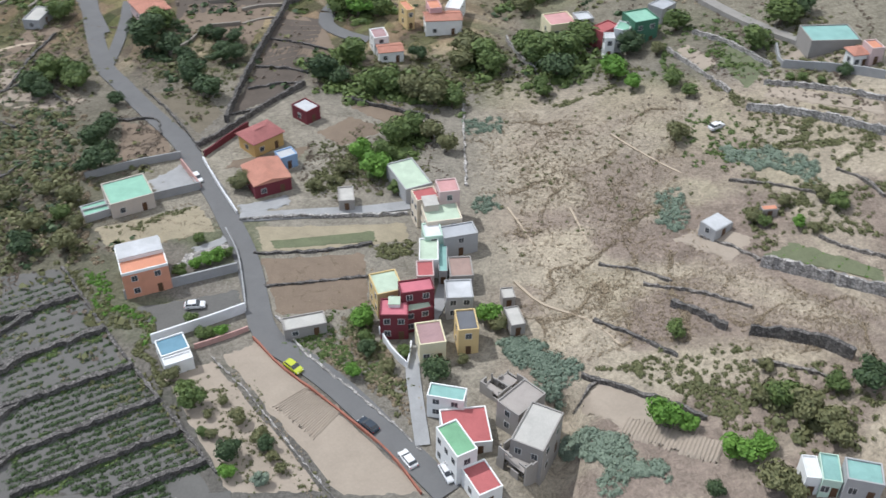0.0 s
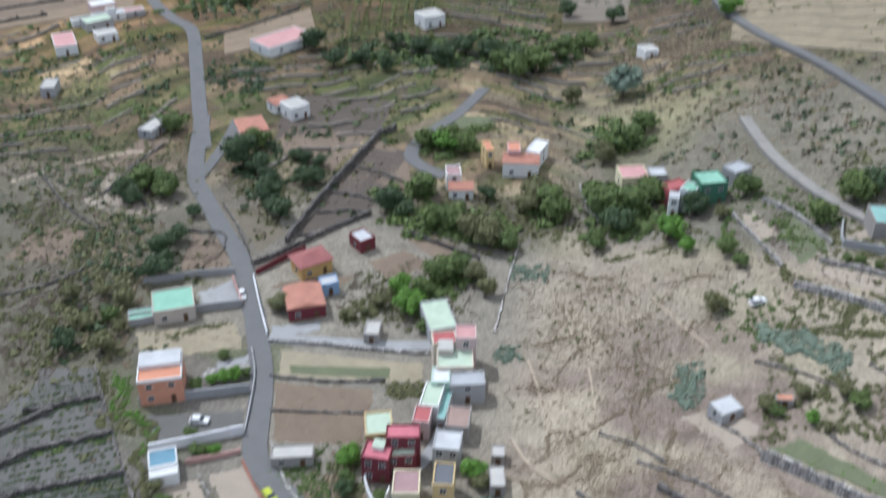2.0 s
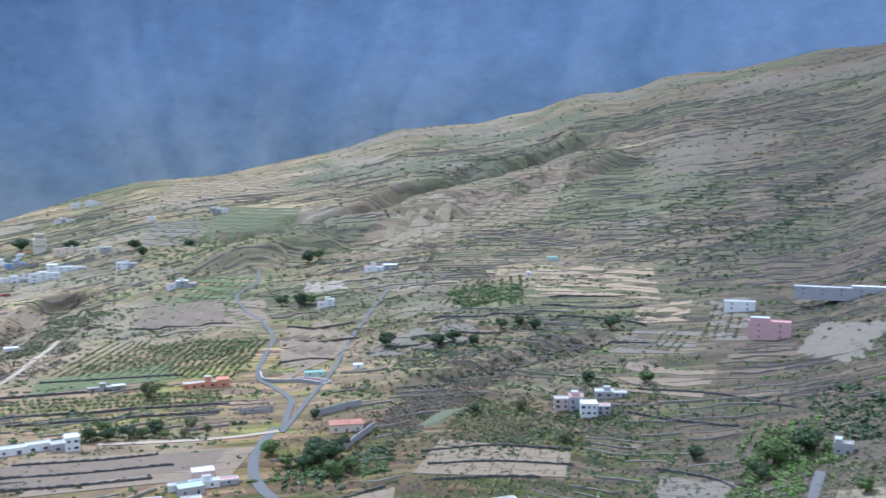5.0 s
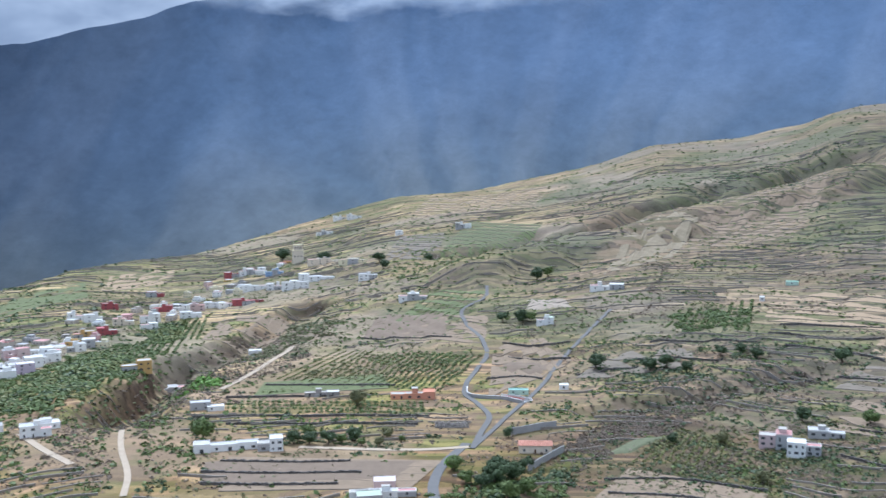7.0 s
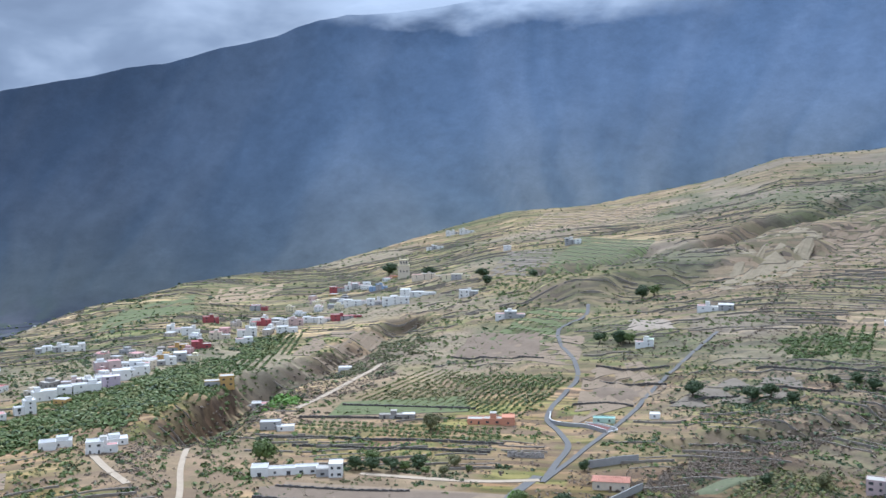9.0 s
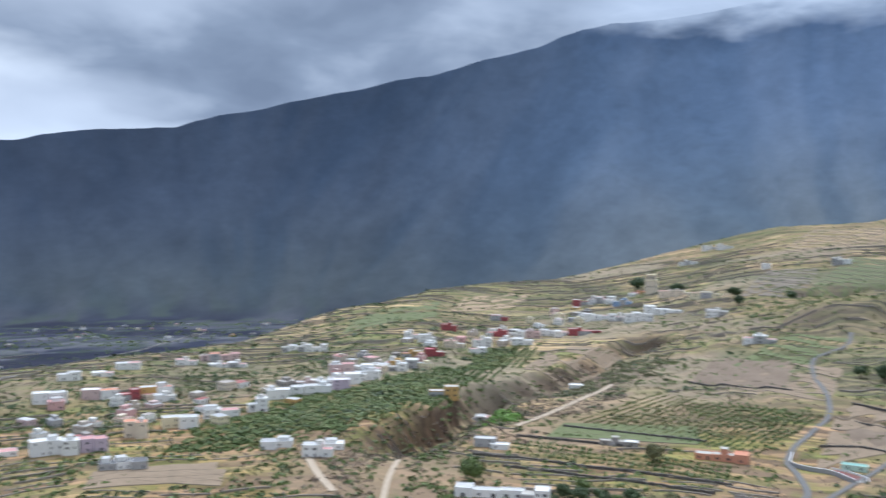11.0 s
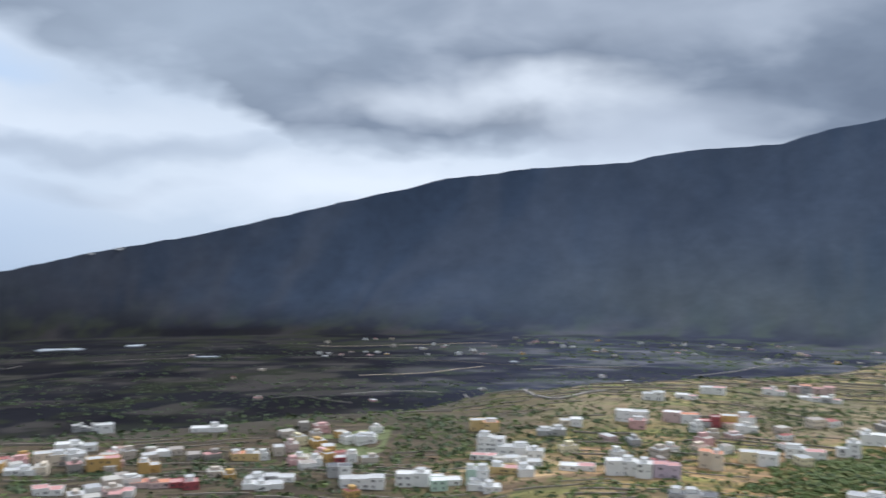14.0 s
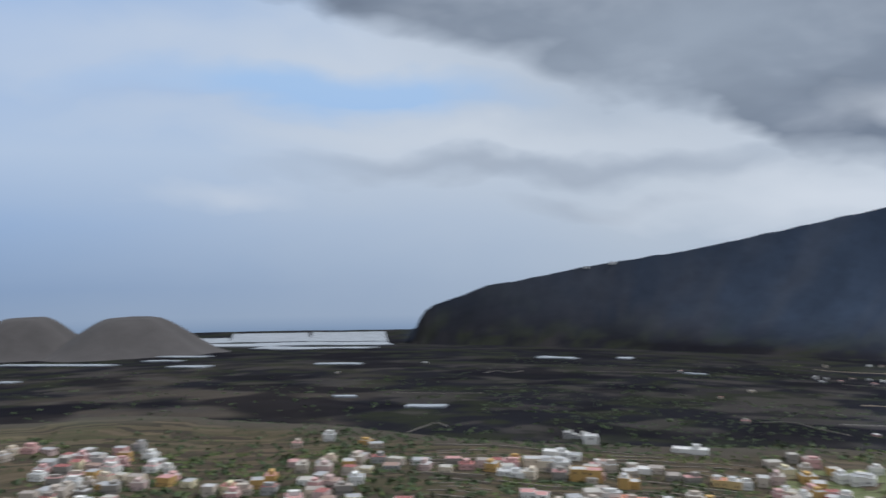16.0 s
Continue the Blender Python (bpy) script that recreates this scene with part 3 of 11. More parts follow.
def surface(name, color, rough=0.85, grain=1.5, vary=0.25, bump=0.15, stain=0.35, spec=0.3, metal=0.0, waves=0.0, per_piece=0.0, stones=0.0):
    """A weathered surface: grain, stains at a larger scale, a little relief. waves: rows of tiles, stones: laid stones, both per metre."""
    if name in MATS:
        return MATS[name]
    m = bpy.data.materials.new(name)
    m.use_nodes = True
    g = Tree_of_nodes(m.node_tree)
    geo = g.add("ShaderNodeNewGeometry")
    pos = g.add("ShaderNodeTexCoord").outputs["Object"]
    place = geo.outputs["Position"]
    fine, big = g.noise(pos, grain * 4, 5, 0.65), g.noise(place, grain * 0.35, 4, 0.6, 0.5)
    tone = g.math("MULTIPLY_ADD", g.math("SUBTRACT", fine, 0.5), vary * 2, g.math("MULTIPLY_ADD", g.math("SUBTRACT", big, 0.5), stain * 2, 1.0))
    if per_piece:
        rnd = g.add("ShaderNodeObjectInfo").outputs["Random"]
        tone = g.math("MULTIPLY_ADD", g.math("SUBTRACT", geo.outputs["Random Per Island"], 0.5), per_piece, tone)
        tone = g.math("MULTIPLY_ADD", g.math("SUBTRACT", rnd, 0.5), per_piece * 0.6, tone)
    tint = g.add("ShaderNodeCombineColor", None, Red=tone, Green=tone, Blue=tone).outputs[0]
    color = g.mix(1.0, (*color, 1.0), tint, "MULTIPLY")
    relief = fine
    if waves:
        wave = g.add("ShaderNodeTexWave", {"bands_direction": "X"}, Vector=pos, Scale=waves, Distortion=0.6)
        relief = g.math("MULTIPLY_ADD", wave.outputs["Fac"], 3.0, fine)
        color = g.mix(g.math("MULTIPLY", wave.outputs["Fac"], 0.2), color, (0.16, 0.08, 0.05))
    if stones:
        cell = g.add("ShaderNodeTexVoronoi", None, Vector=place, Scale=stones)
        gap = g.add("ShaderNodeTexVoronoi", {"feature": "DISTANCE_TO_EDGE"}, Vector=place, Scale=stones).outputs["Distance"]
        joint = g.ramp(gap, (0.0, 0.35), (0.12, 1.0))
        shade = g.math("MULTIPLY", joint, g.math("MULTIPLY_ADD", g.add("ShaderNodeSeparateColor", None, Color=cell.outputs["Color"]).outputs[0], 0.9, 0.6))
        color = g.mix(1.0, color, g.add("ShaderNodeCombineColor", None, Red=shade, Green=shade, Blue=shade).outputs[0], "MULTIPLY")
        relief = g.math("ADD", fine, g.math("MULTIPLY", joint, 2.0))
    b = g.add("ShaderNodeBump", None, Strength=bump, Distance=0.06, Height=relief)
    bsdf = g.add("ShaderNodeBsdfPrincipled", None, Base_Color=color, Roughness=rough, Metallic=metal, Normal=b.outputs[0])
    bsdf.inputs["Specular IOR Level"].default_value = spec
    g.tree.links.new(bsdf.outputs[0], g.add("ShaderNodeOutputMaterial").inputs[0])
    MATS[name] = m
    return m


def leaves(name, color, other, rough=0.6):
    """Foliage that varies from clump to clump."""
    if name in MATS:
        return MATS[name]
    m = bpy.data.materials.new(name)
    m.use_nodes = True
    g = Tree_of_nodes(m.node_tree)
    geo = g.add("ShaderNodeNewGeometry")
    rnd = g.add("ShaderNodeObjectInfo").outputs["Random"]
    f = g.math("MULTIPLY_ADD", geo.outputs["Random Per Island"], 0.75, g.math("MULTIPLY", rnd, 0.3))
    color = g.mix(f, (*color, 1.0), (*other, 1.0))
    bsdf = g.add("ShaderNodeBsdfPrincipled", None, Base_Color=color, Roughness=rough)
    bsdf.inputs["Specular IOR Level"].default_value = 0.25
    g.tree.links.new(bsdf.outputs[0], g.add("ShaderNodeOutputMaterial").inputs[0])
    MATS[name] = m
    return m


PAINT = {
    "white": (0.72, 0.72, 0.70), "cream": (0.66, 0.56, 0.42), "orange": (0.62, 0.25, 0.13), "darkred": (0.17, 0.022, 0.034),
    "yellow": (0.62, 0.44, 0.16), "ochre": (0.55, 0.33, 0.07), "grey": (0.36, 0.36, 0.36), "beige": (0.50, 0.43, 0.36), "pink": (0.62, 0.34, 0.33),
    "lilac": (0.50, 0.40, 0.50), "blue": (0.22, 0.36, 0.58), "concrete": (0.30, 0.275, 0.25), "darkgreen": (0.05, 0.17, 0.10), "mint": (0.45, 0.62, 0.50),
    "red": (0.36, 0.06, 0.07), "rose": (0.55, 0.40, 0.38), "paleyellow": (0.70, 0.62, 0.38),
}
ROOF = {
    "green": (0.22, 0.46, 0.33), "strong green": (0.16, 0.38, 0.20), "pale green": (0.42, 0.52, 0.38), "teal": (0.20, 0.40, 0.36), "red": (0.42, 0.09, 0.09), "pinkred": (0.52, 0.12, 0.16),
    "rose": (0.52, 0.25, 0.24), "mauve": (0.34, 0.20, 0.20), "grey": (0.36, 0.37, 0.39), "light grey": (0.46, 0.465, 0.475), "white": (0.62, 0.62, 0.62), "dark grey": (0.12, 0.125, 0.14),
    "orange": (0.58, 0.22, 0.11), "brown": (0.32, 0.21, 0.17), "concrete": (0.33, 0.29, 0.26), "blue": (0.11, 0.25, 0.34), "pale concrete": (0.43, 0.41, 0.37), "tile": (0.68, 0.27, 0.17), "tile red": (0.50, 0.15, 0.14),
}


def faded(c, f=0.78):
    """Sun-bleached paint."""
    m = (c[0] + c[1] + c[2]) / 3
    return tuple(m + (v - m) * f for v in c)


def wall_paint(key):
    return surface("painted wall " + key, faded(PAINT[key]), 0.85, 1.2, 0.10, 0.1, 0.16)


def roof_paint(key):
    if key.startswith("tile"):
        return surface("clay roof " + key, faded(ROOF[key]), 0.8, 1.0, 0.3, 0.8, 0.3, waves=1.6)
    return surface("coated roof " + key, faded(ROOF[key], 0.8), 0.75, 0.9, 0.16, 0.1, 0.28)


GLASS = surface("dark window glass", (0.06, 0.066, 0.075), 0.12, 1, 0.1, 0, 0.1, 0.5)
FRAME = surface("white window frame", (0.6, 0.6, 0.58), 0.5, 2, 0.05, 0.05, 0.05)
WOOD = surface("dark wooden door", (0.10, 0.055, 0.03), 0.6, 3, 0.3, 0.2, 0.2)
ASPHALT = surface("worn asphalt", (0.14, 0.138, 0.137), 0.9, 0.6, 0.10, 0.1, 0.16)
DIRT = surface("pale dirt track", (0.40, 0.33, 0.25), 0.95, 0.6, 0.18, 0.3, 0.22)
CONCRETE = surface("grey cement", (0.30, 0.30, 0.30), 0.9, 0.9, 0.15, 0.2, 0.25)
STONE = surface("dark lava stone", (0.135, 0.125, 0.117), 0.95, 1.2, 0.4, 0.8, 0.35, per_piece=0.3, stones=2.2)
WEATHERED = surface("weathered field stone", (0.20, 0.182, 0.165), 0.95, 1.2, 0.4, 0.6, 0.35, per_piece=0.3, stones=2.0)
PALE_STONE = surface("pale mortared stone", (0.34, 0.32, 0.30), 0.95, 1.0, 0.3, 0.5, 0.35, per_piece=0.3, stones=1.8)
WHITEWASH = surface("whitewashed wall", (0.68, 0.68, 0.69), 0.85, 0.8, 0.1, 0.2, 0.22)
BARK = surface("grey brown bark", (0.11, 0.085, 0.06), 0.95, 3, 0.4, 0.6, 0.3)
GREENS = {
    "mid": leaves("mid green leaves", (0.06, 0.095, 0.028), (0.14, 0.185, 0.055)),
    "dark": leaves("dark green leaves", (0.032, 0.056, 0.026), (0.075, 0.11, 0.045)),
    "bright": leaves("bright green leaves", (0.07, 0.16, 0.02), (0.15, 0.27, 0.045)),
    "olive": leaves("olive green leaves", (0.085, 0.095, 0.04), (0.18, 0.175, 0.08)),
    "cactus": leaves("grey green cactus pads", (0.11, 0.15, 0.11), (0.22, 0.27, 0.20)),
    "dry": leaves("dry straw and twigs", (0.16, 0.125, 0.085), (0.34, 0.27, 0.18)),
    "brown": leaves("brown dead twigs", (0.10, 0.078, 0.06), (0.21, 0.165, 0.125)),
    "yellow": leaves("yellow-green leaves", (0.10, 0.12, 0.035), (0.20, 0.21, 0.075)),
    "vine": leaves("vine leaves", (0.034, 0.060, 0.022), (0.072, 0.108, 0.040)),
}


# ---- helpers for meshes ----
def ground_z(x, y):
    return float(height(x, y))


def mesh_object(name, bm, material, parent=None, label=""):
    me = bpy.data.meshes.new(name)
    bm.to_mesh(me)
    bm.free()
    me.materials.append(material)
    ob = new(name, me)
    ob.parent = parent
    return tagged(ob, label)


part = mesh_object


def block(bm, x0, y0, z0, x1, y1, z1):
    """A box between two corners, added to bm."""
    v = [bm.verts.new(p) for p in ((x0, y0, z0), (x1, y0, z0), (x1, y1, z0), (x0, y1, z0), (x0, y0, z1), (x1, y0, z1), (x1, y1, z1), (x0, y1, z1))]
    for f in ((3, 2, 1, 0), (4, 5, 6, 7), (0, 1, 5, 4), (1, 2, 6, 5), (2, 3, 7, 6), (3, 0, 4, 7)):
        bm.faces.new([v[i] for i in f])
    return bm


def fresh(*boxes):
    bm = bmesh.new()
    for b in boxes:
        block(bm, *b)
    return bm


def thing(name, x, y, z, turn, label, category, group=""):
    ob = new(name)
    ob.empty_display_size = 0.5
    ob.matrix_world = pose(x, y, z, 0, 0, turn)
    return tagged(ob, label, category, group)


def opening(house, kind, side, u, z, w, h, width, depth, plain=False):
    """A window or door set into a wall. side: front, back, left or right; u: along it from its middle."""
    def put(name, x0, z0, x1, z1, out0, out1, mat, parent):
        if side == "front":
            b = (x0, -depth / 2 - out1, z0, x1, -depth / 2 - out0, z1)
        elif side == "back":
            b = (x0, depth / 2 + out0, z0, x1, depth / 2 + out1, z1)
        elif side == "left":
            b = (-width / 2 - out1, x0, z0, -width / 2 - out0, x1, z1)
        else:
            b = (width / 2 + out0, x0, z0, width / 2 + out1, x1, z1)
        return part(name, fresh(b), mat, parent)

    if kind == "door":
        d = put("door", u - w / 2, z, u + w / 2, z + h, -0.05, 0.04, WOOD, house)
        return d
    if plain:
        return put("window", u - w / 2, z, u + w / 2, z + h, -0.05, 0.04, GLASS, house)
    f = put("window", u - w / 2 - 0.09, z - 0.09, u + w / 2 + 0.09, z + h + 0.09, -0.05, 0.03, FRAME, house)
    put("pane", u - w / 2, z, u - 0.03, z + h, 0.02, 0.05, GLASS, f)
    put("pane", u + 0.03, z, u + w / 2, z + h, 0.02, 0.05, GLASS, f)
    return f


def long_house(house, x, y, w, d, h, wall, roof, fronts, sunk):
    """A larger flat-roofed house in two or three volumes of unlike height and depth."""
    rng = np.random.RandomState(int(abs(x * 7 + y * 13)) % 99991)
    cuts = [0.0, rng.uniform(0.42, 0.62), 1.0] if w < 22 else [0.0, rng.uniform(0.25, 0.38), rng.uniform(0.58, 0.74), 1.0]
    tallest = rng.randint(len(cuts) - 1)
    trim = wall_paint("white" if wall in ("white", "grey", "beige") else wall)
    for k, (c0, c1) in enumerate(zip(cuts, cuts[1:])):
        top = h if k == tallest else max(2.4, h * rng.uniform(0.55, 0.86))
        y0, y1 = -d / 2 + (0 if k == tallest else rng.uniform(0.04, 0.2) * d), d / 2 - (0 if k == tallest else rng.uniform(0, 0.25) * d)
        x0, x1 = c0 * w - w / 2, c1 * w - w / 2 - 0.004
        body = part("wing", fresh((x0, y0, -sunk, x1, y1, top - 0.02)), wall_paint(wall if rng.rand() < 0.8 else "grey"), house)
        part("roof", fresh((x0 + 0.2, y0 + 0.2, top - 0.016, x1 - 0.2, y1 - 0.2, top + 0.06)), roof_paint(roof if k == tallest else ("pale concrete", "light grey", "rose")[rng.randint(3)]), body)
        part("parapet", fresh((x0 - 0.03, y0 - 0.03, top - 0.25, x1 + 0.03, y0 + 0.2, top + 0.4), (x0 - 0.03, y1 - 0.2, top - 0.25, x1 + 0.03, y1 + 0.03, top + 0.4),
                              (x0 - 0.03, y0 + 0.2, top - 0.25, x0 + 0.2, y1 - 0.2, top + 0.4), (x1 - 0.2, y0 + 0.2, top - 0.25, x1 + 0.03, y1 - 0.2, top + 0.4)), trim, body)
        levels = max(1, round(top / 3.1))
        n = max(1, round(fronts * (c1 - c0)))
        for level in range(levels):
            for j in range(n):
                u, wide = x0 + (j + 0.5) / n * (x1 - x0), rng.choice((0.9, 1.2, 1.9))
                z0 = level * top / levels + rng.choice((0.15, 0.9, 0.9))
                part("window", fresh((u - wide / 2, y0 - 0.04, z0, u + wide / 2, y0 + 0.05, level * top / levels + 2.15)), GLASS, body)
    if rng.rand() < 0.6:
        x0 = rng.uniform(-0.35, 0.1) * w
        room = part("roof_room", fresh((x0, -0.2 * d, h * 0.5, x0 + 3.6, 0.3 * d, h + 2.0)), wall_paint(wall), house)
        part("roof", fresh((x0 - 0.12, -0.2 * d - 0.12, h + 2.004, x0 + 3.72, 0.3 * d + 0.12, h + 2.16)), roof_paint("pale concrete"), room)
    return house


def flat_house(x, y, w, d, h, turn, wall, roof, label, fronts=2, sides=1, sunk=2.5, rim=0.35, attic=None, small=False, category="house", group=""):
    """A flat-roofed house: walls, coated roof, parapet, windows and a door."""
    z = ground_z(x, y)
    house = thing("house", x, y, z, turn, label, category, group)
    rng = np.random.RandomState(int(abs(x * 11 + y * 5)) % 99991)
    if small:
        h = min(h, 6.2 + 0.4 * (h - 6.2))
    if small and w >= 13:
        return long_house(house, x, y, w, d, h, wall, roof, fronts, sunk)
    part("wall", fresh((-w / 2, -d / 2, -sunk, w / 2, d / 2, h - 0.02)), wall_paint(wall), house)
    t = 0.2 if w > 3 else 0.1
    part("roof", fresh((-w / 2 + t, -d / 2 + t, h - 0.016, w / 2 - t, d / 2 - t, h + 0.06)), roof_paint(roof), house)
    if rim:
        bm = fresh((-w / 2 - 0.03, -d / 2 - 0.03, h - 0.3, w / 2 + 0.03, -d / 2 + t, h + rim), (-w / 2 - 0.03, d / 2 - t, h - 0.3, w / 2 + 0.03, d / 2 + 0.03, h + rim),
                   (-w / 2 - 0.03, -d / 2 + t, h - 0.3, -w / 2 + t, d / 2 - t, h + rim), (w / 2 - t, -d / 2 + t, h - 0.3, w / 2 + 0.03, d / 2 - t, h + rim))
        part("parapet", bm, wall_paint("white" if wall in ("white", "orange") else wall), house)
    levels = max(1, round(h / 3.1))
    for level in range(levels):
        zz = level * (h / levels) + 1.0
        tall = min(1.25, h / levels - 1.4)
        if tall < 0.5:
            continue
        for k in range(fronts):
            u = (k + 0.5) / fronts * w - w / 2
            if level == 0 and k == fronts // 2 and not small:
                opening(house, "door", "front", u, 0.02, 1.0, min(2.1, h - 0.4), w, d)
            else:
                if small and rng.rand() < 0.3:
                    continue
                opening(house, "window", "front", u + (rng.uniform(-0.5, 0.5) if small else 0), zz, rng.choice((0.7, 1.0, 1.6)) if small else 1.1, tall, w, d, small)
        for k in range(sides):
            u = (k + 0.5) / sides * d - d / 2
            opening(house, "window", "left", u, zz, 1.0, tall, w, d, small)
            if not small:
                opening(house, "window", "right", u, zz, 1.0, tall, w, d, small)
    if attic:
        u0, u1, v0, v1, ah, aw, ar = attic
        b = (u0 * w - w / 2, v0 * d - d / 2, u1 * w - w / 2, v1 * d - d / 2)
        room = part("roof_room", fresh((b[0], b[1], h + 0.05, b[2], b[3], h + ah)), wall_paint(aw), house)
        part("roof", fresh((b[0] - 0.1, b[1] - 0.1, h + ah + 0.004, b[2] + 0.1, b[3] + 0.1, h + ah + 0.16)), roof_paint(ar), room)
    return house


def ruin(x, y, w, d, h, turn, label):
    """A roofless cement building: broken walls, open bays and what is left of a slab."""
    rng = np.random.RandomState(int(abs(x * 31 + y * 17)) % 9973)
    ob = thing("ruin", x, y, ground_z(x, y), turn, label, "ruin")
    cement, slab = wall_paint("concrete"), roof_paint("concrete")

    def piece(name, mat, *b):
        return part(name, fresh(b), mat, ob)

    for along, length, put in ((0, w, -d / 2), (0, w, d / 2 - 0.25), (1, d, -w / 2), (1, d, w / 2 - 0.25)):
        n = max(2, round(length / 1.8))
        for k in range(n):
            a, b = -length / 2 + k * length / n, -length / 2 + (k + 1) * length / n - 0.004
            top = h * rng.choice((0.35, 0.6, 0.85, 1.0, 1.0))
            low = -2.5 if rng.rand() < 0.75 else top - 0.4
            if along:
                piece("wall", cement, put, a + 0.255 * (k == 0), low, put + 0.25, b - 0.255 * (k == n - 1), top)
            else:
                piece("wall", cement, a, put, low, b, put + 0.25, top)
    for a in (-w / 2 + 0.3, w / 2 - 0.55):
        for b in (-d / 2 + 0.3, d / 2 - 0.55):
            piece("column", cement, a, b, -2, a + 0.22, b + 0.22, h + rng.uniform(-0.4, 0.5))
    piece("slab", slab, -w / 2 + 0.3, -d / 2 + 0.6, h * 0.5, w * rng.uniform(-0.05, 0.2), d / 2 - 0.6, h * 0.5 + 0.2)
    for _ in range(7):
        a, b, q = rng.uniform(-0.4, 0.4) * w, rng.uniform(-0.4, 0.4) * d, rng.uniform(0.2, 0.6)
        piece("rubble", cement, a, b, -0.5, a + q, b + q * 0.8, q * 0.6)
    return ob


def bell_tower(x, y, turn):
    """A stout cream tower: shaft, cornices, an arched belfry and corner pinnacles."""
    tower = thing("bell_tower", x, y, ground_z(x, y), turn, "stout cream bell tower with corner pinnacles on a rise", "tower")
    cream, pale = wall_paint("cream"), wall_paint("paleyellow")
    part("shaft", fresh((-8, -5, -4, 8, 5, 17)), cream, tower)
    part("cornice", fresh((-8.5, -5.5, 17.004, 8.5, 5.5, 17.9)), pale, tower)
    belfry = part("belfry", fresh((-6.2, -3.8, 17.9, 6.2, 3.8, 24.6)), cream, tower)
    part("cornice", fresh((-6.7, -4.3, 24.604, 6.7, 4.3, 25.4)), pale, belfry)
    for u in (-3.6, 0, 3.6):
        part("bell_opening", fresh((u - 0.9, -3.9, 19.4, u + 0.9, -3.7, 23.0)), GLASS, belfry, "dark arched opening")
    for u in (-4.5, 0, 4.5):
        part("window", fresh((u - 0.7, -5.05, 8.0, u + 0.7, -4.9, 10.6)), GLASS, tower)
    for a in (-5.8, 5.8):
        for b in (-3.4, 3.4):
            bm = bmesh.new()
            bmesh.ops.create_cone(bm, cap_ends=True, segments=8, radius1=0.9, radius2=0.15, depth=3.6, matrix=Matrix.Translation((a, b, 27.2)))
            part("pinnacle", bm, pale, tower)
    return tower


def tiled_house(x, y, w, d, h, turn, wall, roof, label, rise=1.4, hip=True, over=0.5, fronts=2):
    """A house under a hipped or gabled clay roof with eaves."""
    z = ground_z(x, y)
    house = thing("house", x, y, z, turn, label, "house")
    part("wall", fresh((-w / 2, -d / 2, -2, w / 2, d / 2, h - 0.02)), wall_paint(wall), house)
    bm = bmesh.new()
    a, b = w / 2 + over, d / 2 + over
    low = [bm.verts.new(p) for p in ((-a, -b, h), (a, -b, h), (a, b, h), (-a, b, h))]
    eave = [bm.verts.new(p) for p in ((-a, -b, h + 0.16), (a, -b, h + 0.16), (a, b, h + 0.16), (-a, b, h + 0.16))]
    inset = min(a, b) * 0.85 if hip else 0.0
    if w >= d:
        r0, r1 = bm.verts.new((-a + inset, 0, h + rise)), bm.verts.new((a - inset, 0, h + rise))
        faces = ((0, 1, r1, r0), (2, 3, r0, r1), (1, 2, r1), (3, 0, r0))
    else:
        r0, r1 = bm.verts.new((0, -b + inset, h + rise)), bm.verts.new((0, b - inset, h + rise))
        faces = ((1, 2, r1, r0), (3, 0, r0, r1), (0, 1, r0), (2, 3, r1))
    for f in faces:
        bm.faces.new([eave[v] if isinstance(v, int) else v for v in f])
    bm.faces.new(low[::-1])
    for i in range(4):
        bm.faces.new((low[i], low[(i + 1) % 4], eave[(i + 1) % 4], eave[i]))
    top = part("roof", bm, roof_paint(roof), house)
    if w >= d:
        part("ridge_cap", fresh((-a + inset, -0.12, h + rise - 0.03, a - inset, 0.12, h + rise + 0.09)), roof_paint(roof), top)
    else:
        part("ridge_cap", fresh((-0.12, -b + inset, h + rise - 0.03, 0.12, b - inset, h + rise + 0.09)), roof_paint(roof), top)
    for k in range(fronts):
        u = (k + 0.5) / fronts * w - w / 2
        if k == fronts // 2:
            opening(house, "door", "front", u, 0.02, 1.0, min(2.1, h - 0.3), w, d)
        else:
            opening(house, "window", "front", u, 1.0, 1.1, min(1.2, h - 1.5), w, d)
    for s in ("left", "right"):
        opening(house, "window", s, 0, 1.0, 1.1, min(1.2, h - 1.5), w, d)
    return house


def resample(pts, step):
    """Even steps along a smooth line through a few points."""
    p = np.array(pts, float)
    if len(p) > 2:
        q = np.concatenate([[2 * p[0] - p[1]], p, [2 * p[-1] - p[-2]]])
        out = []
        for i in range(1, len(q) - 2):
            for s in np.linspace(0, 1, 8, endpoint=False):
                a, b, c, e = q[i - 1], q[i], q[i + 1], q[i + 2]
                out.append(0.5 * (2 * b + (c - a) * s + (2 * a - 5 * b + 4 * c - e) * s**2 + (3 * b - a - 3 * c + e) * s**3))
        p = np.array(out + [p[-1]])
    seg = np.hypot(*np.diff(p, axis=0).T)
    along = np.concatenate([[0], np.cumsum(seg)])
    n = max(2, int(along[-1] / step) + 1)
    at = np.linspace(0, along[-1], n)
    return np.stack([np.interp(at, along, p[:, 0]), np.interp(at, along, p[:, 1])], -1)


def sides_of(p, width):
    t = np.gradient(p, axis=0)
    t /= np.hypot(*t.T)[:, None] + 1e-9
    n = np.stack([-t[:, 1], t[:, 0]], -1)
    return p + n * width / 2, p - n * width / 2


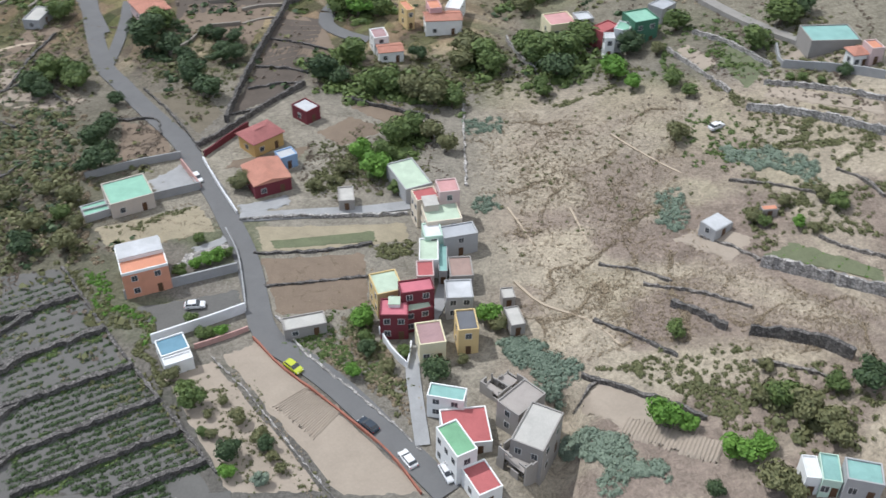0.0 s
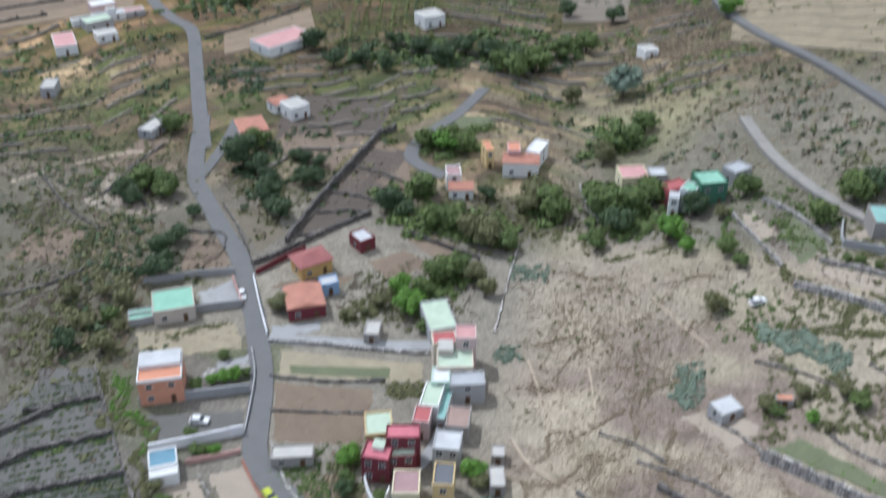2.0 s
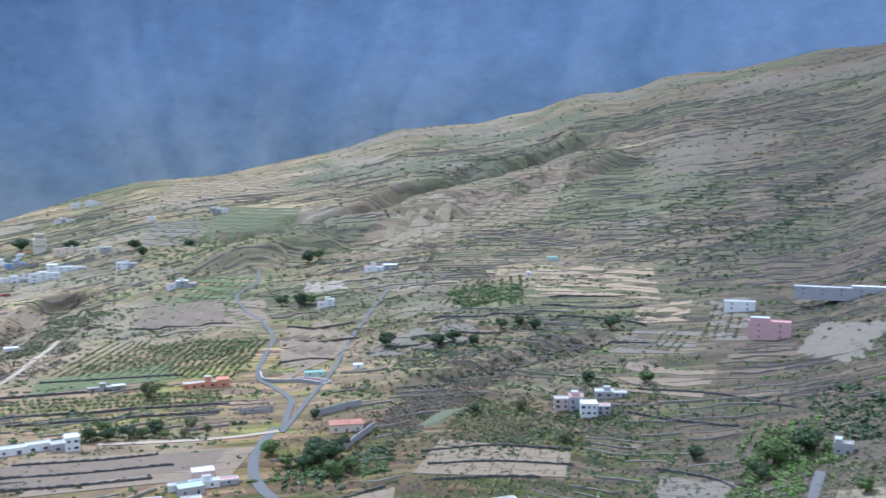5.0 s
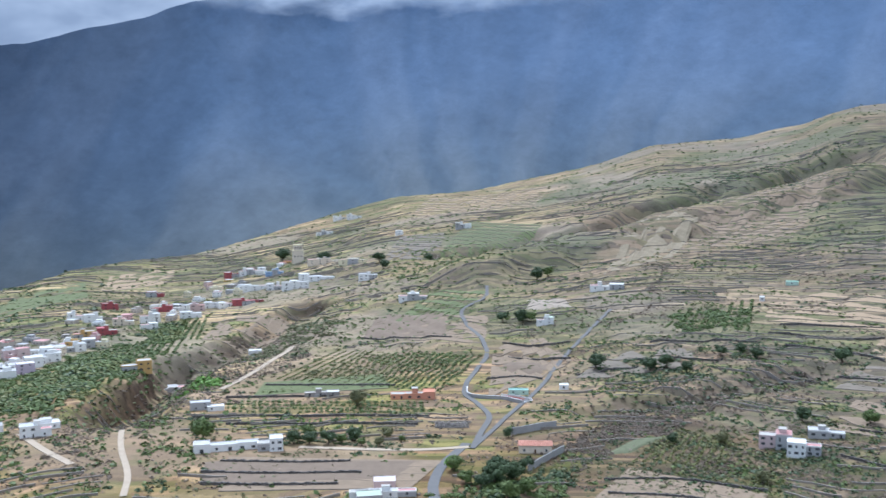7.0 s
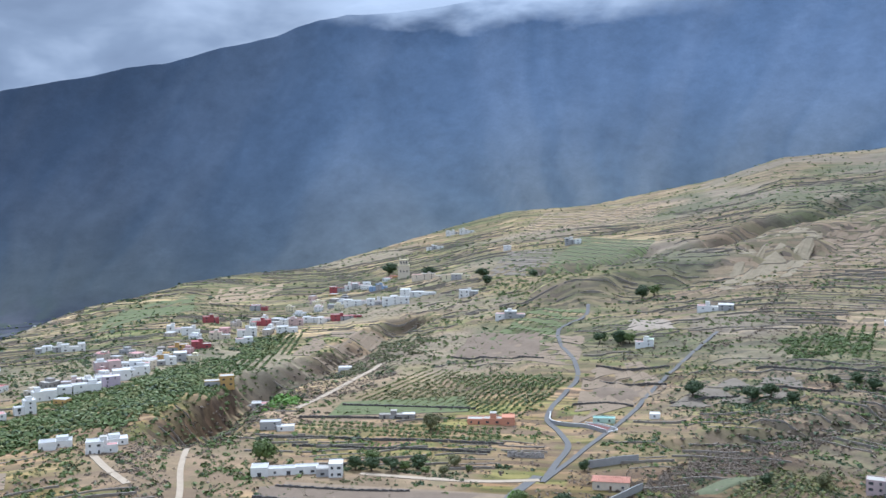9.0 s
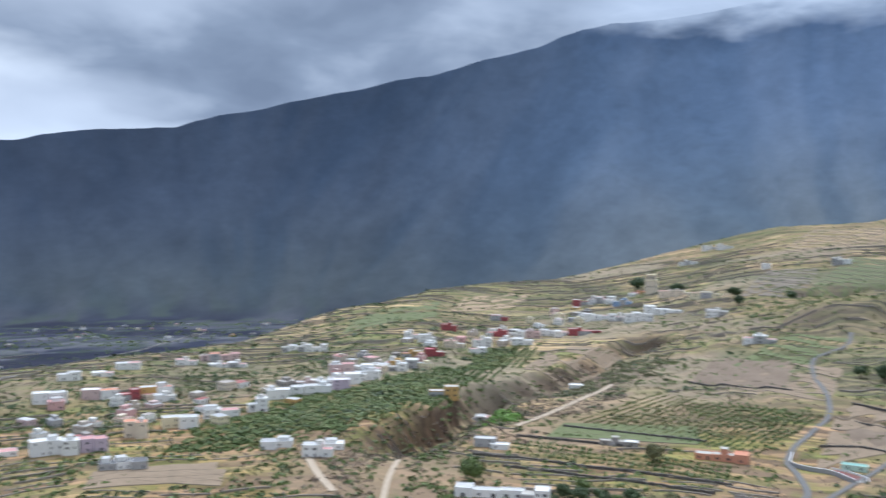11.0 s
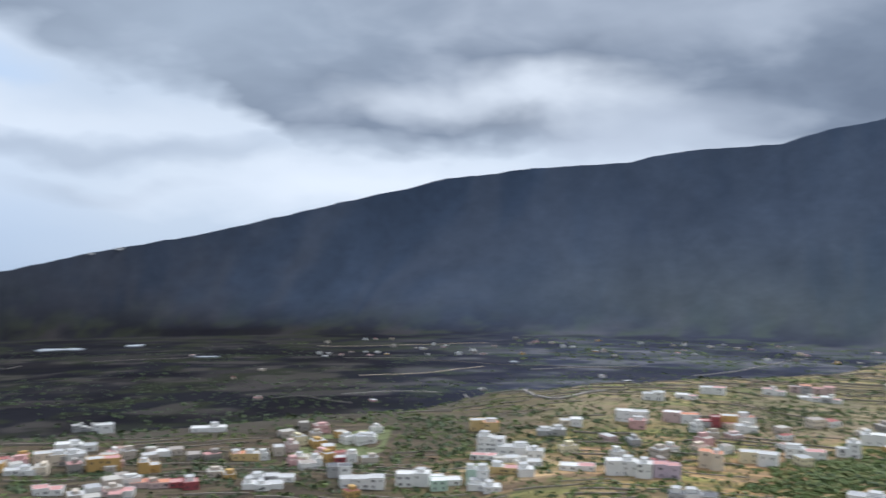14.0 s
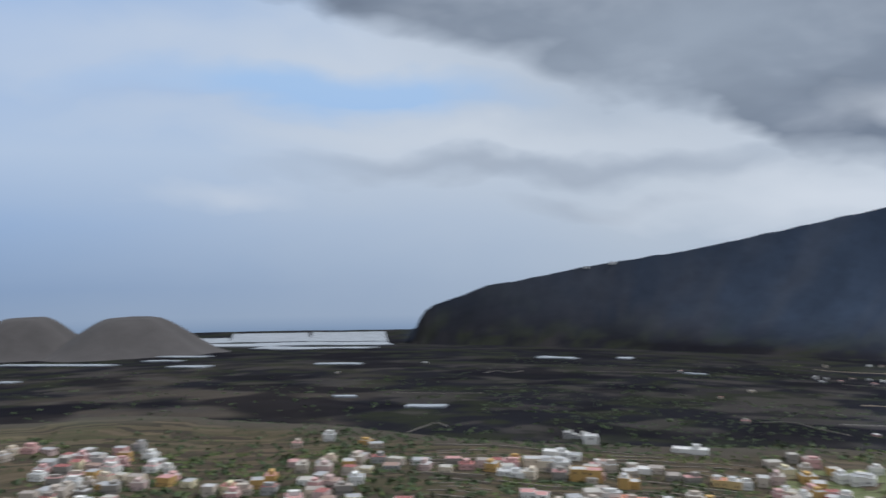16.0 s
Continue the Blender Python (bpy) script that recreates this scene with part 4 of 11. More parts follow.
def mesh_from(name, verts, faces, material, smooth=False):
    me = bpy.data.meshes.new(name)
    me.from_pydata([tuple(v) for v in np.asarray(verts).tolist()], [], [tuple(f) for f in np.asarray(faces).tolist()])
    me.materials.append(material)
    if smooth:
        me.polygons.foreach_set("use_smooth", np.ones(len(me.polygons), dtype=bool))
    return me


def road(pts, width, material, label, name="road", lift=0.3, step=3.0, across=4):
    """A ribbon laid on the land, with thickness at its edges."""
    p = resample(pts, step)
    a, b = sides_of(p, width)
    rows = [a + (b - a) * s for s in np.linspace(0, 1, across + 1)]
    zs = np.max([height(r[:, 0], r[:, 1]) for r in rows], axis=0)
    for _ in range(2):
        zs = np.convolve(np.pad(zs, 2, mode="edge"), np.ones(5) / 5, "valid")
    verts, n = [], len(p)
    for k, r in enumerate([rows[0]] + rows + [rows[-1]]):
        dz = -1.2 if k in (0, across + 2) else lift
        verts.append(np.column_stack([r, zs + dz]))
    verts = np.concatenate(verts)
    faces = [(k * n + i, (k + 1) * n + i, (k + 1) * n + i + 1, k * n + i + 1) for k in range(across + 2) for i in range(n - 1)]
    return tagged(new(name, mesh_from(name, verts, faces, material)), label, name, kind="structure")


def wall_line(pts, tall, thick, material, label, name="wall", step=2.5, ragged=0.12, sunk=1.2, cap=None):
    """A free-standing or retaining wall that follows the land."""
    rough = material in (STONE, WEATHERED, PALE_STONE)
    if rough:
        step, ragged = 1.1, max(ragged, 0.16 + 0.1 * tall)
    p = resample(pts, step)
    a, b = sides_of(p, thick)
    n = len(p)
    zb = height(p[:, 0], p[:, 1])
    rng = np.random.RandomState(int(abs(p[0, 0] * 13 + p[0, 1] * 7)) % 9999)
    if rough:
        a, b = a + rng.normal(0, 0.13, a.shape), b + rng.normal(0, 0.13, b.shape)
    top = zb + tall + ragged * (rng.rand(n) - 0.5) * 2
    verts = np.concatenate([np.column_stack([a, zb - sunk]), np.column_stack([a, top]), np.column_stack([b, top]), np.column_stack([b, zb - sunk])])
    faces = [(k * n + i, k * n + i + 1, (k + 1) * n + i + 1, (k + 1) * n + i) for k in range(3) for i in range(n - 1)]
    faces += [(0, n, 2 * n, 3 * n), (n - 1, 4 * n - 1, 3 * n - 1, 2 * n - 1)]
    ob = tagged(new(name, mesh_from(name, verts, faces, material)), label, "wall", kind="structure")
    if cap:
        a2, b2 = sides_of(p, thick + 0.12)
        v = np.concatenate([np.column_stack([a2, top - 0.02]), np.column_stack([a2, top + 0.12]), np.column_stack([b2, top + 0.12]), np.column_stack([b2, top - 0.02])])
        part_ob = new("coping", mesh_from("coping", v, faces, cap))
        part_ob.parent = ob
    return ob


def stepped_field(quad, steps, material, label, tone=None):
    """A slope cut into flat strips, each held by a low stone wall. The strips climb from the first corner to the second."""
    q = np.array(quad, float)
    across = max(8, int(np.linalg.norm(q[3] - q[0]) / 4))
    v = np.linspace(0, 1, across + 1)
    rng = np.random.RandomState(int(abs(q[0, 0] * 3 + q[0, 1] * 5)) % 9999)
    wave = np.sin(v * 5 + rng.rand() * 6) * 0.25 + np.sin(v * 13 + rng.rand() * 6) * 0.12

    def line(k):
        u = np.clip((k + wave * (0 < k < steps) * (0.6 + 0.4 * rng.rand())) / steps, 0, 1)[:, None]
        w = v[:, None]
        return q[0] * (1 - u) * (1 - w) + q[1] * u * (1 - w) + q[2] * u * w + q[3] * (1 - u) * w

    rise = float(height(*q[1]) + height(*q[2]) - height(*q[0]) - height(*q[3])) / 2
    steps = max(steps, min(36, int(abs(rise) / 1.5)))
    lines = [line(k) for k in range(steps + 1)]
    level = [height(p[:, 0], p[:, 1]) for p in lines]
    rows = [np.column_stack([lines[0], level[0] - 1.5])]
    for k in range(steps):
        wall = np.clip(0.6 * (level[k + 1] - level[k]), 0.12, 0.8)
        rows += [np.column_stack([lines[k], level[k] + 0.4]), np.column_stack([lines[k + 1], level[k + 1] + 0.4 - wall])]
    rows.append(np.column_stack([lines[-1], level[-1] - 1.5]))
    n = across + 1
    faces = [(j * n + i, j * n + i + 1, (j + 1) * n + i + 1, (j + 1) * n + i) for j in range(len(rows) - 1) for i in range(across)]
    me = mesh_from("stepped_field", np.concatenate(rows), faces, material)
    me.materials.append(surface("dry-stone of the terraces", (0.24, 0.215, 0.185), 0.95, 0.4, 0.3, 0.6, 0.3))
    me.polygons.foreach_set("material_index", np.repeat(np.arange(len(rows) - 1) % 2 == 0, across).astype(np.int32))
    return tagged(new("stepped_field", me), label, "field", kind="structure")


def field(quad, material, label, lift=0.1, nu=14, nv=14, name="field", ridges=0):
    """A plot of ground between four corners, draped over the land."""
    q = np.array(quad, float)
    u, v = np.meshgrid(np.linspace(0, 1, nu + 1), np.linspace(0, 1, nv + 1))
    u, v = u.ravel()[:, None], v.ravel()[:, None]
    p = q[0] * (1 - u) * (1 - v) + q[1] * u * (1 - v) + q[2] * u * v + q[3] * (1 - u) * v
    rim = ((u == 0) | (u == 1) | (v == 0) | (v == 1)).ravel()
    p = p + np.where(rim[:, None], (np.random.RandomState(5).rand(len(p), 2) - 0.5) * 1.2, 0)
    z = height(p[:, 0], p[:, 1]) + np.where(rim, -0.05, lift)
    if ridges:
        z = z + 0.11 * np.sin(v.ravel() * ridges * 2 * np.pi) * ~rim
    k = np.arange((nu + 1) * (nv + 1)).reshape(nv + 1, nu + 1)
    faces = np.stack([k[:-1, :-1], k[:-1, 1:], k[1:, 1:], k[1:, :-1]], -1).reshape(-1, 4)
    return tagged(new(name, mesh_from(name, np.column_stack([p, z]), faces, material, True)), label, "field", kind="structure")


# ---- plants ----
def crown_mesh(name, seed, count, lumps, flat, leaf, material):
    """A crown about one metre in radius: ragged lumps of leaf clumps round a dim core."""
    rng = np.random.RandomState(seed)
    centre = rng.normal(0, 1, (lumps, 3))
    centre /= np.linalg.norm(centre, axis=1)[:, None]
    centre *= (0.25 + 0.42 * rng.rand(lumps))[:, None]
    centre[:, 2] = centre[:, 2] * flat + 0.05
    size = 0.32 + 0.22 * rng.rand(lumps)
    pick = rng.randint(0, lumps, count)
    way = rng.normal(0, 1, (count, 3))
    way /= np.linalg.norm(way, axis=1)[:, None]
    way[:, 2] = np.where(way[:, 2] < -0.3, -way[:, 2], way[:, 2])
    mid = centre[pick] + way * (size[pick] * (0.72 + 0.36 * rng.rand(count)))[:, None]
    a = np.cross(way, rng.normal(0, 1, (count, 3)))
    a /= np.linalg.norm(a, axis=1)[:, None] + 1e-9
    b = np.cross(way, a) + 0.5 * (rng.rand(count, 1) - 0.5) * way
    s = (leaf * (0.6 + 0.8 * rng.rand(count)))[:, None]
    verts = np.stack([mid - a * s, mid - b * s * 0.6 + way * s * 0.25, mid + a * s, mid + b * s * 0.6 + way * s * 0.25], 1).reshape(-1, 3)
    faces = [tuple(range(4 * i, 4 * i + 4)) for i in range(count)]
    bm = bmesh.new()
    for c, r in zip(centre, size):
        bmesh.ops.create_icosphere(bm, subdivisions=1, radius=r * 0.78, matrix=Matrix.Translation(c.tolist()))
    for v in bm.verts:
        v.co *= 0.9 + 0.2 * noise.noise(v.co * 3)
    base = len(verts)
    verts = np.concatenate([verts, np.array([v.co[:] for v in bm.verts])])
    bm.verts.index_update()
    faces += [tuple(base + v.index for v in f.verts) for f in bm.faces]
    bm.free()
    me = bpy.data.meshes.new(name)
    me.from_pydata(verts.tolist(), [], faces)
    me.materials.append(material)
    return me


CROWNS = {}
TRUNK = None


def trunk_mesh():
    bm = bmesh.new()
    bmesh.ops.create_cone(bm, cap_ends=True, segments=7, radius1=0.13, radius2=0.07, depth=1.3, matrix=Matrix.Translation((0, 0, 0.45)))
    for k in range(4):
        m = Matrix.Rotation(k * 1.6, 4, "Z") @ Matrix.Translation((0, 0, 0.8)) @ Matrix.Rotation(0.7, 4, "X") @ Matrix.Translation((0, 0, 0.3))
        bmesh.ops.create_cone(bm, cap_ends=True, segments=5, radius1=0.06, radius2=0.02, depth=0.7, matrix=m)
    me = bpy.data.meshes.new("trunk")
    bm.to_mesh(me)
    bm.free()
    me.materials.append(BARK)
    return me


TRUNK = trunk_mesh()
TREE_COUNT = [0]


def tree(x, y, r, tall=None, green="mid", label="", category="tree", seed=None):
    """A tree with a crown of radius r, or a shrub where it is low."""
    tall = tall or 1.5 * r
    TREE_COUNT[0] += 1
    k = TREE_COUNT[0] % 3 if seed is None else seed
    if (green, k) not in CROWNS:
        CROWNS[green, k] = crown_mesh("crown", 10 + 7 * k + len(green), 950, 10 + 3 * k, 0.8, 0.105, GREENS[green])
    words = {"mid": "leafy green", "dark": "dark green", "bright": "bright green", "olive": "olive green", "cactus": "grey-green", "dry": "dry brown"}[green]
    low = tall < 2.2
    ob = thing("shrub" if low else "tree", x, y, ground_z(x, y), (TREE_COUNT[0] * 77) % 360, label or (f"low {words} shrub growing on dry ground" if low else f"{words} rounded tree standing on dry ground"), "shrub" if low else "tree")
    c = new("crown", CROWNS[green, k])
    c.parent, c.scale, c.location = ob, (r, r * 0.95, tall * 0.55), (0, 0, tall * 0.5)
    t = new("trunk", TRUNK)
    t.parent, t.scale = ob, (r * 0.7, r * 0.7, tall * 0.5)
    return ob


def clump_proto(seed, count, leaf, solid):
    """A few leaf clumps in a low mound, for what grows in numbers."""
    rng = np.random.RandomState(seed)
    way = rng.normal(0, 1, (count, 3))
    way /= np.linalg.norm(way, axis=1)[:, None]
    way[:, 2] = np.abs(way[:, 2])
    mid = way * (0.55 + 0.4 * rng.rand(count))[:, None]
    a = np.cross(way, rng.normal(0, 1, (count, 3)))
    a /= np.linalg.norm(a, axis=1)[:, None]
    b = np.cross(way, a)
    s = (leaf * (0.6 + 0.8 * rng.rand(count)))[:, None]
    leaf_quads = np.stack([mid - a * s, mid - b * s * 0.7 + way * s * 0.3, mid + a * s, mid + b * s * 0.7 + way * s * 0.3], 1).reshape(-1, 3)
    ring = [(0.74 * math.cos(k * 0.785) * q, 0.74 * math.sin(k * 0.785) * q, 0.0) for k, q in enumerate(rng.uniform(0.75, 1.15, 8))]
    dome = [p for k in (0, 2, 4, 6) for p in (ring[k], ring[k + 1], ring[(k + 2) % 8], (0.0, 0.0, 0.66))]
    return np.concatenate([leaf_quads, np.array(dome) * 0.78]) if solid else leaf_quads


def scatter(name, pts, sizes, material, label, category, seed=1, count=26, leaf=0.27, squash=0.8, solid=True):
    """Plants too many to count, in one mesh on the land. pts: x, y."""
    pts, sizes = np.asarray(pts, float), np.asarray(sizes, float)
    if not len(pts):
        return None
    rng = np.random.RandomState(seed)
    protos = [clump_proto(seed + k, count, leaf, solid) for k in range(5)]
    z = height(pts[:, 0], pts[:, 1])
    out = []
    for k in range(5):
        sel = np.arange(k, len(pts), 5)
        if not len(sel):
            continue
        ang = rng.rand(len(sel)) * 6.283
        c, s = np.cos(ang)[:, None], np.sin(ang)[:, None]
        p = protos[k]
        x = (p[:, 0] * c - p[:, 1] * s) * sizes[sel, None] + pts[sel, 0:1]
        y = (p[:, 0] * s + p[:, 1] * c) * sizes[sel, None] + pts[sel, 1:2]
        zz = p[None, :, 2] * sizes[sel, None] * squash + z[sel, None]
        out.append(np.stack([x, y, zz], -1).reshape(-1, 3))
    verts = np.concatenate(out).astype(np.float32)
    n = len(verts) // 4
    me = bpy.data.meshes.new(name)
    me.vertices.add(len(verts))
    me.vertices.foreach_set("co", verts.ravel())
    me.loops.add(4 * n)
    me.loops.foreach_set("vertex_index", np.arange(4 * n, dtype=np.int32))
    me.polygons.add(n)
    me.polygons.foreach_set("loop_start", np.arange(0, 4 * n, 4, dtype=np.int32))
    me.update(calc_edges=True)
    me.materials.append(material)
    return tagged(new(name, me), label, category, kind="stuff")


def in_quad(quad, n, seed):
    """n random places between four corners."""
    q, rng = np.array(quad, float), np.random.RandomState(seed)
    u, v = rng.beta(1.35, 1.35, (n, 1)), rng.beta(1.35, 1.35, (n, 1))
    p = q[0] * (1 - u) * (1 - v) + q[1] * u * (1 - v) + q[2] * u * v + q[3] * (1 - u) * v
    reach = 0.16 * math.sqrt(np.ptp(q[:, 0]) * np.ptp(q[:, 1]))
    wob = np.stack([value_noise(p[:, 0], p[:, 1], reach, seed), value_noise(p[:, 0], p[:, 1], reach, seed + 1)], -1) - 0.5
    return p + wob * 1.6 * reach


def rows_in(quad, rows, step, seed=1, gap=0.12, jitter=0.15):
    """Places along rows that run from side 0-1 to side 3-2 of a plot."""
    q, rng, out = np.array(quad, float), np.random.RandomState(seed), []
    for k in range(rows):
        v = (k + 0.5) / rows
        a, b = q[0] * (1 - v) + q[3] * v, q[1] * (1 - v) + q[2] * v
        n = max(2, int(np.hypot(*(b - a)) / step))
        s = np.linspace(0.02, 0.98, n)[:, None]
        p = a + (b - a) * s + (rng.rand(n, 2) - 0.5) * 2 * jitter
        out.append(p[rng.rand(n) > gap])
    return np.concatenate(out)


# ---- vehicles ----
def car(x, y, turn, color, label, z=None):
    """A parked or driving hatchback, 4.1 m long, nose along its own +x."""
    key = "car paint " + label.split()[0]
    paint = surface(key, color, 0.25, 1, 0.02, 0, 0.03, 0.6)
    rubber = surface("black rubber", (0.02, 0.02, 0.02), 0.9, 4, 0.2, 0.1, 0.1)
    ob = thing("car", x, y, (ground_z(x, y) if z is None else z) + 0.14, turn, label, "car", "cars on the road")

    def prism(profile, half, inset=0.0):
        bm = bmesh.new()
        a = [bm.verts.new((px, -half, pz)) for px, pz in profile]
        b = [bm.verts.new((px, half, pz)) for px, pz in profile]
        n = len(profile)
        bm.faces.new(a[::-1])
        bm.faces.new(b)
        for i in range(n):
            bm.faces.new((a[i], a[(i + 1) % n], b[(i + 1) % n], b[i]))
        bmesh.ops.recalc_face_normals(bm, faces=bm.faces)
        return bm

    bm = prism(((-2.0, 0.3), (2.0, 0.3), (2.05, 0.62), (1.85, 0.82), (0.95, 0.95), (-1.9, 0.98), (-2.05, 0.7)), 0.85)
    bmesh.ops.bevel(bm, geom=bm.edges[:], offset=0.07, segments=2, affect="EDGES")
    body = part("body", bm, paint, ob)
    part("glasshouse", prism(((-1.75, 0.95), (1.0, 0.95), (0.35, 1.38), (-1.35, 1.40)), 0.74), GLASS, ob, "dark tinted windows")
    bm = fresh((-1.3, -0.66, 1.375, 0.3, 0.66, 1.45))
    part("roof", bm, paint, ob)
    for px, s in ((0.35, 1), (-0.5, 1), (0.35, -1), (-0.5, -1)):
        part("pillar", fresh((px - 0.05, s * 0.745 - 0.02, 0.95, px + 0.05, s * 0.745 + 0.02, 1.39)), paint, ob)
    for px in (-1.25, 1.25):
        for s in (-1, 1):
            wm = bmesh.new()
            bmesh.ops.create_cone(wm, cap_ends=True, segments=14, radius1=0.31, radius2=0.31, depth=0.2, matrix=pose(px, s * 0.78, 0.31, 90, 0, 0))
            w = part("wheel", wm, rubber, ob, "black tyre")
            rm = bmesh.new()
            bmesh.ops.create_cone(rm, cap_ends=True, segments=10, radius1=0.19, radius2=0.17, depth=0.03, matrix=pose(px, s * 0.89, 0.31, 90, 0, 0))
            part("rim", rm, surface("alloy rim", (0.5, 0.5, 0.52), 0.3, 2, 0.05, 0, 0.05, 0.5, 0.8), w)
    for s in (-1, 1):
        part("headlight", fresh((1.94, s * 0.62 - 0.17, 0.62, 2.05, s * 0.62 + 0.17, 0.76)), FRAME, ob)
        part("tail_light", fresh((-2.06, s * 0.68 - 0.1, 0.66, -1.98, s * 0.68 + 0.1, 0.84)), surface("red lamp glass", (0.35, 0.02, 0.02), 0.2, 1, 0, 0, 0), ob)
    return ob


def greenhouse(x, y, w, d, turn):
    """Long plastic-covered growing houses on the plain."""
    z = ground_z(x, y)
    ob = thing("greenhouse", x, y, z, turn, "long greenhouse under pale plastic sheeting on the lava plain", "greenhouse", "greenhouses of the plain")
    sheet = surface("pale plastic sheeting", (0.31, 0.34, 0.38), 0.5, 0.05, 0.15, 0, 0.35)
    d = d * (1.5 if math.hypot(x - CX, y - CY) < 3300 else 3.5)
    bays = max(2, int(d / 18))
    n = max(2, int(w / 30))
    c, q = math.cos(radians(turn)), math.sin(radians(turn))
    for k in range(bays):
        y0, y1 = -d / 2 + k * d / bays, -d / 2 + (k + 1) * d / bays - 1.2
        bm, rows = bmesh.new(), []
        for u in np.linspace(-w / 2, w / 2, n + 1):
            lie = [float(height(x + u * c - v * q, y + u * q + v * c)) - z for v in (y0, y1)]
            rows.append([bm.verts.new((u, v, dz)) for v, dz in ((y0, lie[0] - 2), (y0, lie[0] + 2.6), ((y0 + y1) / 2, sum(lie) / 2 + 3.4), (y1, lie[1] + 2.6), (y1, lie[1] - 2))])
        for f0, f1 in zip(rows, rows[1:]):
            for i in range(4):
                bm.faces.new((f0[i], f1[i], f1[i + 1], f0[i + 1]))
        for end in (rows[0], rows[-1][::-1]):
            bm.faces.new(end)
        part("bay", bm, sheet, ob)
    return ob


def cinder_cone(x, y, r, top, label):
    """A worn volcanic cone with a dished top."""
    n, m = 64, 22
    base = ground_z(x, y)
    verts, faces = [], []
    for j in range(m + 1):
        s = j / m
        for i in range(n):
            a = i * 2 * math.pi / n
            rr = r * s * 1.25 * (1 + 0.10 * math.sin(2 * a + 1) + 0.06 * math.sin(5 * a))
            px, py = x + rr * math.cos(a), y + rr * math.sin(a)
            prof = 1 - ease(np.array(s), 0.18, 1.0) ** 0.9 if s > 0.18 else 0.93 + 0.07 * s / 0.18
            z = ground_z(px, py) * s + base * (1 - s)
            verts.append((px, py, z - 3 + (top - base) * float(prof) + 9 * (float(fbm(np.array([px]), np.array([py]), 120, 3, 9)[0]) - 0.5) * (1 - s)))
    for j in range(m):
        for i in range(n):
            faces.append((j * n + i, (j + 1) * n + i, (j + 1) * n + (i + 1) % n, j * n + (i + 1) % n))
    me = mesh_from("cinder_cone", verts, faces, surface("cinder slope", (0.078, 0.073, 0.074), 0.95, 0.05, 0.2, 0.4, 0.3), True)
    return tagged(new("cinder_cone", me), label, "hill", kind="structure")


def far_houses(n, place, seed, label, low=2.8, high=6.5, gap=0.0, wide=13):
    """The crowded further streets of the town: flat-roofed houses with windows, joined in one mesh."""
    rng = np.random.RandomState(seed)
    walls = ["white", "white", "white", "cream", "grey", "rose", "beige", "paleyellow", "concrete", "ochre", "beige", "pink"]
    roofs = ["light grey", "pale concrete", "rose", "grey", "concrete", "grey", "light grey", "pale concrete", "tile red", "brown"]
    mats = [wall_paint(k) for k in dict.fromkeys(walls)] + [roof_paint(k) for k in dict.fromkeys(roofs)] + [GLASS]
    kinds = list(dict.fromkeys(walls)) + list(dict.fromkeys(roofs)) + ["glass"]
    verts, faces, slots = [], [], []

    def add(m, x0, y0, z0, x1, y1, z1, slot):
        k = len(verts)
        verts.extend((m @ Vector(p))[:] for p in ((x0, y0, z0), (x1, y0, z0), (x1, y1, z0), (x0, y1, z0), (x0, y0, z1), (x1, y0, z1), (x1, y1, z1), (x0, y1, z1)))
        for f in ((4, 5, 6, 7), (0, 1, 5, 4), (1, 2, 6, 5), (2, 3, 7, 6), (3, 0, 4, 7)):
            faces.append(tuple(k + i for i in f))
            slots.append(slot)

    stand = []
    for _ in range(n):
        x, y = place(rng)
        if any(math.hypot(x - p, y - q) < gap for p, q in stand):
            continue
        stand.append((x, y))
        w, d, h = rng.uniform(6, wide), rng.uniform(6, min(wide, 11)), rng.uniform(low, high)
        m = pose(x, y, ground_z(x, y), 0, 0, rng.choice((20, 30, 40)) + rng.uniform(-6, 6) + 90 * rng.randint(0, 2))
        wall, roof = kinds.index(walls[rng.randint(len(walls))]), len(dict.fromkeys(walls)) + list(dict.fromkeys(roofs)).index(roofs[rng.randint(len(roofs))])
        add(m, -w / 2, -d / 2, -3, w / 2, d / 2, h, wall)
        add(m, -w / 2 + 0.25, -d / 2 + 0.25, h - 0.1, w / 2 - 0.25, d / 2 - 0.25, h + 0.12, roof)
        if rng.rand() < 0.5:
            a = rng.uniform(-0.4, 0.0) * w
            add(m, a, -d * 0.3, h, a + w * 0.4, d * 0.35, h + rng.uniform(1.4, 2.6), wall)
        for level in range(max(1, int(h / 2.9))):
            z = 1.0 + level * 2.9
            for k in range(int(w / 3)):
                u = -w / 2 + (k + 0.5) * w / int(w / 3)
                for s in (-1, 1):
                    add(m, u - 0.5, s * d / 2 - 0.05, z, u + 0.5, s * d / 2 + 0.05, z + 1.2, len(mats) - 1)
            for k in range(int(d / 3.5)):
                u = -d / 2 + (k + 0.5) * d / int(d / 3.5)
                for s in (-1, 1):
                    add(m, s * w / 2 - 0.05, u - 0.5, z, s * w / 2 + 0.05, u + 0.5, z + 1.2, len(mats) - 1)
    me = bpy.data.meshes.new("far_houses")
    me.from_pydata(verts, [], faces)
    for mat in mats:
        me.materials.append(mat)
    me.polygons.foreach_set("material_index", np.array(slots, dtype=np.int32))
    return tagged(new("far_houses", me), label, "houses", kind="stuff")


def lower_town(rng):
    while True:
        a, r = radians(rng.uniform(98, 154)), rng.uniform(400, 660)
        x, y = CX - r * math.sin(a), CY + r * math.cos(a)
        if fbm(np.array([x]), np.array([y]), 75, 2, 91)[0] > 0.47:
            return x, y


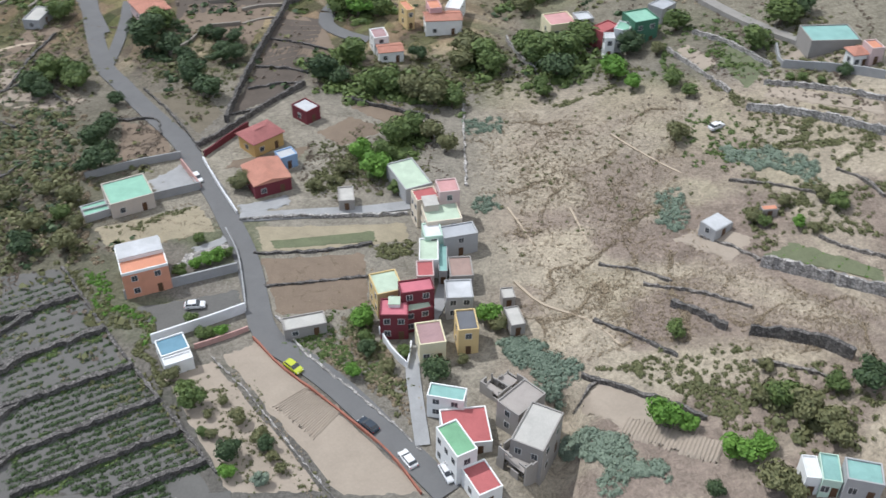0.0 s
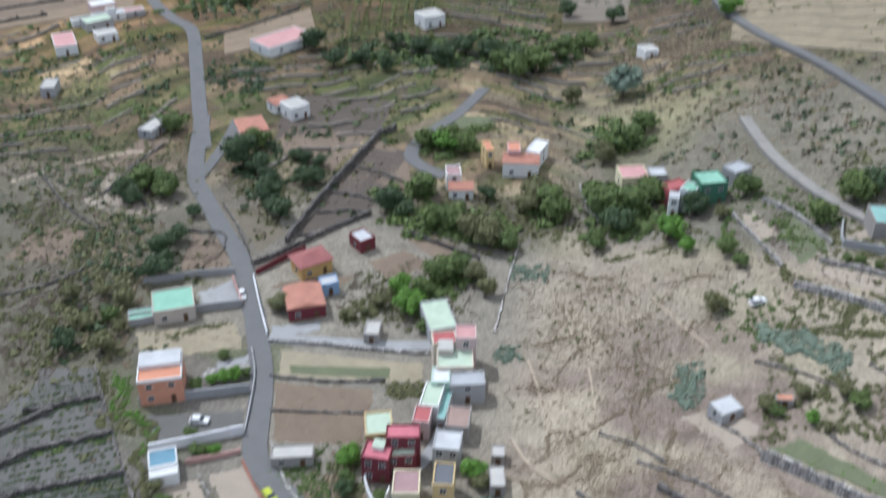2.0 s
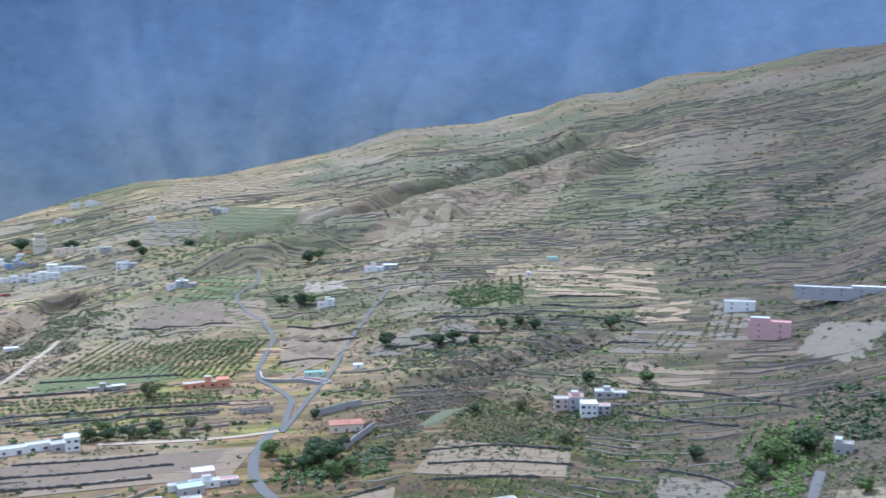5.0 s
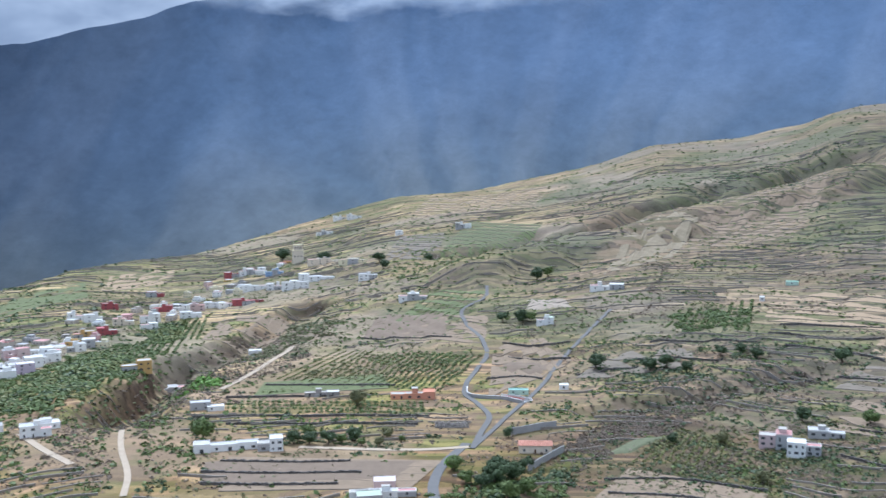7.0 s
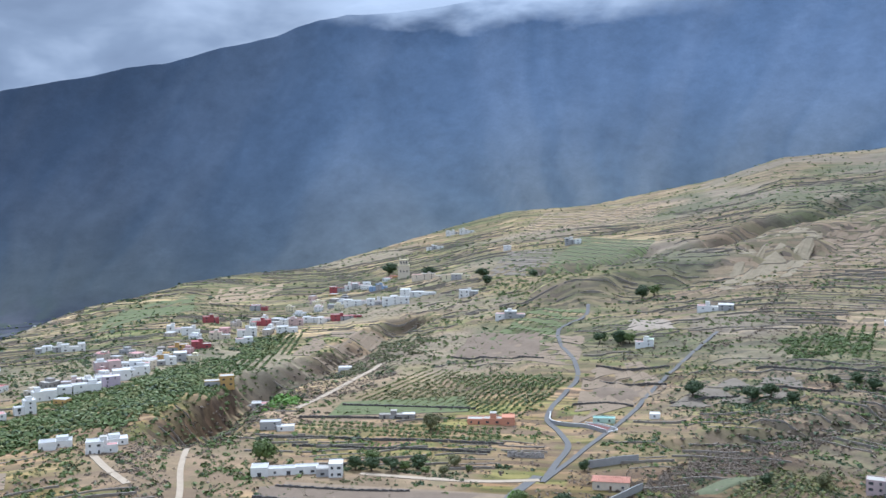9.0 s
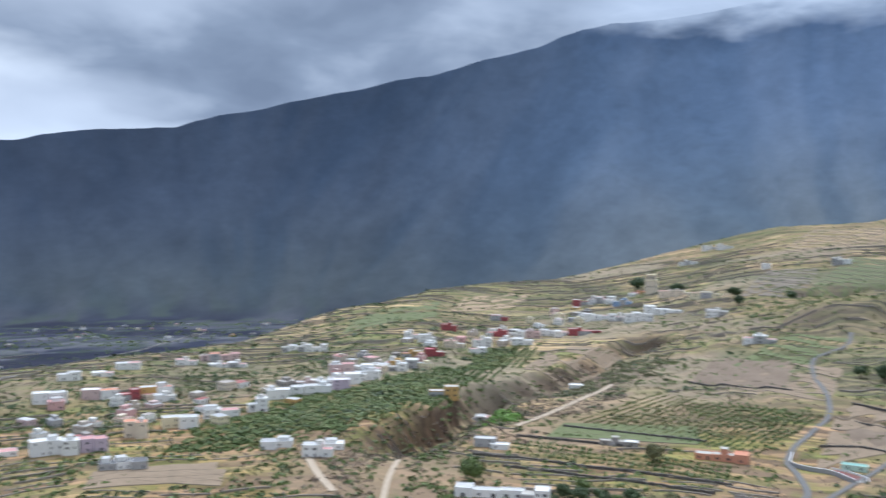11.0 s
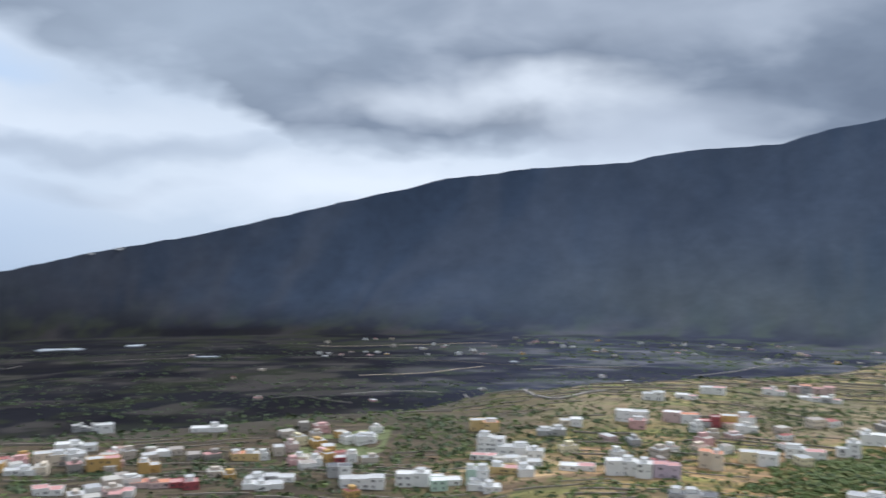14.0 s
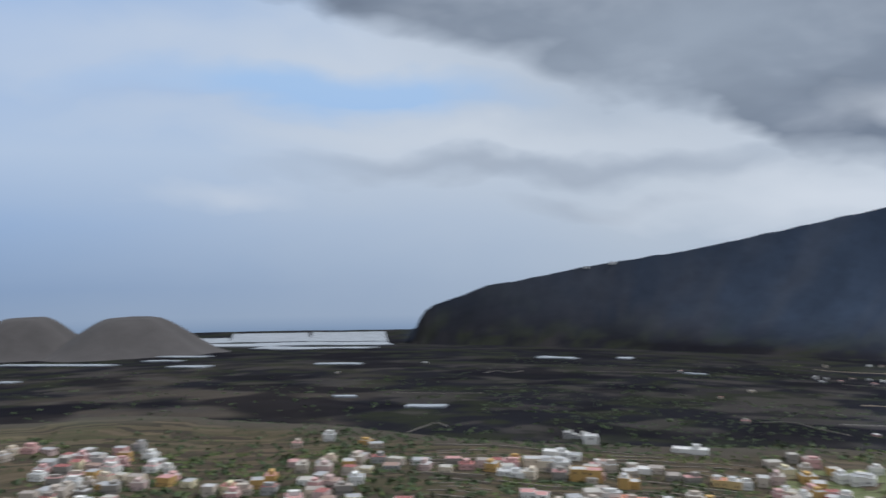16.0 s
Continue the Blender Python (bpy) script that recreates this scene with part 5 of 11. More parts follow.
def upper_town(rng):
    s = rng.rand()
    return -985 + s * 480 + rng.normal(0, 26), 990 - s * 820 + rng.normal(0, 26)


far_houses(520, lower_town, 5, "crowded white and pastel houses of the lower town", low=2.6, high=5.6, gap=8.5, wide=10)
far_houses(80, upper_town, 6, "white and pastel houses along the main street of the town", gap=11.0)


def mountain_hamlets(rng):
    a, r = radians(rng.uniform(34, 104)), rng.uniform(2250, 3050)
    return CX - r * math.sin(a), CY + r * math.cos(a)


def plain_farms(rng):
    a, r = radians(rng.uniform(84, 132)), rng.uniform(950, 2700)
    return CX - r * math.sin(a), CY + r * math.cos(a)


far_houses(130, mountain_hamlets, 7, "scattered pale houses at the foot of the mountain")
far_houses(14, plain_farms, 8, "scattered pale farmhouses on the lava plain", high=4.2)


def cloud_bank():
    """The cloud that hangs on the mountain's highest crest, far off."""
    az, el = np.meshgrid(np.linspace(16, 60, 45), np.linspace(8.6, 14.5, 13))
    az, el = az.ravel(), el.ravel()
    x, y = CX - 4030 * np.sin(np.radians(az)), CY + 4030 * np.cos(np.radians(az))
    k = np.arange(45 * 13).reshape(13, 45)
    me = bpy.data.meshes.new("cloud_bank")
    me.from_pydata(np.column_stack([x, y, CZ + 4030 * np.tan(np.radians(el))]).tolist(), [], np.stack([k[:-1, :-1], k[:-1, 1:], k[1:, 1:], k[1:, :-1]], -1).reshape(-1, 4).tolist())
    for name, values in (("bearing", az), ("rise", el)):
        me.attributes.new(name, "FLOAT", "POINT").data.foreach_set("value", values.astype(np.float32))
    m = bpy.data.materials.new("thin grey cloud")
    m.use_nodes = True
    g = Tree_of_nodes(m.node_tree)
    a, e = (g.add("ShaderNodeAttribute", {"attribute_name": n}).outputs["Fac"] for n in ("bearing", "rise"))
    at = g.add("ShaderNodeCombineXYZ", None, X=g.math("MULTIPLY", a, 0.16), Y=g.math("MULTIPLY", e, 0.45), Z=0.0).outputs[0]
    fray = g.noise(at, 1.6, 6, 0.55, 0.3)
    low = g.math("MULTIPLY_ADD", g.math("SUBTRACT", fray, 0.5), 2.6, e)
    thick = g.ramp(g.math("DIVIDE", g.math("SUBTRACT", low, 9.0), 2.4), (0.05, 0.0), (0.30, 0.35), (0.75, 1.0))
    ends = g.math("MULTIPLY", g.ramp(g.math("DIVIDE", a, 60.0), (0.50, 0.0), (0.68, 1.0), (0.86, 1.0), (0.93, 0.0)), g.ramp(g.math("DIVIDE", e, 15.0), (0.80, 1.0), (0.95, 0.0)))
    glow = g.add("ShaderNodeEmission", None, Color=g.mix(fray, (0.37, 0.43, 0.52), (0.58, 0.63, 0.70)), Strength=1.0)
    both = g.add("ShaderNodeMixShader", None, Fac=g.math("MULTIPLY", thick, ends))
    g.tree.links.new(g.add("ShaderNodeBsdfTransparent").outputs[0], both.inputs[1])
    g.tree.links.new(glow.outputs[0], both.inputs[2])
    g.tree.links.new(both.outputs[0], g.add("ShaderNodeOutputMaterial").inputs[0])
    me.materials.append(m)
    ob = tagged(new("backdrop", me), "thin grey cloud hanging on the mountain crest", "cloud", kind="structure")
    ob.visible_shadow = False
    return ob


cloud_bank()




# roads and lanes
road(((-110.1, 280.5), (-102.1, 258.6), (-93.9, 239.2), (-86.7, 229.5), (-75.6, 215.1), (-64.8, 202.0), (-57.9, 189.9), (-51.4, 178.7), (-46.3, 168.3), (-42.6, 160.6), (-39.3, 151.6), (-36.9, 143.3), (-34.8, 136.9), (-31.4, 132.0), (-25.5, 127.6), (-19.7, 122.3), (-14.1, 116.3), (-8.8, 109.9), (-3.8, 104.2), (1.4, 98.0)), 5.0, ASPHALT, "grey asphalt road winding down through the village")
road(((-93.1, 239.3), (-93.7, 251.8), (-95.2, 266.1), (-97.8, 280.1)), 3.4, ASPHALT, "narrow asphalt side road joining the main road")
road(((-45.0, 171.2), (-38.2, 172.0), (-28.4, 173.2), (-18.4, 174.3), (-7.8, 176.6)), 3.2, CONCRETE, "pale concrete lane between dry fields")
road(((-3.1, 108.0), (-4.7, 119.6), (-5.5, 128.0), (-3.8, 135.5), (-1.0, 142.6), (0.4, 150.2)), 2.6, CONCRETE, "narrow cement lane between village houses")
road(((-36.2, 274.2), (-35.5, 266.4), (-29.7, 260.3), (-22.6, 256.6)), 4.5, ASPHALT, "curving asphalt road beside orange-roofed houses")
road(((-36.4, 275.0), (-32.4, 287.8), (-27.8, 300.1), (-22.9, 322.8)), 4.0, ASPHALT, "asphalt lane climbing between walled plots")
road(((-100.0, 258.3), (-116.1, 290.4), (-132.2, 323.5), (-148.0, 354.2), (-161.4, 365.2), (-179.7, 384.5), (-196.1, 411.0), (-210.1, 446.8)), 5.0, ASPHALT, "asphalt road climbing past terraced plots")
road(((-203.0, 443.4), (-217.9, 469.2), (-234.5, 498.0), (-260.2, 519.6), (-285.8, 538.6), (-310.3, 580.2), (-330.7, 620.9), (-369.5, 661.1), (-418.0, 702.6), (-450.7, 741.5), (-458.6, 783.7), (-482.6, 818.6)), 3.4, ASPHALT, "asphalt road zigzagging up between terraces", lift=0.5)
road(((-201.8, 440.5), (-221.4, 493.7), (-238.4, 545.7), (-267.4, 618.0), (-295.4, 703.7), (-314.5, 772.3)), 2.8, ASPHALT, "straight grey lane climbing the terraces", lift=0.5)
road(((-274.8, 387.7), (-246.2, 404.9), (-222.3, 421.9), (-204.8, 442.0)), 4.0, DIRT, "pale dirt track along a terrace", lift=0.4)
road(((-419.8, 447.6), (-441.5, 487.6), (-469.9, 531.9), (-506.9, 586.9)), 3.9, DIRT, "pale dirt track crossing a dry field", lift=0.5)
road(((-277.7, 286.5), (-305.3, 306.0), (-351.5, 330.9), (-391.5, 358.4), (-414.7, 388.4)), 3.1, DIRT, "pale dirt track bending round a dry slope", lift=0.4)
road(((-416.9, 308.7), (-376.5, 301.0), (-340.8, 296.9)), 4.0, DIRT, "pale dirt lane between small plots", lift=0.4)
road(((55.6, 440.4), (56.1, 399.3), (69.0, 357.1), (83.2, 324.9), (93.3, 296.6), (100.2, 275.6)), 4.0, ASPHALT, "narrow asphalt road curving across the dry slope", lift=0.3)
road(((62.0, 287.2), (68.5, 258.6), (76.5, 236.4), (84.8, 220.1), (91.1, 211.0)), 3.4, surface("grey dirt track", (0.25, 0.235, 0.215), 0.95, 0.6, 0.2, 0.3, 0.3), "grey dirt road along terraced gardens", lift=0.3)

# plots
SOIL = surface("light tilled soil", (0.315, 0.265, 0.212), 0.95, 0.5, 0.14, 0.5, 0.2)
BROWN = surface("brown tilled soil", (0.185, 0.142, 0.105), 0.95, 0.5, 0.2, 0.6, 0.25)
GREY_SOIL = surface("grey field soil", (0.125, 0.12, 0.112), 0.95, 0.5, 0.2, 0.6, 0.25)
STRAW = surface("dry straw grass", (0.29, 0.25, 0.175), 0.95, 0.8, 0.35, 0.7, 0.3)
LAWN = surface("green ground cover", (0.13, 0.142, 0.082), 0.9, 0.9, 0.4, 0.7, 0.3)
OLIVE_SOIL = surface("brown soil with dry weeds", (0.15, 0.128, 0.094), 0.95, 0.6, 0.3, 0.6, 0.3)
DARK_SOIL = surface("dark turned soil", (0.098, 0.08, 0.066), 0.95, 0.5, 0.25, 0.6, 0.25)
field(((-90.7, 151.3), (-79.4, 153.9), (-36.1, 97.5), (-71.0, 96.5)), GREY_SOIL, "grey terraced field with rows of vines", nu=24, nv=24)
field(((-41.7, 129.9), (-36.1, 133.8), (-0.8, 97.5), (-16.4, 97.3)), SOIL, "bare light brown tilled field beside the road", lift=0.09)
field(((-52.1, 125.4), (-43.0, 128.9), (-17.5, 97.5), (-34.7, 97.3)), SOIL, "pale orchard soil with scattered trees", lift=0.05)
field(((-41.6, 168.0), (-8.0, 170.4), (-6.7, 163.6), (-39.2, 159.2)), STRAW, "dry straw-coloured field beside the lane")
field(((-38.1, 163.0), (-14.2, 167.4), (-13.8, 163.5), (-37.0, 160.4)), LAWN, "green strip of low crop in a dry field", lift=0.2)
field(((-38.7, 157.4), (-16.4, 160.2), (-14.3, 142.7), (-32.9, 140.1)), BROWN, "brown fallow field between road and houses")
field(((-76.1, 166.9), (-54.7, 176.1), (-48.7, 166.7), (-71.3, 158.2)), STRAW, "dry grass plot between two houses")
field(((-60.6, 142.0), (-41.0, 147.9), (-39.5, 142.4), (-55.5, 133.4)), GREY_SOIL, "grey stony yard inside low walls")
field(((-55.3, 214.0), (-52.5, 239.6), (-37.7, 236.8), (-40.2, 225.9)), DARK_SOIL, "dark brown stepped plot")
field(((-52.3, 241.2), (-51.5, 256.6), (-30.4, 248.6), (-37.3, 237.5)), BROWN, "brown stepped plot beside a stone wall")
field(((-51.2, 258.0), (-49.4, 277.2), (-36.2, 266.3), (-31.2, 250.3)), BROWN, "brown upper plot beside a stone wall")
field(((-79.8, 259.3), (-81.9, 280.2), (-51.6, 281.1), (-56.3, 251.1)), BROWN, "brown field above the houses")
field(((-77.6, 225.1), (-68.5, 229.6), (-56.4, 215.4), (-60.9, 204.6)), OLIVE_SOIL, "dry olive plot beside the road")
field(((23.4, 115.2), (27.9, 119.9), (43.0, 107.9), (30.0, 107.9)), SOIL, "bare pale garden soil")
field(((60.5, 143.9), (66.0, 146.0), (78.4, 133.5), (77.4, 130.1)), LAWN, "green vegetable rows on a terrace")
field(((72.8, 198.2), (75.2, 202.3), (94.7, 184.9), (93.1, 179.8)), SOIL, "pale bare terrace")
field(((80.7, 211.9), (82.7, 216.7), (93.9, 207.7), (92.3, 202.1)), SOIL, "pale walled garden terrace")
field(((56.7, 228.2), (62.0, 230.6), (67.7, 217.5), (62.4, 214.4)), SOIL, "pale walled plot")
field(((67.1, 217.8), (71.4, 226.1), (77.2, 209.5), (70.2, 202.1)), LAWN, "green garden terrace")
field(((-32.1, 206.6), (-24.3, 214.9), (-13.9, 208.4), (-25.9, 200.3)), BROWN, "brown plot behind the houses")
field(((-24.7, 219.2), (-20.7, 225.2), (-7.1, 216.7), (-14.0, 209.7)), BROWN, "brown terrace below the grove")
field(((-81.7, 210.9), (-71.3, 209.2), (-64.5, 194.6), (-78.0, 192.0)), BROWN, "dry stony plot beside the road")
field(((-120.1, 219.7), (-119.1, 238.0), (-109.7, 235.9), (-112.0, 216.3)), SOIL, "pale walled plot")
field(((-111.3, 216.4), (-103.2, 222.2), (-92.7, 222.1), (-99.8, 215.9)), SOIL, "pale walled plot with trees")
field(((45.8, 153.9), (51.7, 156.8), (60.7, 149.4), (54.4, 143.8)), SOIL, "pale levelled yard beside a shed")
field(((-80.9, 267.1), (-90.5, 304.5), (-49.5, 306.7), (-49.6, 281.3)), DARK_SOIL, "dark ploughed field")
field(((-52.7, 214.6), (-51.2, 274.5), (-35.2, 270.5), (-38.3, 235.2)), DARK_SOIL, "dark stepped field beside a stone wall")
field(((-36.9, 286.7), (-31.5, 299.2), (-12.6, 301.3), (-16.3, 291.7)), LAWN, "green garden behind a wall")
field(((-142.4, 470.5), (-132.1, 482.8), (-128.4, 515.6), (-139.8, 502.5)), LAWN, "bright green irrigated field", lift=0.7, nu=8, nv=8)
field(((-471.7, 631.2), (-521.6, 703.7), (-456.2, 723.9), (-397.8, 654.1)), BROWN, "brown stepped fallow field", lift=0.7, nu=10, nv=60, ridges=8)
field(((-389.1, 752.3), (-417.0, 796.2), (-373.3, 791.3), (-348.6, 766.6)), SOIL, "pale bare levelled ground", lift=0.7, nu=8, nv=8)
field(((-297.5, 589.3), (-306.4, 614.6), (-276.0, 627.3), (-265.4, 597.7)), BROWN, "brown stepped field", lift=0.6, nu=8, nv=8)
field(((-264.3, 316.6), (-295.6, 342.5), (-206.0, 412.0), (-193.8, 381.9)), BROWN, "brown ploughed terraces", lift=0.5, nu=12, nv=12)
field(((-30.0, 116.5), (-24.3, 121.7), (-17.3, 116.1), (-21.8, 108.9)), SOIL, "ploughed strip with fine furrows", lift=0.2, nu=10, nv=132, ridges=22)
field(((29.5, 107.3), (31.5, 110.6), (45.4, 102.2), (43.3, 97.9)), SOIL, "small ploughed garden with ridged furrows", lift=0.24, nu=10, nv=150, ridges=25)
field(((-68.6, 184.7), (-62.4, 192.2), (-56.4, 182.6), (-64.0, 178.1)), CONCRETE, "grey paved yard beside a house", lift=0.15)
field(((-55.9, 153.4), (-54.1, 158.6), (-45.1, 162.9), (-44.4, 160.2)), PALE_STONE, "pale paved garden path", lift=0.15)
field(((-53.3, 160.5), (-46.9, 164.8), (-45.6, 162.9), (-52.3, 158.2)), CONCRETE, "grey garden terrace", lift=0.12)
field(((-124.0, 247.5), (-122.1, 265.4), (-112.6, 261.9), (-114.0, 241.2)), BROWN, "brown plot with scrub")
field(((-46.3, 175.6), (-35.6, 180.1), (-34.4, 176.4), (-45.0, 171.4)), CONCRETE, "paved yard beside the orange-roofed house", lift=0.14)
field(((-52.2, 190.0), (-50.8, 193.6), (-31.5, 201.4), (-36.1, 193.9)), BROWN, "garden soil between two houses")
road(((53.9, 165.4), (53.0, 173.1), (48.8, 179.2), (43.0, 189.1), (38.8, 196.1)), 0.5, DIRT, "narrow pale footpath over the dry slope", name='footpath', lift=0.08)
road(((13.9, 174.3), (16.9, 166.2), (19.8, 156.9)), 0.45, DIRT, "narrow pale footpath over the dry slope", name='footpath', lift=0.08)
road(((27.2, 170.8), (28.6, 164.3), (30.1, 156.2)), 0.45, DIRT, "narrow pale footpath over the dry slope", name='footpath', lift=0.08)
road(((14.3, 149.0), (19.4, 141.4), (28.3, 134.6), (34.8, 122.7)), 0.5, DIRT, "narrow pale footpath over the dry slope", name='footpath', lift=0.08)

# walls
wall_line(((-55.3, 214.0), (-48.9, 217.0), (-40.2, 225.9)), 0.7, 0.5, STONE, "dark stone step between brown plots")
wall_line(((-52.5, 239.6), (-45.0, 239.2), (-37.7, 236.8)), 0.7, 0.5, STONE, "dark stone step between brown plots")
wall_line(((-51.5, 256.6), (-40.5, 253.5), (-30.7, 248.6)), 0.7, 0.5, STONE, "dark stone step between brown plots")
wall_line(((-52.3, 227.1), (-45.3, 230.3), (-37.8, 231.2)), 0.7, 0.5, STONE, "dark stone step between brown plots")
wall_line(((23.4, 115.6), (27.7, 120.0)), 0.6, 0.5, WEATHERED, "low weathered stone edge on the slope", ragged=0.2)
wall_line(((38.6, 142.2), (48.0, 136.9), (55.5, 130.6)), 0.6, 0.5, WEATHERED, "low weathered stone edge on the slope", ragged=0.2)
wall_line(((31.1, 150.4), (38.2, 146.5), (43.7, 141.4)), 0.6, 0.5, WEATHERED, "low weathered stone edge on the slope", ragged=0.2)
wall_line(((52.7, 117.9), (59.8, 114.0), (65.3, 109.4)), 0.6, 0.5, WEATHERED, "low weathered stone edge on the slope", ragged=0.2)
wall_line(((51.0, 152.9), (56.2, 147.5), (59.6, 142.5)), 0.6, 0.5, WEATHERED, "low weathered stone edge on the slope", ragged=0.2)
wall_line(((59.7, 169.2), (68.3, 163.6), (74.3, 158.2)), 0.6, 0.5, WEATHERED, "low weathered stone edge on the slope", ragged=0.2)
wall_line(((70.9, 145.7), (74.5, 141.0), (79.5, 136.8)), 0.6, 0.5, WEATHERED, "low weathered stone edge on the slope", ragged=0.2)
wall_line(((79.4, 165.1), (83.0, 159.6), (84.7, 153.2)), 0.6, 0.5, WEATHERED, "low weathered stone edge on the slope", ragged=0.2)
wall_line(((-117.1, 224.0), (-109.8, 228.8), (-97.7, 218.9)), 0.7, 0.5, STONE, "dark stone wall between small plots")
wall_line(((-115.4, 225.6), (-115.3, 242.8), (-113.1, 258.3)), 0.7, 0.5, STONE, "dark stone wall between small plots")
wall_line(((-114.0, 241.2), (-101.2, 236.2), (-97.0, 233.5)), 0.7, 0.5, STONE, "dark stone wall between small plots")
wall_line(((-83.8, 210.8), (-73.5, 211.5), (-70.0, 204.5)), 0.7, 0.5, STONE, "dark stone wall between small plots")
wall_line(((-85.4, 136.8), (-72.5, 144.6)), 1.25, 1.0, STONE, "dark dry-stone terrace wall across a grey field")
wall_line(((-81.3, 125.2), (-64.8, 135.5)), 1.25, 1.0, STONE, "dark dry-stone terrace wall across a grey field")
wall_line(((-77.5, 114.7), (-57.2, 125.9)), 1.25, 1.0, STONE, "dark dry-stone terrace wall across a grey field")
wall_line(((-73.7, 104.0), (-50.2, 118.0)), 1.25, 1.0, STONE, "dark dry-stone terrace wall across a grey field")
wall_line(((-69.2, 96.7), (-45.1, 110.7)), 1.25, 1.0, STONE, "dark dry-stone terrace wall across a grey field")
wall_line(((-52.9, 97.0), (-39.5, 104.1)), 1.25, 1.0, STONE, "dark dry-stone terrace wall across a grey field")
wall_line(((-78.4, 153.4), (-64.2, 134.7), (-50.6, 118.4), (-36.9, 101.8)), 0.5, 0.6, STONE, "low stone edge of a terraced field")
wall_line(((-43.1, 128.9), (-34.7, 119.6), (-25.6, 107.9), (-16.0, 95.5)), 0.3, 0.26, PALE_STONE, "straight whitewashed kerb between two plots", ragged=0.02, step=4)
wall_line(((-36.1, 133.8), (-29.5, 126.1), (-22.5, 119.9), (-15.9, 113.7), (-8.6, 106.2), (-3.1, 98.1)), 0.7, 0.3, surface('brick red kerb wall', (0.30, 0.12, 0.085), 0.85), "low brick-red wall along the road")
wall_line(((-79.2, 170.9), (-68.1, 176.3), (-55.7, 181.9)), 2.0, 0.3, CONCRETE, "grey cement wall round a yard", cap=CONCRETE, ragged=0.02)
wall_line(((-83.2, 185.4), (-73.0, 190.7), (-62.9, 194.6)), 2.0, 0.3, CONCRETE, "grey cement wall behind a yard", ragged=0.02)
wall_line(((-63.3, 144.4), (-53.2, 148.8), (-42.3, 153.3)), 2.2, 0.3, CONCRETE, "grey cement wall below a garden", cap=CONCRETE, ragged=0.02)
wall_line(((-62.3, 191.8), (-58.7, 186.4), (-55.7, 181.9)), 1.8, 0.3, surface('rose garden wall', (0.45, 0.28, 0.25), 0.85), "rose painted wall beside the road")
wall_line(((-55.0, 132.2), (-47.3, 136.4), (-38.7, 141.3)), 2.4, 0.35, WHITEWASH, "pale blue-white wall along a garden", ragged=0.02)
wall_line(((-46.7, 130.9), (-41.8, 133.4), (-37.4, 136.1)), 1.2, 0.3, surface('rose garden wall', (0.45, 0.28, 0.25), 0.85), "rose wall in front of a garden")
wall_line(((-38.7, 141.3), (-40.8, 149.9), (-43.4, 158.8), (-47.3, 166.7)), 1.0, 0.3, CONCRETE, "grey cement wall along the road")
wall_line(((-57.5, 193.5), (-51.3, 182.0), (-45.8, 172.4)), 1.2, 0.3, WHITEWASH, "whitewashed wall along the road")
wall_line(((-58.9, 197.1), (-64.2, 205.9), (-72.6, 217.9), (-79.9, 226.6)), 0.8, 0.35, STONE, "dark stone wall along the road")
wall_line(((-55.2, 210.5), (-53.8, 236.3), (-51.5, 256.6), (-48.7, 281.2)), 2.2, 0.8, STONE, "thick dark stone wall between fields")
wall_line(((-60.3, 199.1), (-54.4, 206.0), (-46.5, 218.5), (-37.8, 230.6)), 1.5, 0.6, STONE, "dark stone wall behind the houses")
wall_line(((-57.6, 195.2), (-52.6, 203.5), (-49.3, 208.8)), 1.6, 0.3, surface('dark red garden wall', (0.13, 0.028, 0.036), 0.85), "dark red wall beside a house")
wall_line(((-44.8, 170.0), (-33.2, 171.5), (-20.8, 172.1), (-8.1, 173.3)), 0.9, 0.4, PALE_STONE, "pale stone wall under the lane")
wall_line(((-39.9, 158.8), (-26.9, 159.9), (-15.2, 162.7)), 0.6, 0.5, STONE, "low dark stone edge between fields")
wall_line(((-36.0, 148.6), (-25.9, 150.2), (-15.4, 152.1)), 0.5, 0.5, STONE, "low dark stone edge in a field")
wall_line(((-32.5, 140.1), (-25.8, 130.1), (-16.5, 121.0), (-8.0, 112.4), (-3.4, 106.8)), 0.5, 0.4, PALE_STONE, "low pale stone wall along the road")
wall_line(((-12.1, 135.6), (-9.9, 130.7), (-7.4, 127.3), (-6.3, 126.3), (-5.9, 131.7)), 1.8, 0.3, WHITEWASH, "curved whitewashed garden wall")
wall_line(((59.4, 141.2), (65.5, 136.2), (71.6, 131.1), (76.4, 127.0)), 2.6, 0.6, PALE_STONE, "tall pale stone retaining wall")
wall_line(((53.6, 124.3), (59.0, 121.6), (64.3, 118.0), (67.5, 114.4)), 2.4, 0.8, STONE, "dark dry-stone retaining wall on the slope")
wall_line(((28.3, 134.9), (33.9, 130.1), (38.2, 125.8), (41.4, 122.1)), 0.6, 0.6, STONE, "low stone edge on the dry slope")
wall_line(((42.2, 135.2), (46.1, 132.0), (50.3, 126.3)), 1.5, 0.8, STONE, "ragged dark rock edge on the slope")
wall_line(((68.4, 193.9), (80.3, 184.6), (90.9, 172.9)), 2.0, 0.6, PALE_STONE, "pale stone terrace wall")
wall_line(((74.1, 202.8), (85.3, 194.5), (94.8, 185.3)), 1.4, 0.5, PALE_STONE, "pale stone terrace wall")
wall_line(((79.7, 208.2), (91.4, 199.3), (97.4, 193.6)), 2.2, 0.4, CONCRETE, "grey cement terrace wall")
wall_line(((80.5, 218.0), (79.3, 209.8), (79.7, 208.2)), 1.5, 0.4, CONCRETE, "grey cement garden wall")
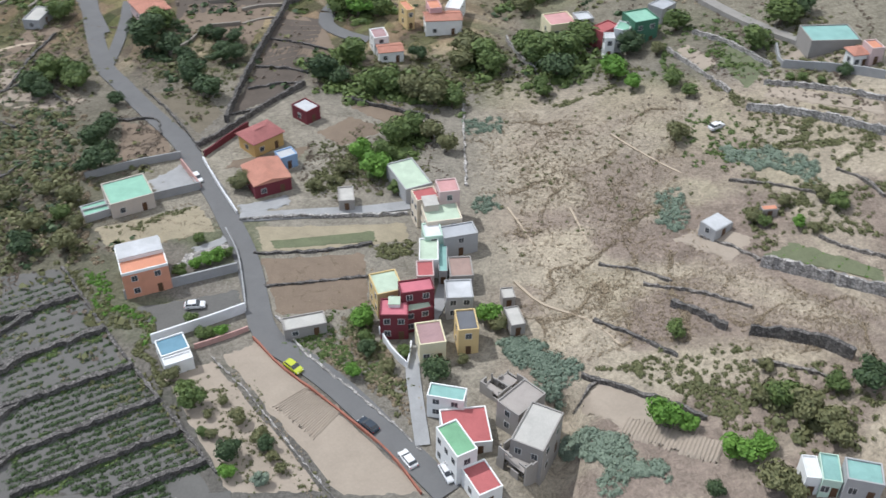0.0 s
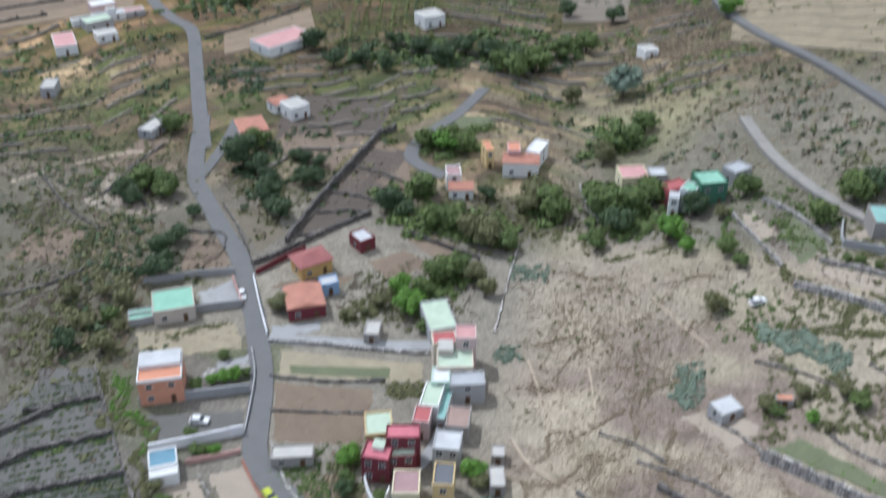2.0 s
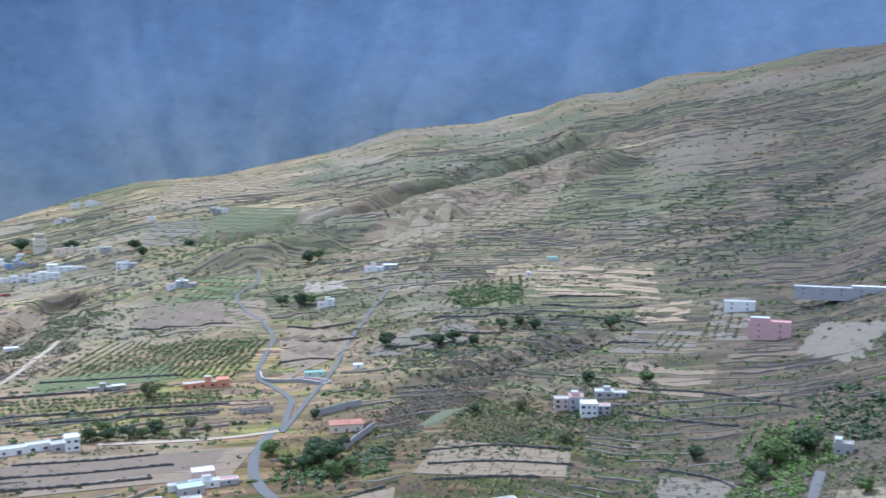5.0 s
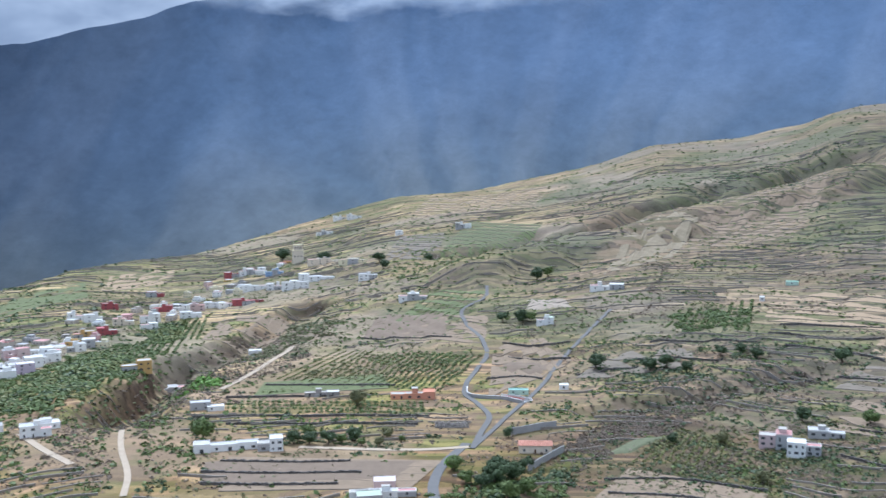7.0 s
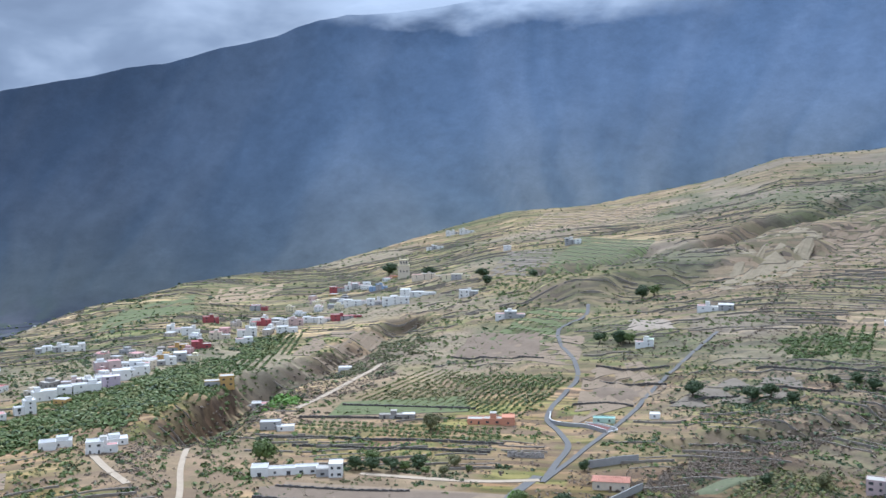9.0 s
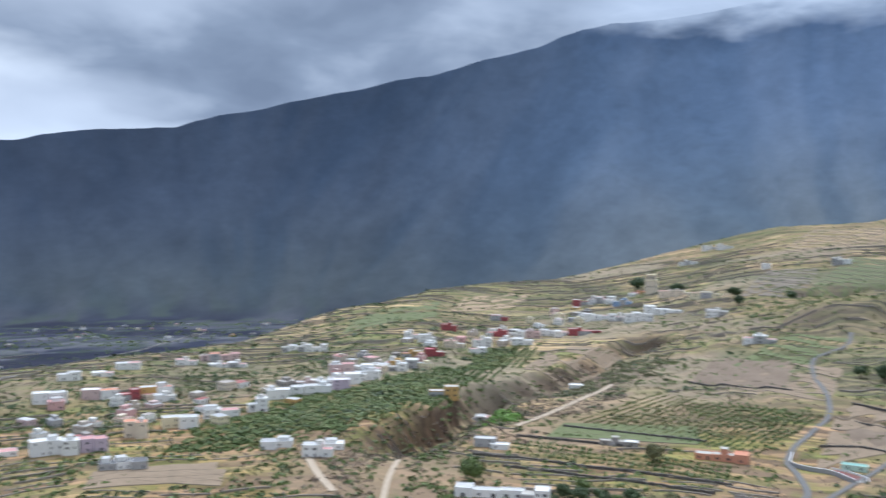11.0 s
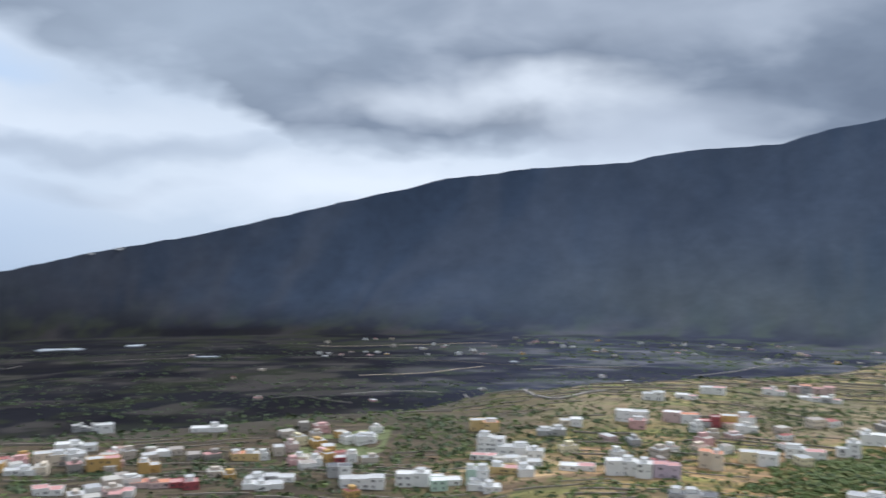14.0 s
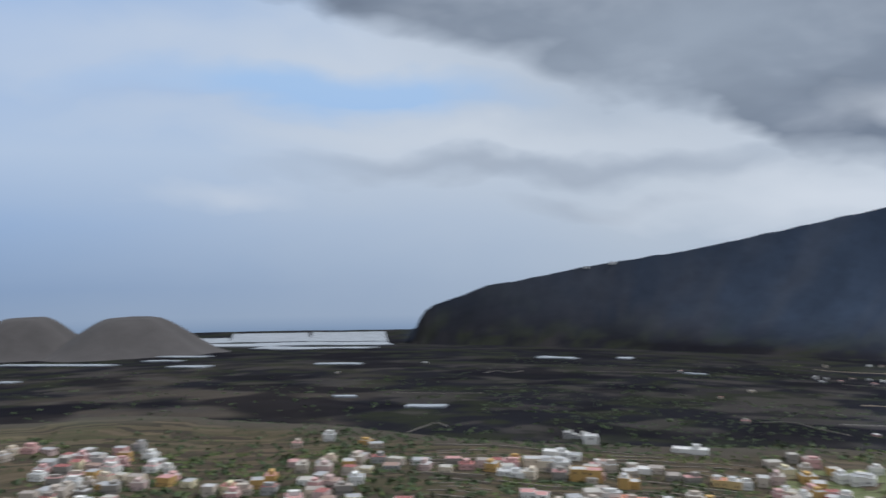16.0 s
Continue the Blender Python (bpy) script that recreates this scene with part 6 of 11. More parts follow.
wall_line(((57.0, 229.6), (62.4, 214.4), (66.6, 202.6)), 1.2, 0.5, PALE_STONE, "pale stone garden wall")
wall_line(((64.3, 235.3), (71.1, 224.7), (77.5, 209.3)), 1.2, 0.5, PALE_STONE, "pale stone garden wall")
wall_line(((24.9, 121.1), (31.2, 116.8), (37.9, 112.0), (43.3, 107.0)), 1.0, 0.6, STONE, "dark stone terrace wall on the slope")
wall_line(((16.8, 255.6), (20.2, 242.5), (24.2, 233.0)), 1.4, 0.5, PALE_STONE, "pale stone wall below the grove")
wall_line(((-24.9, 222.1), (-14.4, 218.0), (-4.1, 213.8)), 1.2, 0.6, STONE, "dark stone terrace wall below the grove")
wall_line(((4.5, 222.0), (4.6, 200.3), (4.9, 183.7)), 0.5, 0.4, PALE_STONE, "low pale boundary wall on the slope")
wall_line(((-139.2, 346.5), (-127.0, 363.1), (-114.6, 388.9)), 1.2, 0.6, STONE, "dark dry-stone terrace wall")
wall_line(((-53.5, 239.8), (-49.5, 274.9), (-44.9, 284.7)), 2.0, 0.8, STONE, "thick dark stone wall between fields")
wall_line(((-110.8, 422.5), (-82.5, 437.7), (-48.8, 445.7)), 1.2, 0.8, STONE, "dark dry-stone terrace wall")
wall_line(((-121.9, 437.8), (-93.9, 457.6), (-55.9, 465.6)), 1.2, 0.8, STONE, "dark dry-stone terrace wall")
wall_line(((-99.2, 404.6), (-76.9, 418.0), (-57.5, 424.9)), 1.2, 0.8, STONE, "dark dry-stone terrace wall")
wall_line(((-47.2, 562.3), (0.7, 562.7), (38.2, 537.9)), 1.2, 0.8, STONE, "dark dry-stone terrace wall")
wall_line(((-12.4, 451.9), (11.7, 446.0), (25.2, 431.5)), 1.2, 0.8, STONE, "dark dry-stone terrace wall")
wall_line(((-43.7, 523.6), (-18.6, 517.8), (13.8, 516.0)), 1.2, 0.8, STONE, "dark dry-stone terrace wall")
wall_line(((-279.6, 329.2), (-250.5, 348.5), (-217.5, 376.0)), 1.4, 0.9, STONE, "dark dry-stone terrace wall", step=4)
wall_line(((-264.6, 318.4), (-237.3, 337.4), (-213.7, 357.6)), 1.4, 0.9, STONE, "dark dry-stone terrace wall", step=4)
wall_line(((-286.3, 345.9), (-255.8, 367.2), (-234.9, 385.7)), 1.4, 0.9, STONE, "dark dry-stone terrace wall", step=4)
wall_line(((-471.7, 631.2), (-429.5, 641.4), (-392.3, 654.7)), 1.4, 0.9, STONE, "dark dry-stone terrace wall", step=4)
wall_line(((-405.8, 473.4), (-366.0, 503.6), (-335.4, 526.4)), 1.4, 0.9, STONE, "dark dry-stone terrace wall", step=4)
wall_line(((-397.5, 434.2), (-370.9, 458.5), (-346.0, 479.5)), 1.4, 0.9, STONE, "dark dry-stone terrace wall", step=4)
wall_line(((-372.2, 390.4), (-328.2, 430.6), (-262.6, 477.3)), 1.4, 0.9, STONE, "dark dry-stone terrace wall", step=4)
wall_line(((-343.7, 393.1), (-304.4, 426.7), (-256.1, 459.9)), 1.4, 0.9, STONE, "dark dry-stone terrace wall", step=4)
wall_line(((-223.6, 646.4), (-194.1, 655.0), (-165.0, 661.9)), 1.4, 0.9, STONE, "dark dry-stone terrace wall", step=4)
wall_line(((-234.6, 691.0), (-196.3, 703.0), (-161.0, 708.2)), 1.4, 0.9, STONE, "dark dry-stone terrace wall", step=4)
wall_line(((-163.3, 755.0), (-130.9, 755.3), (-93.1, 764.4)), 1.4, 0.9, STONE, "dark dry-stone terrace wall", step=4)
wall_line(((-162.4, 731.6), (-120.0, 723.7), (-84.6, 734.7)), 1.4, 0.9, STONE, "dark dry-stone terrace wall", step=4)
wall_line(((-137.8, 699.3), (-103.8, 697.6), (-70.6, 686.1)), 1.4, 0.9, STONE, "dark dry-stone terrace wall", step=4)
wall_line(((-115.4, 650.1), (-86.4, 645.4), (-60.0, 649.5)), 1.4, 0.9, STONE, "dark dry-stone terrace wall", step=4)
wall_line(((-336.5, 648.4), (-305.6, 656.5), (-294.4, 677.9)), 1.4, 0.9, STONE, "dark dry-stone terrace wall", step=4)
wall_line(((-311.9, 622.2), (-285.6, 627.1), (-267.1, 635.5)), 1.4, 0.9, STONE, "dark dry-stone terrace wall", step=4)
wall_line(((-290.7, 567.7), (-276.4, 586.7), (-260.0, 589.8)), 1.4, 0.9, STONE, "dark dry-stone terrace wall", step=4)
wall_line(((-241.5, 602.6), (-225.8, 619.8), (-211.8, 632.9)), 1.4, 0.9, STONE, "dark dry-stone terrace wall", step=4)
wall_line(((-288.7, 544.9), (-275.3, 531.5), (-255.1, 534.8), (-232.5, 527.9)), 2.2, 0.5, CONCRETE, "grey cement wall with a whitewashed top at the road fork", cap=WHITEWASH, ragged=0.02)
wall_line(((-232.0, 529.2), (-233.4, 538.9), (-258.9, 542.1)), 0.8, 0.4, WHITEWASH, "low whitewashed wall round a yard at the road fork", ragged=0.02)
field(((-253.0, 536.6), (-258.0, 541.0), (-235.0, 537.6), (-234.0, 530.4)), surface("dark red yard paving", (0.17, 0.075, 0.07), 0.9, 1.2, 0.3, 0.2, 0.3), "dark red paved yard at the road fork", lift=0.7, nu=8, nv=8)
wall_line(((-201.2, 474.2), (-192.8, 486.1), (-185.2, 494.0)), 4, 0.6, CONCRETE, "tall grey cement wall", step=4)
wall_line(((-156.9, 427.2), (-159.7, 448.0), (-161.2, 464.5)), 3.5, 0.6, CONCRETE, "tall grey cement wall below a house", step=4)
wall_line(((-244.3, 461.0), (-229.2, 472.5)), 3, 0.6, PALE_STONE, "pale retaining wall at the road bend", step=4)

# houses of the village
flat_house(-60.5, 150.2, 9.0, 9.0, 6.2, 23.8, "orange", "orange", "two-storey orange house with white rooftop terrace", fronts=2, sides=2, attic=(0.03, 0.97, 0.45, 0.97, 0.9, 'white', 'light grey'))
flat_house(-70.6, 176.5, 9.5, 8.8, 3.6, 28.9, "beige", "green", "low beige house with a mint green flat roof", fronts=2, sides=1)
flat_house(-76.9, 172.0, 5.5, 4.1, 1.6, 30.3, "grey", "green", "low terrace with a mint green floor", fronts=0, sides=0, category='terrace')
tiled_house(-40.9, 184.4, 8.7, 9.3, 3.4, 27.1, "darkred", "tile", "dark red house under an orange clay roof", rise=1.0, hip=False, over=0.2)
tiled_house(-44.6, 200.2, 8.4, 6.5, 3.8, 44.4, "ochre", "tile red", "ochre house under a hipped red clay roof", rise=1.3)
flat_house(-35.3, 213.6, 4.5, 5.6, 3.4, 48.0, "darkred", "light grey", "dark red house with a pale grey flat roof", fronts=1)
flat_house(-37.4, 192.2, 4.2, 3.5, 3.2, 32.2, "blue", "light grey", "small pale blue shed beside a garden", fronts=1, sides=0, category='shed')
flat_house(-8.2, 183.4, 6.4, 11.2, 3.8, 25.7, "grey", "pale green", "grey house with a worn pale green roof", fronts=1)
flat_house(-22.0, 176.9, 3.5, 5.4, 2.6, 8.3, "concrete", "pale concrete", "small grey cement outbuilding", fronts=1, sides=0, category='shed')
flat_house(0.6, 171.3, 4.4, 4.7, 9, 12.1, "rose", "rose", "tall rose house with a pink roof terrace", fronts=1, sides=1)
flat_house(-4.2, 171.2, 5.1, 4.2, 7, 20.1, "cream", "red", "cream house with a red tiled terrace", fronts=1, sides=2)
flat_house(-0.8, 166.6, 7.6, 7.8, 6, 13.1, "cream", "pale green", "cream house with a pale green roof terrace", fronts=2, sides=2, attic=(0.05, 0.45, 0.5, 0.95, 1.6, 'beige', 'pale concrete'))
flat_house(-2.5, 160.5, 3.8, 4.7, 5.4, 9.9, "mint", "white", "narrow mint house with a white roof", fronts=1)
flat_house(3.0, 160.7, 7.3, 4.1, 5, 16.3, "grey", "grey", "grey house with a cement roof terrace", fronts=1)
flat_house(-3.1, 155.1, 3.9, 7.0, 4.6, 1.3, "white", "pale green", "long white house with a pale green roof", fronts=1, sides=2)
flat_house(-0.2, 154.3, 1.7, 9.8, 3.4, 1.3, "grey", "teal", "narrow grey building with a dull green roof", fronts=1, sides=0)
flat_house(-3.7, 149.0, 3.4, 4.7, 4.6, 4.2, "rose", "red", "rose house with a faded red roof", fronts=1)
flat_house(3.4, 150.1, 4.6, 6.1, 4, 5.5, "concrete", "brown", "old house with a brown earth roof", fronts=1)
flat_house(-11.1, 143.4, 5.3, 6.3, 6, 19.2, "yellow", "pale green", "yellow house with a pale green roof terrace", fronts=1, sides=2)
flat_house(-5.2, 140.0, 6.4, 3.6, 8, 12.8, "darkred", "pinkred", "dark red house with white window frames", fronts=2, sides=1)
flat_house(-5.4, 138.3, 5.7, 4.5, 5.2, 17.4, "darkred", "pale green", "dark red lower wing with a pale green roof", fronts=2, sides=1)
flat_house(-9.2, 136.2, 5.3, 4.7, 6, 1.2, "darkred", "pinkred", "dark red front wing above a white base", fronts=2, sides=1, attic=(0.3, 0.7, 0.5, 0.95, 0.8, 'white', 'pale green'))
flat_house(3.0, 142.0, 5.2, 5.3, 5.2, 4.8, "grey", "light grey", "grey house with a pale roof", fronts=2, sides=1)
flat_house(4.4, 132.4, 3.8, 5.6, 6, 8.0, "yellow", "dark grey", "yellow house with a dark grey roof", fronts=1, sides=1)
flat_house(-2.3, 130.7, 4.9, 5.9, 4.6, 11.4, "paleyellow", "mauve", "pale yellow house with a mauve roof", fronts=2, sides=1)
flat_house(0.9, 115.5, 6.5, 3.1, 5, -11.5, "white", "teal", "white house with a green-grey roof terrace", fronts=2, sides=1)
flat_house(4.1, 109.8, 8.0, 7.9, 2.8, 7.9, "white", "red", "low white building with a red roof terrace", fronts=2, sides=1)
flat_house(2.5, 103.6, 3.8, 7.0, 7, 29.3, "white", "strong green", "tall white house with a green roof", fronts=1, sides=3)
flat_house(6.6, 98.4, 4.3, 6.0, 3.4, 28.0, "white", "red", "low white house with a faded red roof", fronts=1, sides=1)
flat_house(13.5, 113.0, 7.1, 4.8, 5.5, 46.5, "concrete", "concrete", "unfinished concrete house with a bare roof slab", fronts=1, sides=1)
flat_house(15.7, 106.1, 9.1, 5.7, 7, 64.5, "concrete", "pale concrete", "tall unfinished concrete house with a stained roof", fronts=2, sides=2)
ruin(13.0, 102.9, 4.6, 6.4, 4.5, 44.4, "ruined concrete house with broken walls and open bays")
ruin(9.5, 119.6, 3.2, 4.6, 2.6, 46.7, "low ruined cement building without a roof")
ruin(12.4, 120.6, 4.4, 3.4, 2.4, -40, "roofless old stone shed with broken walls")
flat_house(13.6, 136.2, 2.8, 5.1, 2.6, 14.0, "concrete", "pale concrete", "small cement shed on the slope", fronts=1, sides=0, category='shed')
flat_house(12.6, 143.1, 2.5, 3.0, 2.4, 8.9, "concrete", "pale concrete", "small stone shed on the slope", fronts=1, sides=0, category='shed')
flat_house(54.5, 92.0, 2.2, 4.1, 3.8, -4.3, "white", "white", "small white house beside a lane", fronts=1, sides=1)
flat_house(57.1, 91.6, 2.7, 5.0, 3.4, -9.8, "mint", "teal", "mint house with a green roof terrace", fronts=2, sides=0)
flat_house(61.0, 89.7, 5.1, 4.0, 3.8, -12.5, "grey", "teal", "grey house with a teal roof", fronts=2, sides=0)
flat_house(53.7, 153.6, 5.0, 4.0, 2.6, 37.1, "grey", "light grey", "small metal-roofed shed on a bare yard", fronts=1, sides=1, rim=0, category='shed')
flat_house(63.8, 155.0, 3.2, 1.5, 2.2, 7.9, "concrete", "orange", "small hut with an orange roof", fronts=1, sides=0, rim=0, category='shed')
flat_house(-50.0, 128.8, 5.3, 4.6, 3, 29.1, "white", "blue", "white garage with a blue-grey roof", fronts=1, sides=1)
flat_house(-48.3, 125.6, 5.2, 2.1, 2.7, 27.2, "white", "white", "open white awning in front of a garage", fronts=0, sides=0, category='awning')
flat_house(-26.5, 136.1, 8.1, 3.6, 2.4, 16.7, "concrete", "pale concrete", "old stone-walled outbuilding with a cement roof", fronts=2, sides=0, category='shed')
flat_house(91.0, 213.7, 12.0, 8.1, 3, 4.5, "concrete", "teal", "covered concrete water tank with green netting", fronts=0, sides=0, category='tank')
tiled_house(93.7, 202.4, 3.7, 3.5, 3.4, 14.2, "white", "tile", "small white house under an orange clay roof", rise=0.9)
flat_house(96.9, 202.4, 3.1, 4.1, 4, 11.9, "rose", "orange", "rose house with an orange roof", fronts=1, sides=1)
flat_house(-19.1, 251.4, 4.2, 5.8, 5, 17.0, "white", "mauve", "white house with a faded red roof", fronts=1)
tiled_house(-15.8, 246.2, 6.9, 5.0, 3.2, 13.1, "white", "tile", "white house under an orange clay roof", rise=0.8, hip=False, over=0.2)
tiled_house(-1.3, 263.9, 10.6, 6.1, 4.6, 7.6, "white", "tile", "white house under an orange clay roof", rise=1.0, hip=False, over=0.2)
flat_house(-3.9, 266.4, 3.6, 5.5, 7, 13.4, "pink", "orange", "tall pink house with an orange roof", fronts=1)
flat_house(-12.0, 267.6, 2.4, 6.4, 6, 25.2, "yellow", "orange", "yellow house behind a garden", fronts=1)
flat_house(2.4, 271.8, 4.3, 8.6, 5, -12.4, "white", "white", "white house with a white roof", fronts=1)
flat_house(31.4, 254.7, 7.7, 7.2, 4, 17.6, "paleyellow", "rose", "pale yellow house with a rose roof", fronts=2)
flat_house(38.0, 253.7, 4.6, 4.7, 3.6, 16.0, "grey", "light grey", "grey house with a metal roof", fronts=1)
flat_house(42.6, 243.0, 6.9, 4.2, 4.2, 40.6, "red", "red", "red house above a grove", fronts=1)
flat_house(42.6, 234.6, 2.5, 3.3, 5.6, 1.0, "white", "light grey", "narrow white house with a blue front", fronts=1)
flat_house(46.5, 237.2, 5.0, 3.8, 6, 67.0, "white", "green", "white house with a green roof", fronts=1)
flat_house(51.1, 239.9, 7.2, 6.7, 6.5, 22.5, "darkgreen", "green", "dark green house with a pale green roof", fronts=2)
flat_house(58.3, 248.6, 6.3, 4.7, 4, 45.6, "grey", "grey", "grey house behind the gardens", fronts=1)
flat_house(-186.9, 325.6, 7.9, 15.4, 3.6, 36.8, "white", "rose", "white house with a rose roof", fronts=1)
flat_house(-187.0, 350.0, 11.0, 8.0, 3.4, 50.1, "grey", "pale green", "low grey house with a pale green roof", fronts=2)
flat_house(-176.5, 338.0, 8.0, 7.0, 3.0, 44, "white", "pale concrete", "small white house with a cement roof", fronts=2)
flat_house(-80.5, 288.0, 7.0, 7.5, 4.2, 50, "white", "pale concrete", "white house with a cement roof terrace", fronts=2)
tiled_house(-87.5, 291.5, 6.0, 6.0, 3.2, 50, "white", "tile", "low white house under an orange clay roof", rise=0.8, hip=False, over=0.2)
tiled_house(-88.3, 269.7, 8.2, 10.7, 4, 34.3, "rose", "tile", "rose house under an orange clay roof", rise=0.9)
flat_house(-106.4, 346.2, 21.5, 12.6, 3.6, 57.7, "white", "rose", "long white house with a rose roof", fronts=2)
flat_house(-56.5, 381.7, 9.5, 8.5, 4.6, 43.9, "white", "pale concrete", "white house among dark trees", fronts=2)
flat_house(-120.2, 265.1, 9.0, 5.0, 2.8, 83.1, "grey", "pale concrete", "low grey house beside the road", fronts=1)
flat_house(-169.7, 286.9, 4.9, 8.5, 3.4, 19.7, "grey", "pale concrete", "small pale cement building", fronts=1, sides=0)
flat_house(31.4, 353.7, 5.5, 6.0, 3, 32.7, "white", "pale concrete", "small white house on the slope", fronts=1, sides=0)

# houses of the middle distance
flat_house(-302.1, 361.7, 33.0, 9, 4.3, 53, "white", "light grey", "long white farmhouse with flat roofs", fronts=5, sides=1, small=True)
flat_house(-283.8, 375.7, 13.0, 9, 6.9, 51, "white", "white", "white two-storey end of a farmhouse", fronts=3, sides=1, small=True)
flat_house(-406.7, 312.7, 16.3, 9, 6.6, 63, "white", "light grey", "white flat-roofed house on a dry slope", fronts=3, sides=1, small=True)
flat_house(-302.1, 506.9, 28.0, 10, 4.5, 42, "orange", "orange", "long brick-orange farm building", fronts=5, sides=1, small=True)
flat_house(-75.5, 524.0, 15.5, 10, 8.0, 21, "rose", "rose", "large house with rose parapet", fronts=4, sides=1, small=True)
flat_house(-59.5, 518.9, 15.5, 9, 6.2, 20, "white", "white", "white house with wide windows", fronts=5, sides=1, small=True)
flat_house(-59.1, 548.7, 17.3, 7, 3.4, 19, "grey", "light grey", "grey shed with a pale roof", fronts=4, sides=1, small=True)
flat_house(-355.0, 833.1, 30.4, 12, 5.0, 31, "white", "white", "white farmhouse on a terrace", fronts=4, sides=1, small=True)
flat_house(-780.8, 1150.1, 22.8, 12, 10.7, 39, "white", "white", "white house near the ridge", fronts=2, sides=1, small=True)
flat_house(-527.9, 758.8, 27.5, 10, 7.1, 42, "white", "white", "white house on a terrace", fronts=3, sides=1, small=True)
flat_house(-194.3, 367.6, 10.0, 8, 3.9, 44, "rose", "white", "rose house with a pale roof", fronts=2, sides=1, small=True)
flat_house(-186.5, 358.2, 29.5, 5, 2.7, 44, "white", "light grey", "long shed with a pale roof", fronts=5, sides=1, small=True)
flat_house(-353.4, 476.5, 22.1, 7, 2.7, 47, "concrete", "white", "open barn with a white roof", fronts=4, sides=1, small=True)
flat_house(-377.0, 411.0, 10.0, 6, 2.7, 54, "white", "white", "small white shed beside a field", fronts=2, sides=1, small=True)
flat_house(-386.0, 406.4, 12.2, 7, 4.7, 54, "grey", "light grey", "grey cluster of sheds", fronts=2, sides=1, small=True)
flat_house(-342.4, 714.4, 13.9, 8, 5.0, 34, "white", "pale green", "white house among green terraces", fronts=2, sides=1, small=True)
flat_house(-206.3, 827.9, 3.9, 6, 3.2, 22, "white", "white", "small white hut on a terrace", fronts=1, sides=1, small=True)
flat_house(-541.3, 1057.5, 9.0, 10, 4.2, 33, "white", "white", "small white house on the ridge", fronts=1, sides=1, small=True)
flat_house(-871.4, 1111.6, 10.8, 9, 6.1, 43, "white", "white", "small white house on the terraces", fronts=1, sides=1, small=True)
flat_house(-1273.9, 1376.7, 24.3, 9, 10.6, 46, "white", "white", "small white house near the ridge", fronts=1, sides=1, small=True)
flat_house(-1225.9, 1369.3, 28.1, 9, 11.5, 45, "white", "light grey", "pale house near the ridge", fronts=1, sides=1, small=True)
flat_house(-1129.4, 1202.9, 29.2, 9, 6.3, 47, "white", "white", "white house above the town", fronts=2, sides=1, small=True)
flat_house(-202.1, 881.9, 10.2, 8, 2.8, 20, "mint", "green", "small mint green shed on a far terrace", fronts=1, sides=1, small=True)
flat_house(-233.7, 575.6, 5.9, 6, 2.7, 33, "white", "white", "small white roadside hut", fronts=1, sides=1, small=True)
flat_house(-249.1, 547.2, 12.6, 6, 2.7, 36, "mint", "teal", "teal shed beside the road", fronts=2, sides=1, small=True)
flat_house(-571.8, 598.5, 11.2, 8, 2.7, 51, "white", "white", "white shed on a dry slope", fronts=1, sides=1, small=True)
flat_house(-525.1, 481.5, 22.3, 9, 3.9, 56, "white", "light grey", "white houses below the town", fronts=3, sides=1, small=True)
tiled_house(-173.8, 457.3, 16.7, 9, 4.0, 35, "cream", "tile", "cream house under an orange clay roof", rise=1.0, fronts=3)

# the town
flat_house(-3664, -1780, 22, 9, 12, 126, "white", "light grey", "white station building on the mountain crest", fronts=3, small=True)
flat_house(-3714, -1680, 34, 9, 12, 125, "white", "light grey", "white station building on the mountain crest", fronts=3, small=True)
bell_tower(-933.0, 968.6, 49)
flat_house(-850.4, 939.9, 41.4, 14, 10.1, 46, "cream", "pale concrete", "cream church hall with a flat roof", fronts=4, sides=1, small=True, group='houses of the town')
flat_house(-778.2, 924.1, 35.9, 10, 7.8, 38, "paleyellow", "light grey", "long pale yellow building beside the church", fronts=4, sides=1, small=True, group='houses of the town')
flat_house(-767.8, 852.4, 42.4, 16, 13.5, 44, "white", "white", "large white town building", fronts=4, sides=1, small=True, group='houses of the town')
flat_house(-671.3, 842.3, 21.2, 10, 8.0, 45, "white", "light grey", "white flat-roofed town house", fronts=3, sides=1, small=True, group='houses of the town')
flat_house(-813.1, 793.1, 27.3, 10, 8.6, 44, "white", "white", "white flat-roofed town house", fronts=3, sides=1, small=True, group='houses of the town')
flat_house(-782.9, 799.9, 20.2, 10, 8.4, 48, "white", "light grey", "white flat-roofed town house", fronts=2, sides=1, small=True, group='houses of the town')
flat_house(-754.7, 806.6, 30.5, 12, 13.3, 56, "white", "white", "white flat-roofed town house", fronts=4, sides=1, small=True, group='houses of the town')
flat_house(-939.3, 902.4, 19.5, 10, 11.6, 47, "white", "white", "white flat-roofed town house", fronts=2, sides=1, small=True, group='houses of the town')
flat_house(-878.2, 879.3, 23.8, 10, 12.5, 51, "blue", "light grey", "pale blue town house with a flat roof", fronts=2, sides=1, small=True, group='houses of the town')
flat_house(-956.7, 871.6, 20.2, 10, 8.4, 59, "red", "white", "red town house with a pale roof", fronts=2, sides=1, small=True, group='houses of the town')
flat_house(-946.1, 887.1, 18.6, 10, 10.8, 54, "white", "white", "white flat-roofed town house", fronts=2, sides=1, small=True, group='houses of the town')
flat_house(-738.4, 724.1, 33.8, 10, 7.0, 55, "red", "mauve", "long red town house beside a lane", fronts=4, sides=1, small=True, group='houses of the town')
flat_house(-769.4, 699.2, 16.4, 10, 6.4, 47, "white", "light grey", "white flat-roofed town house", fronts=2, sides=1, small=True, group='houses of the town')
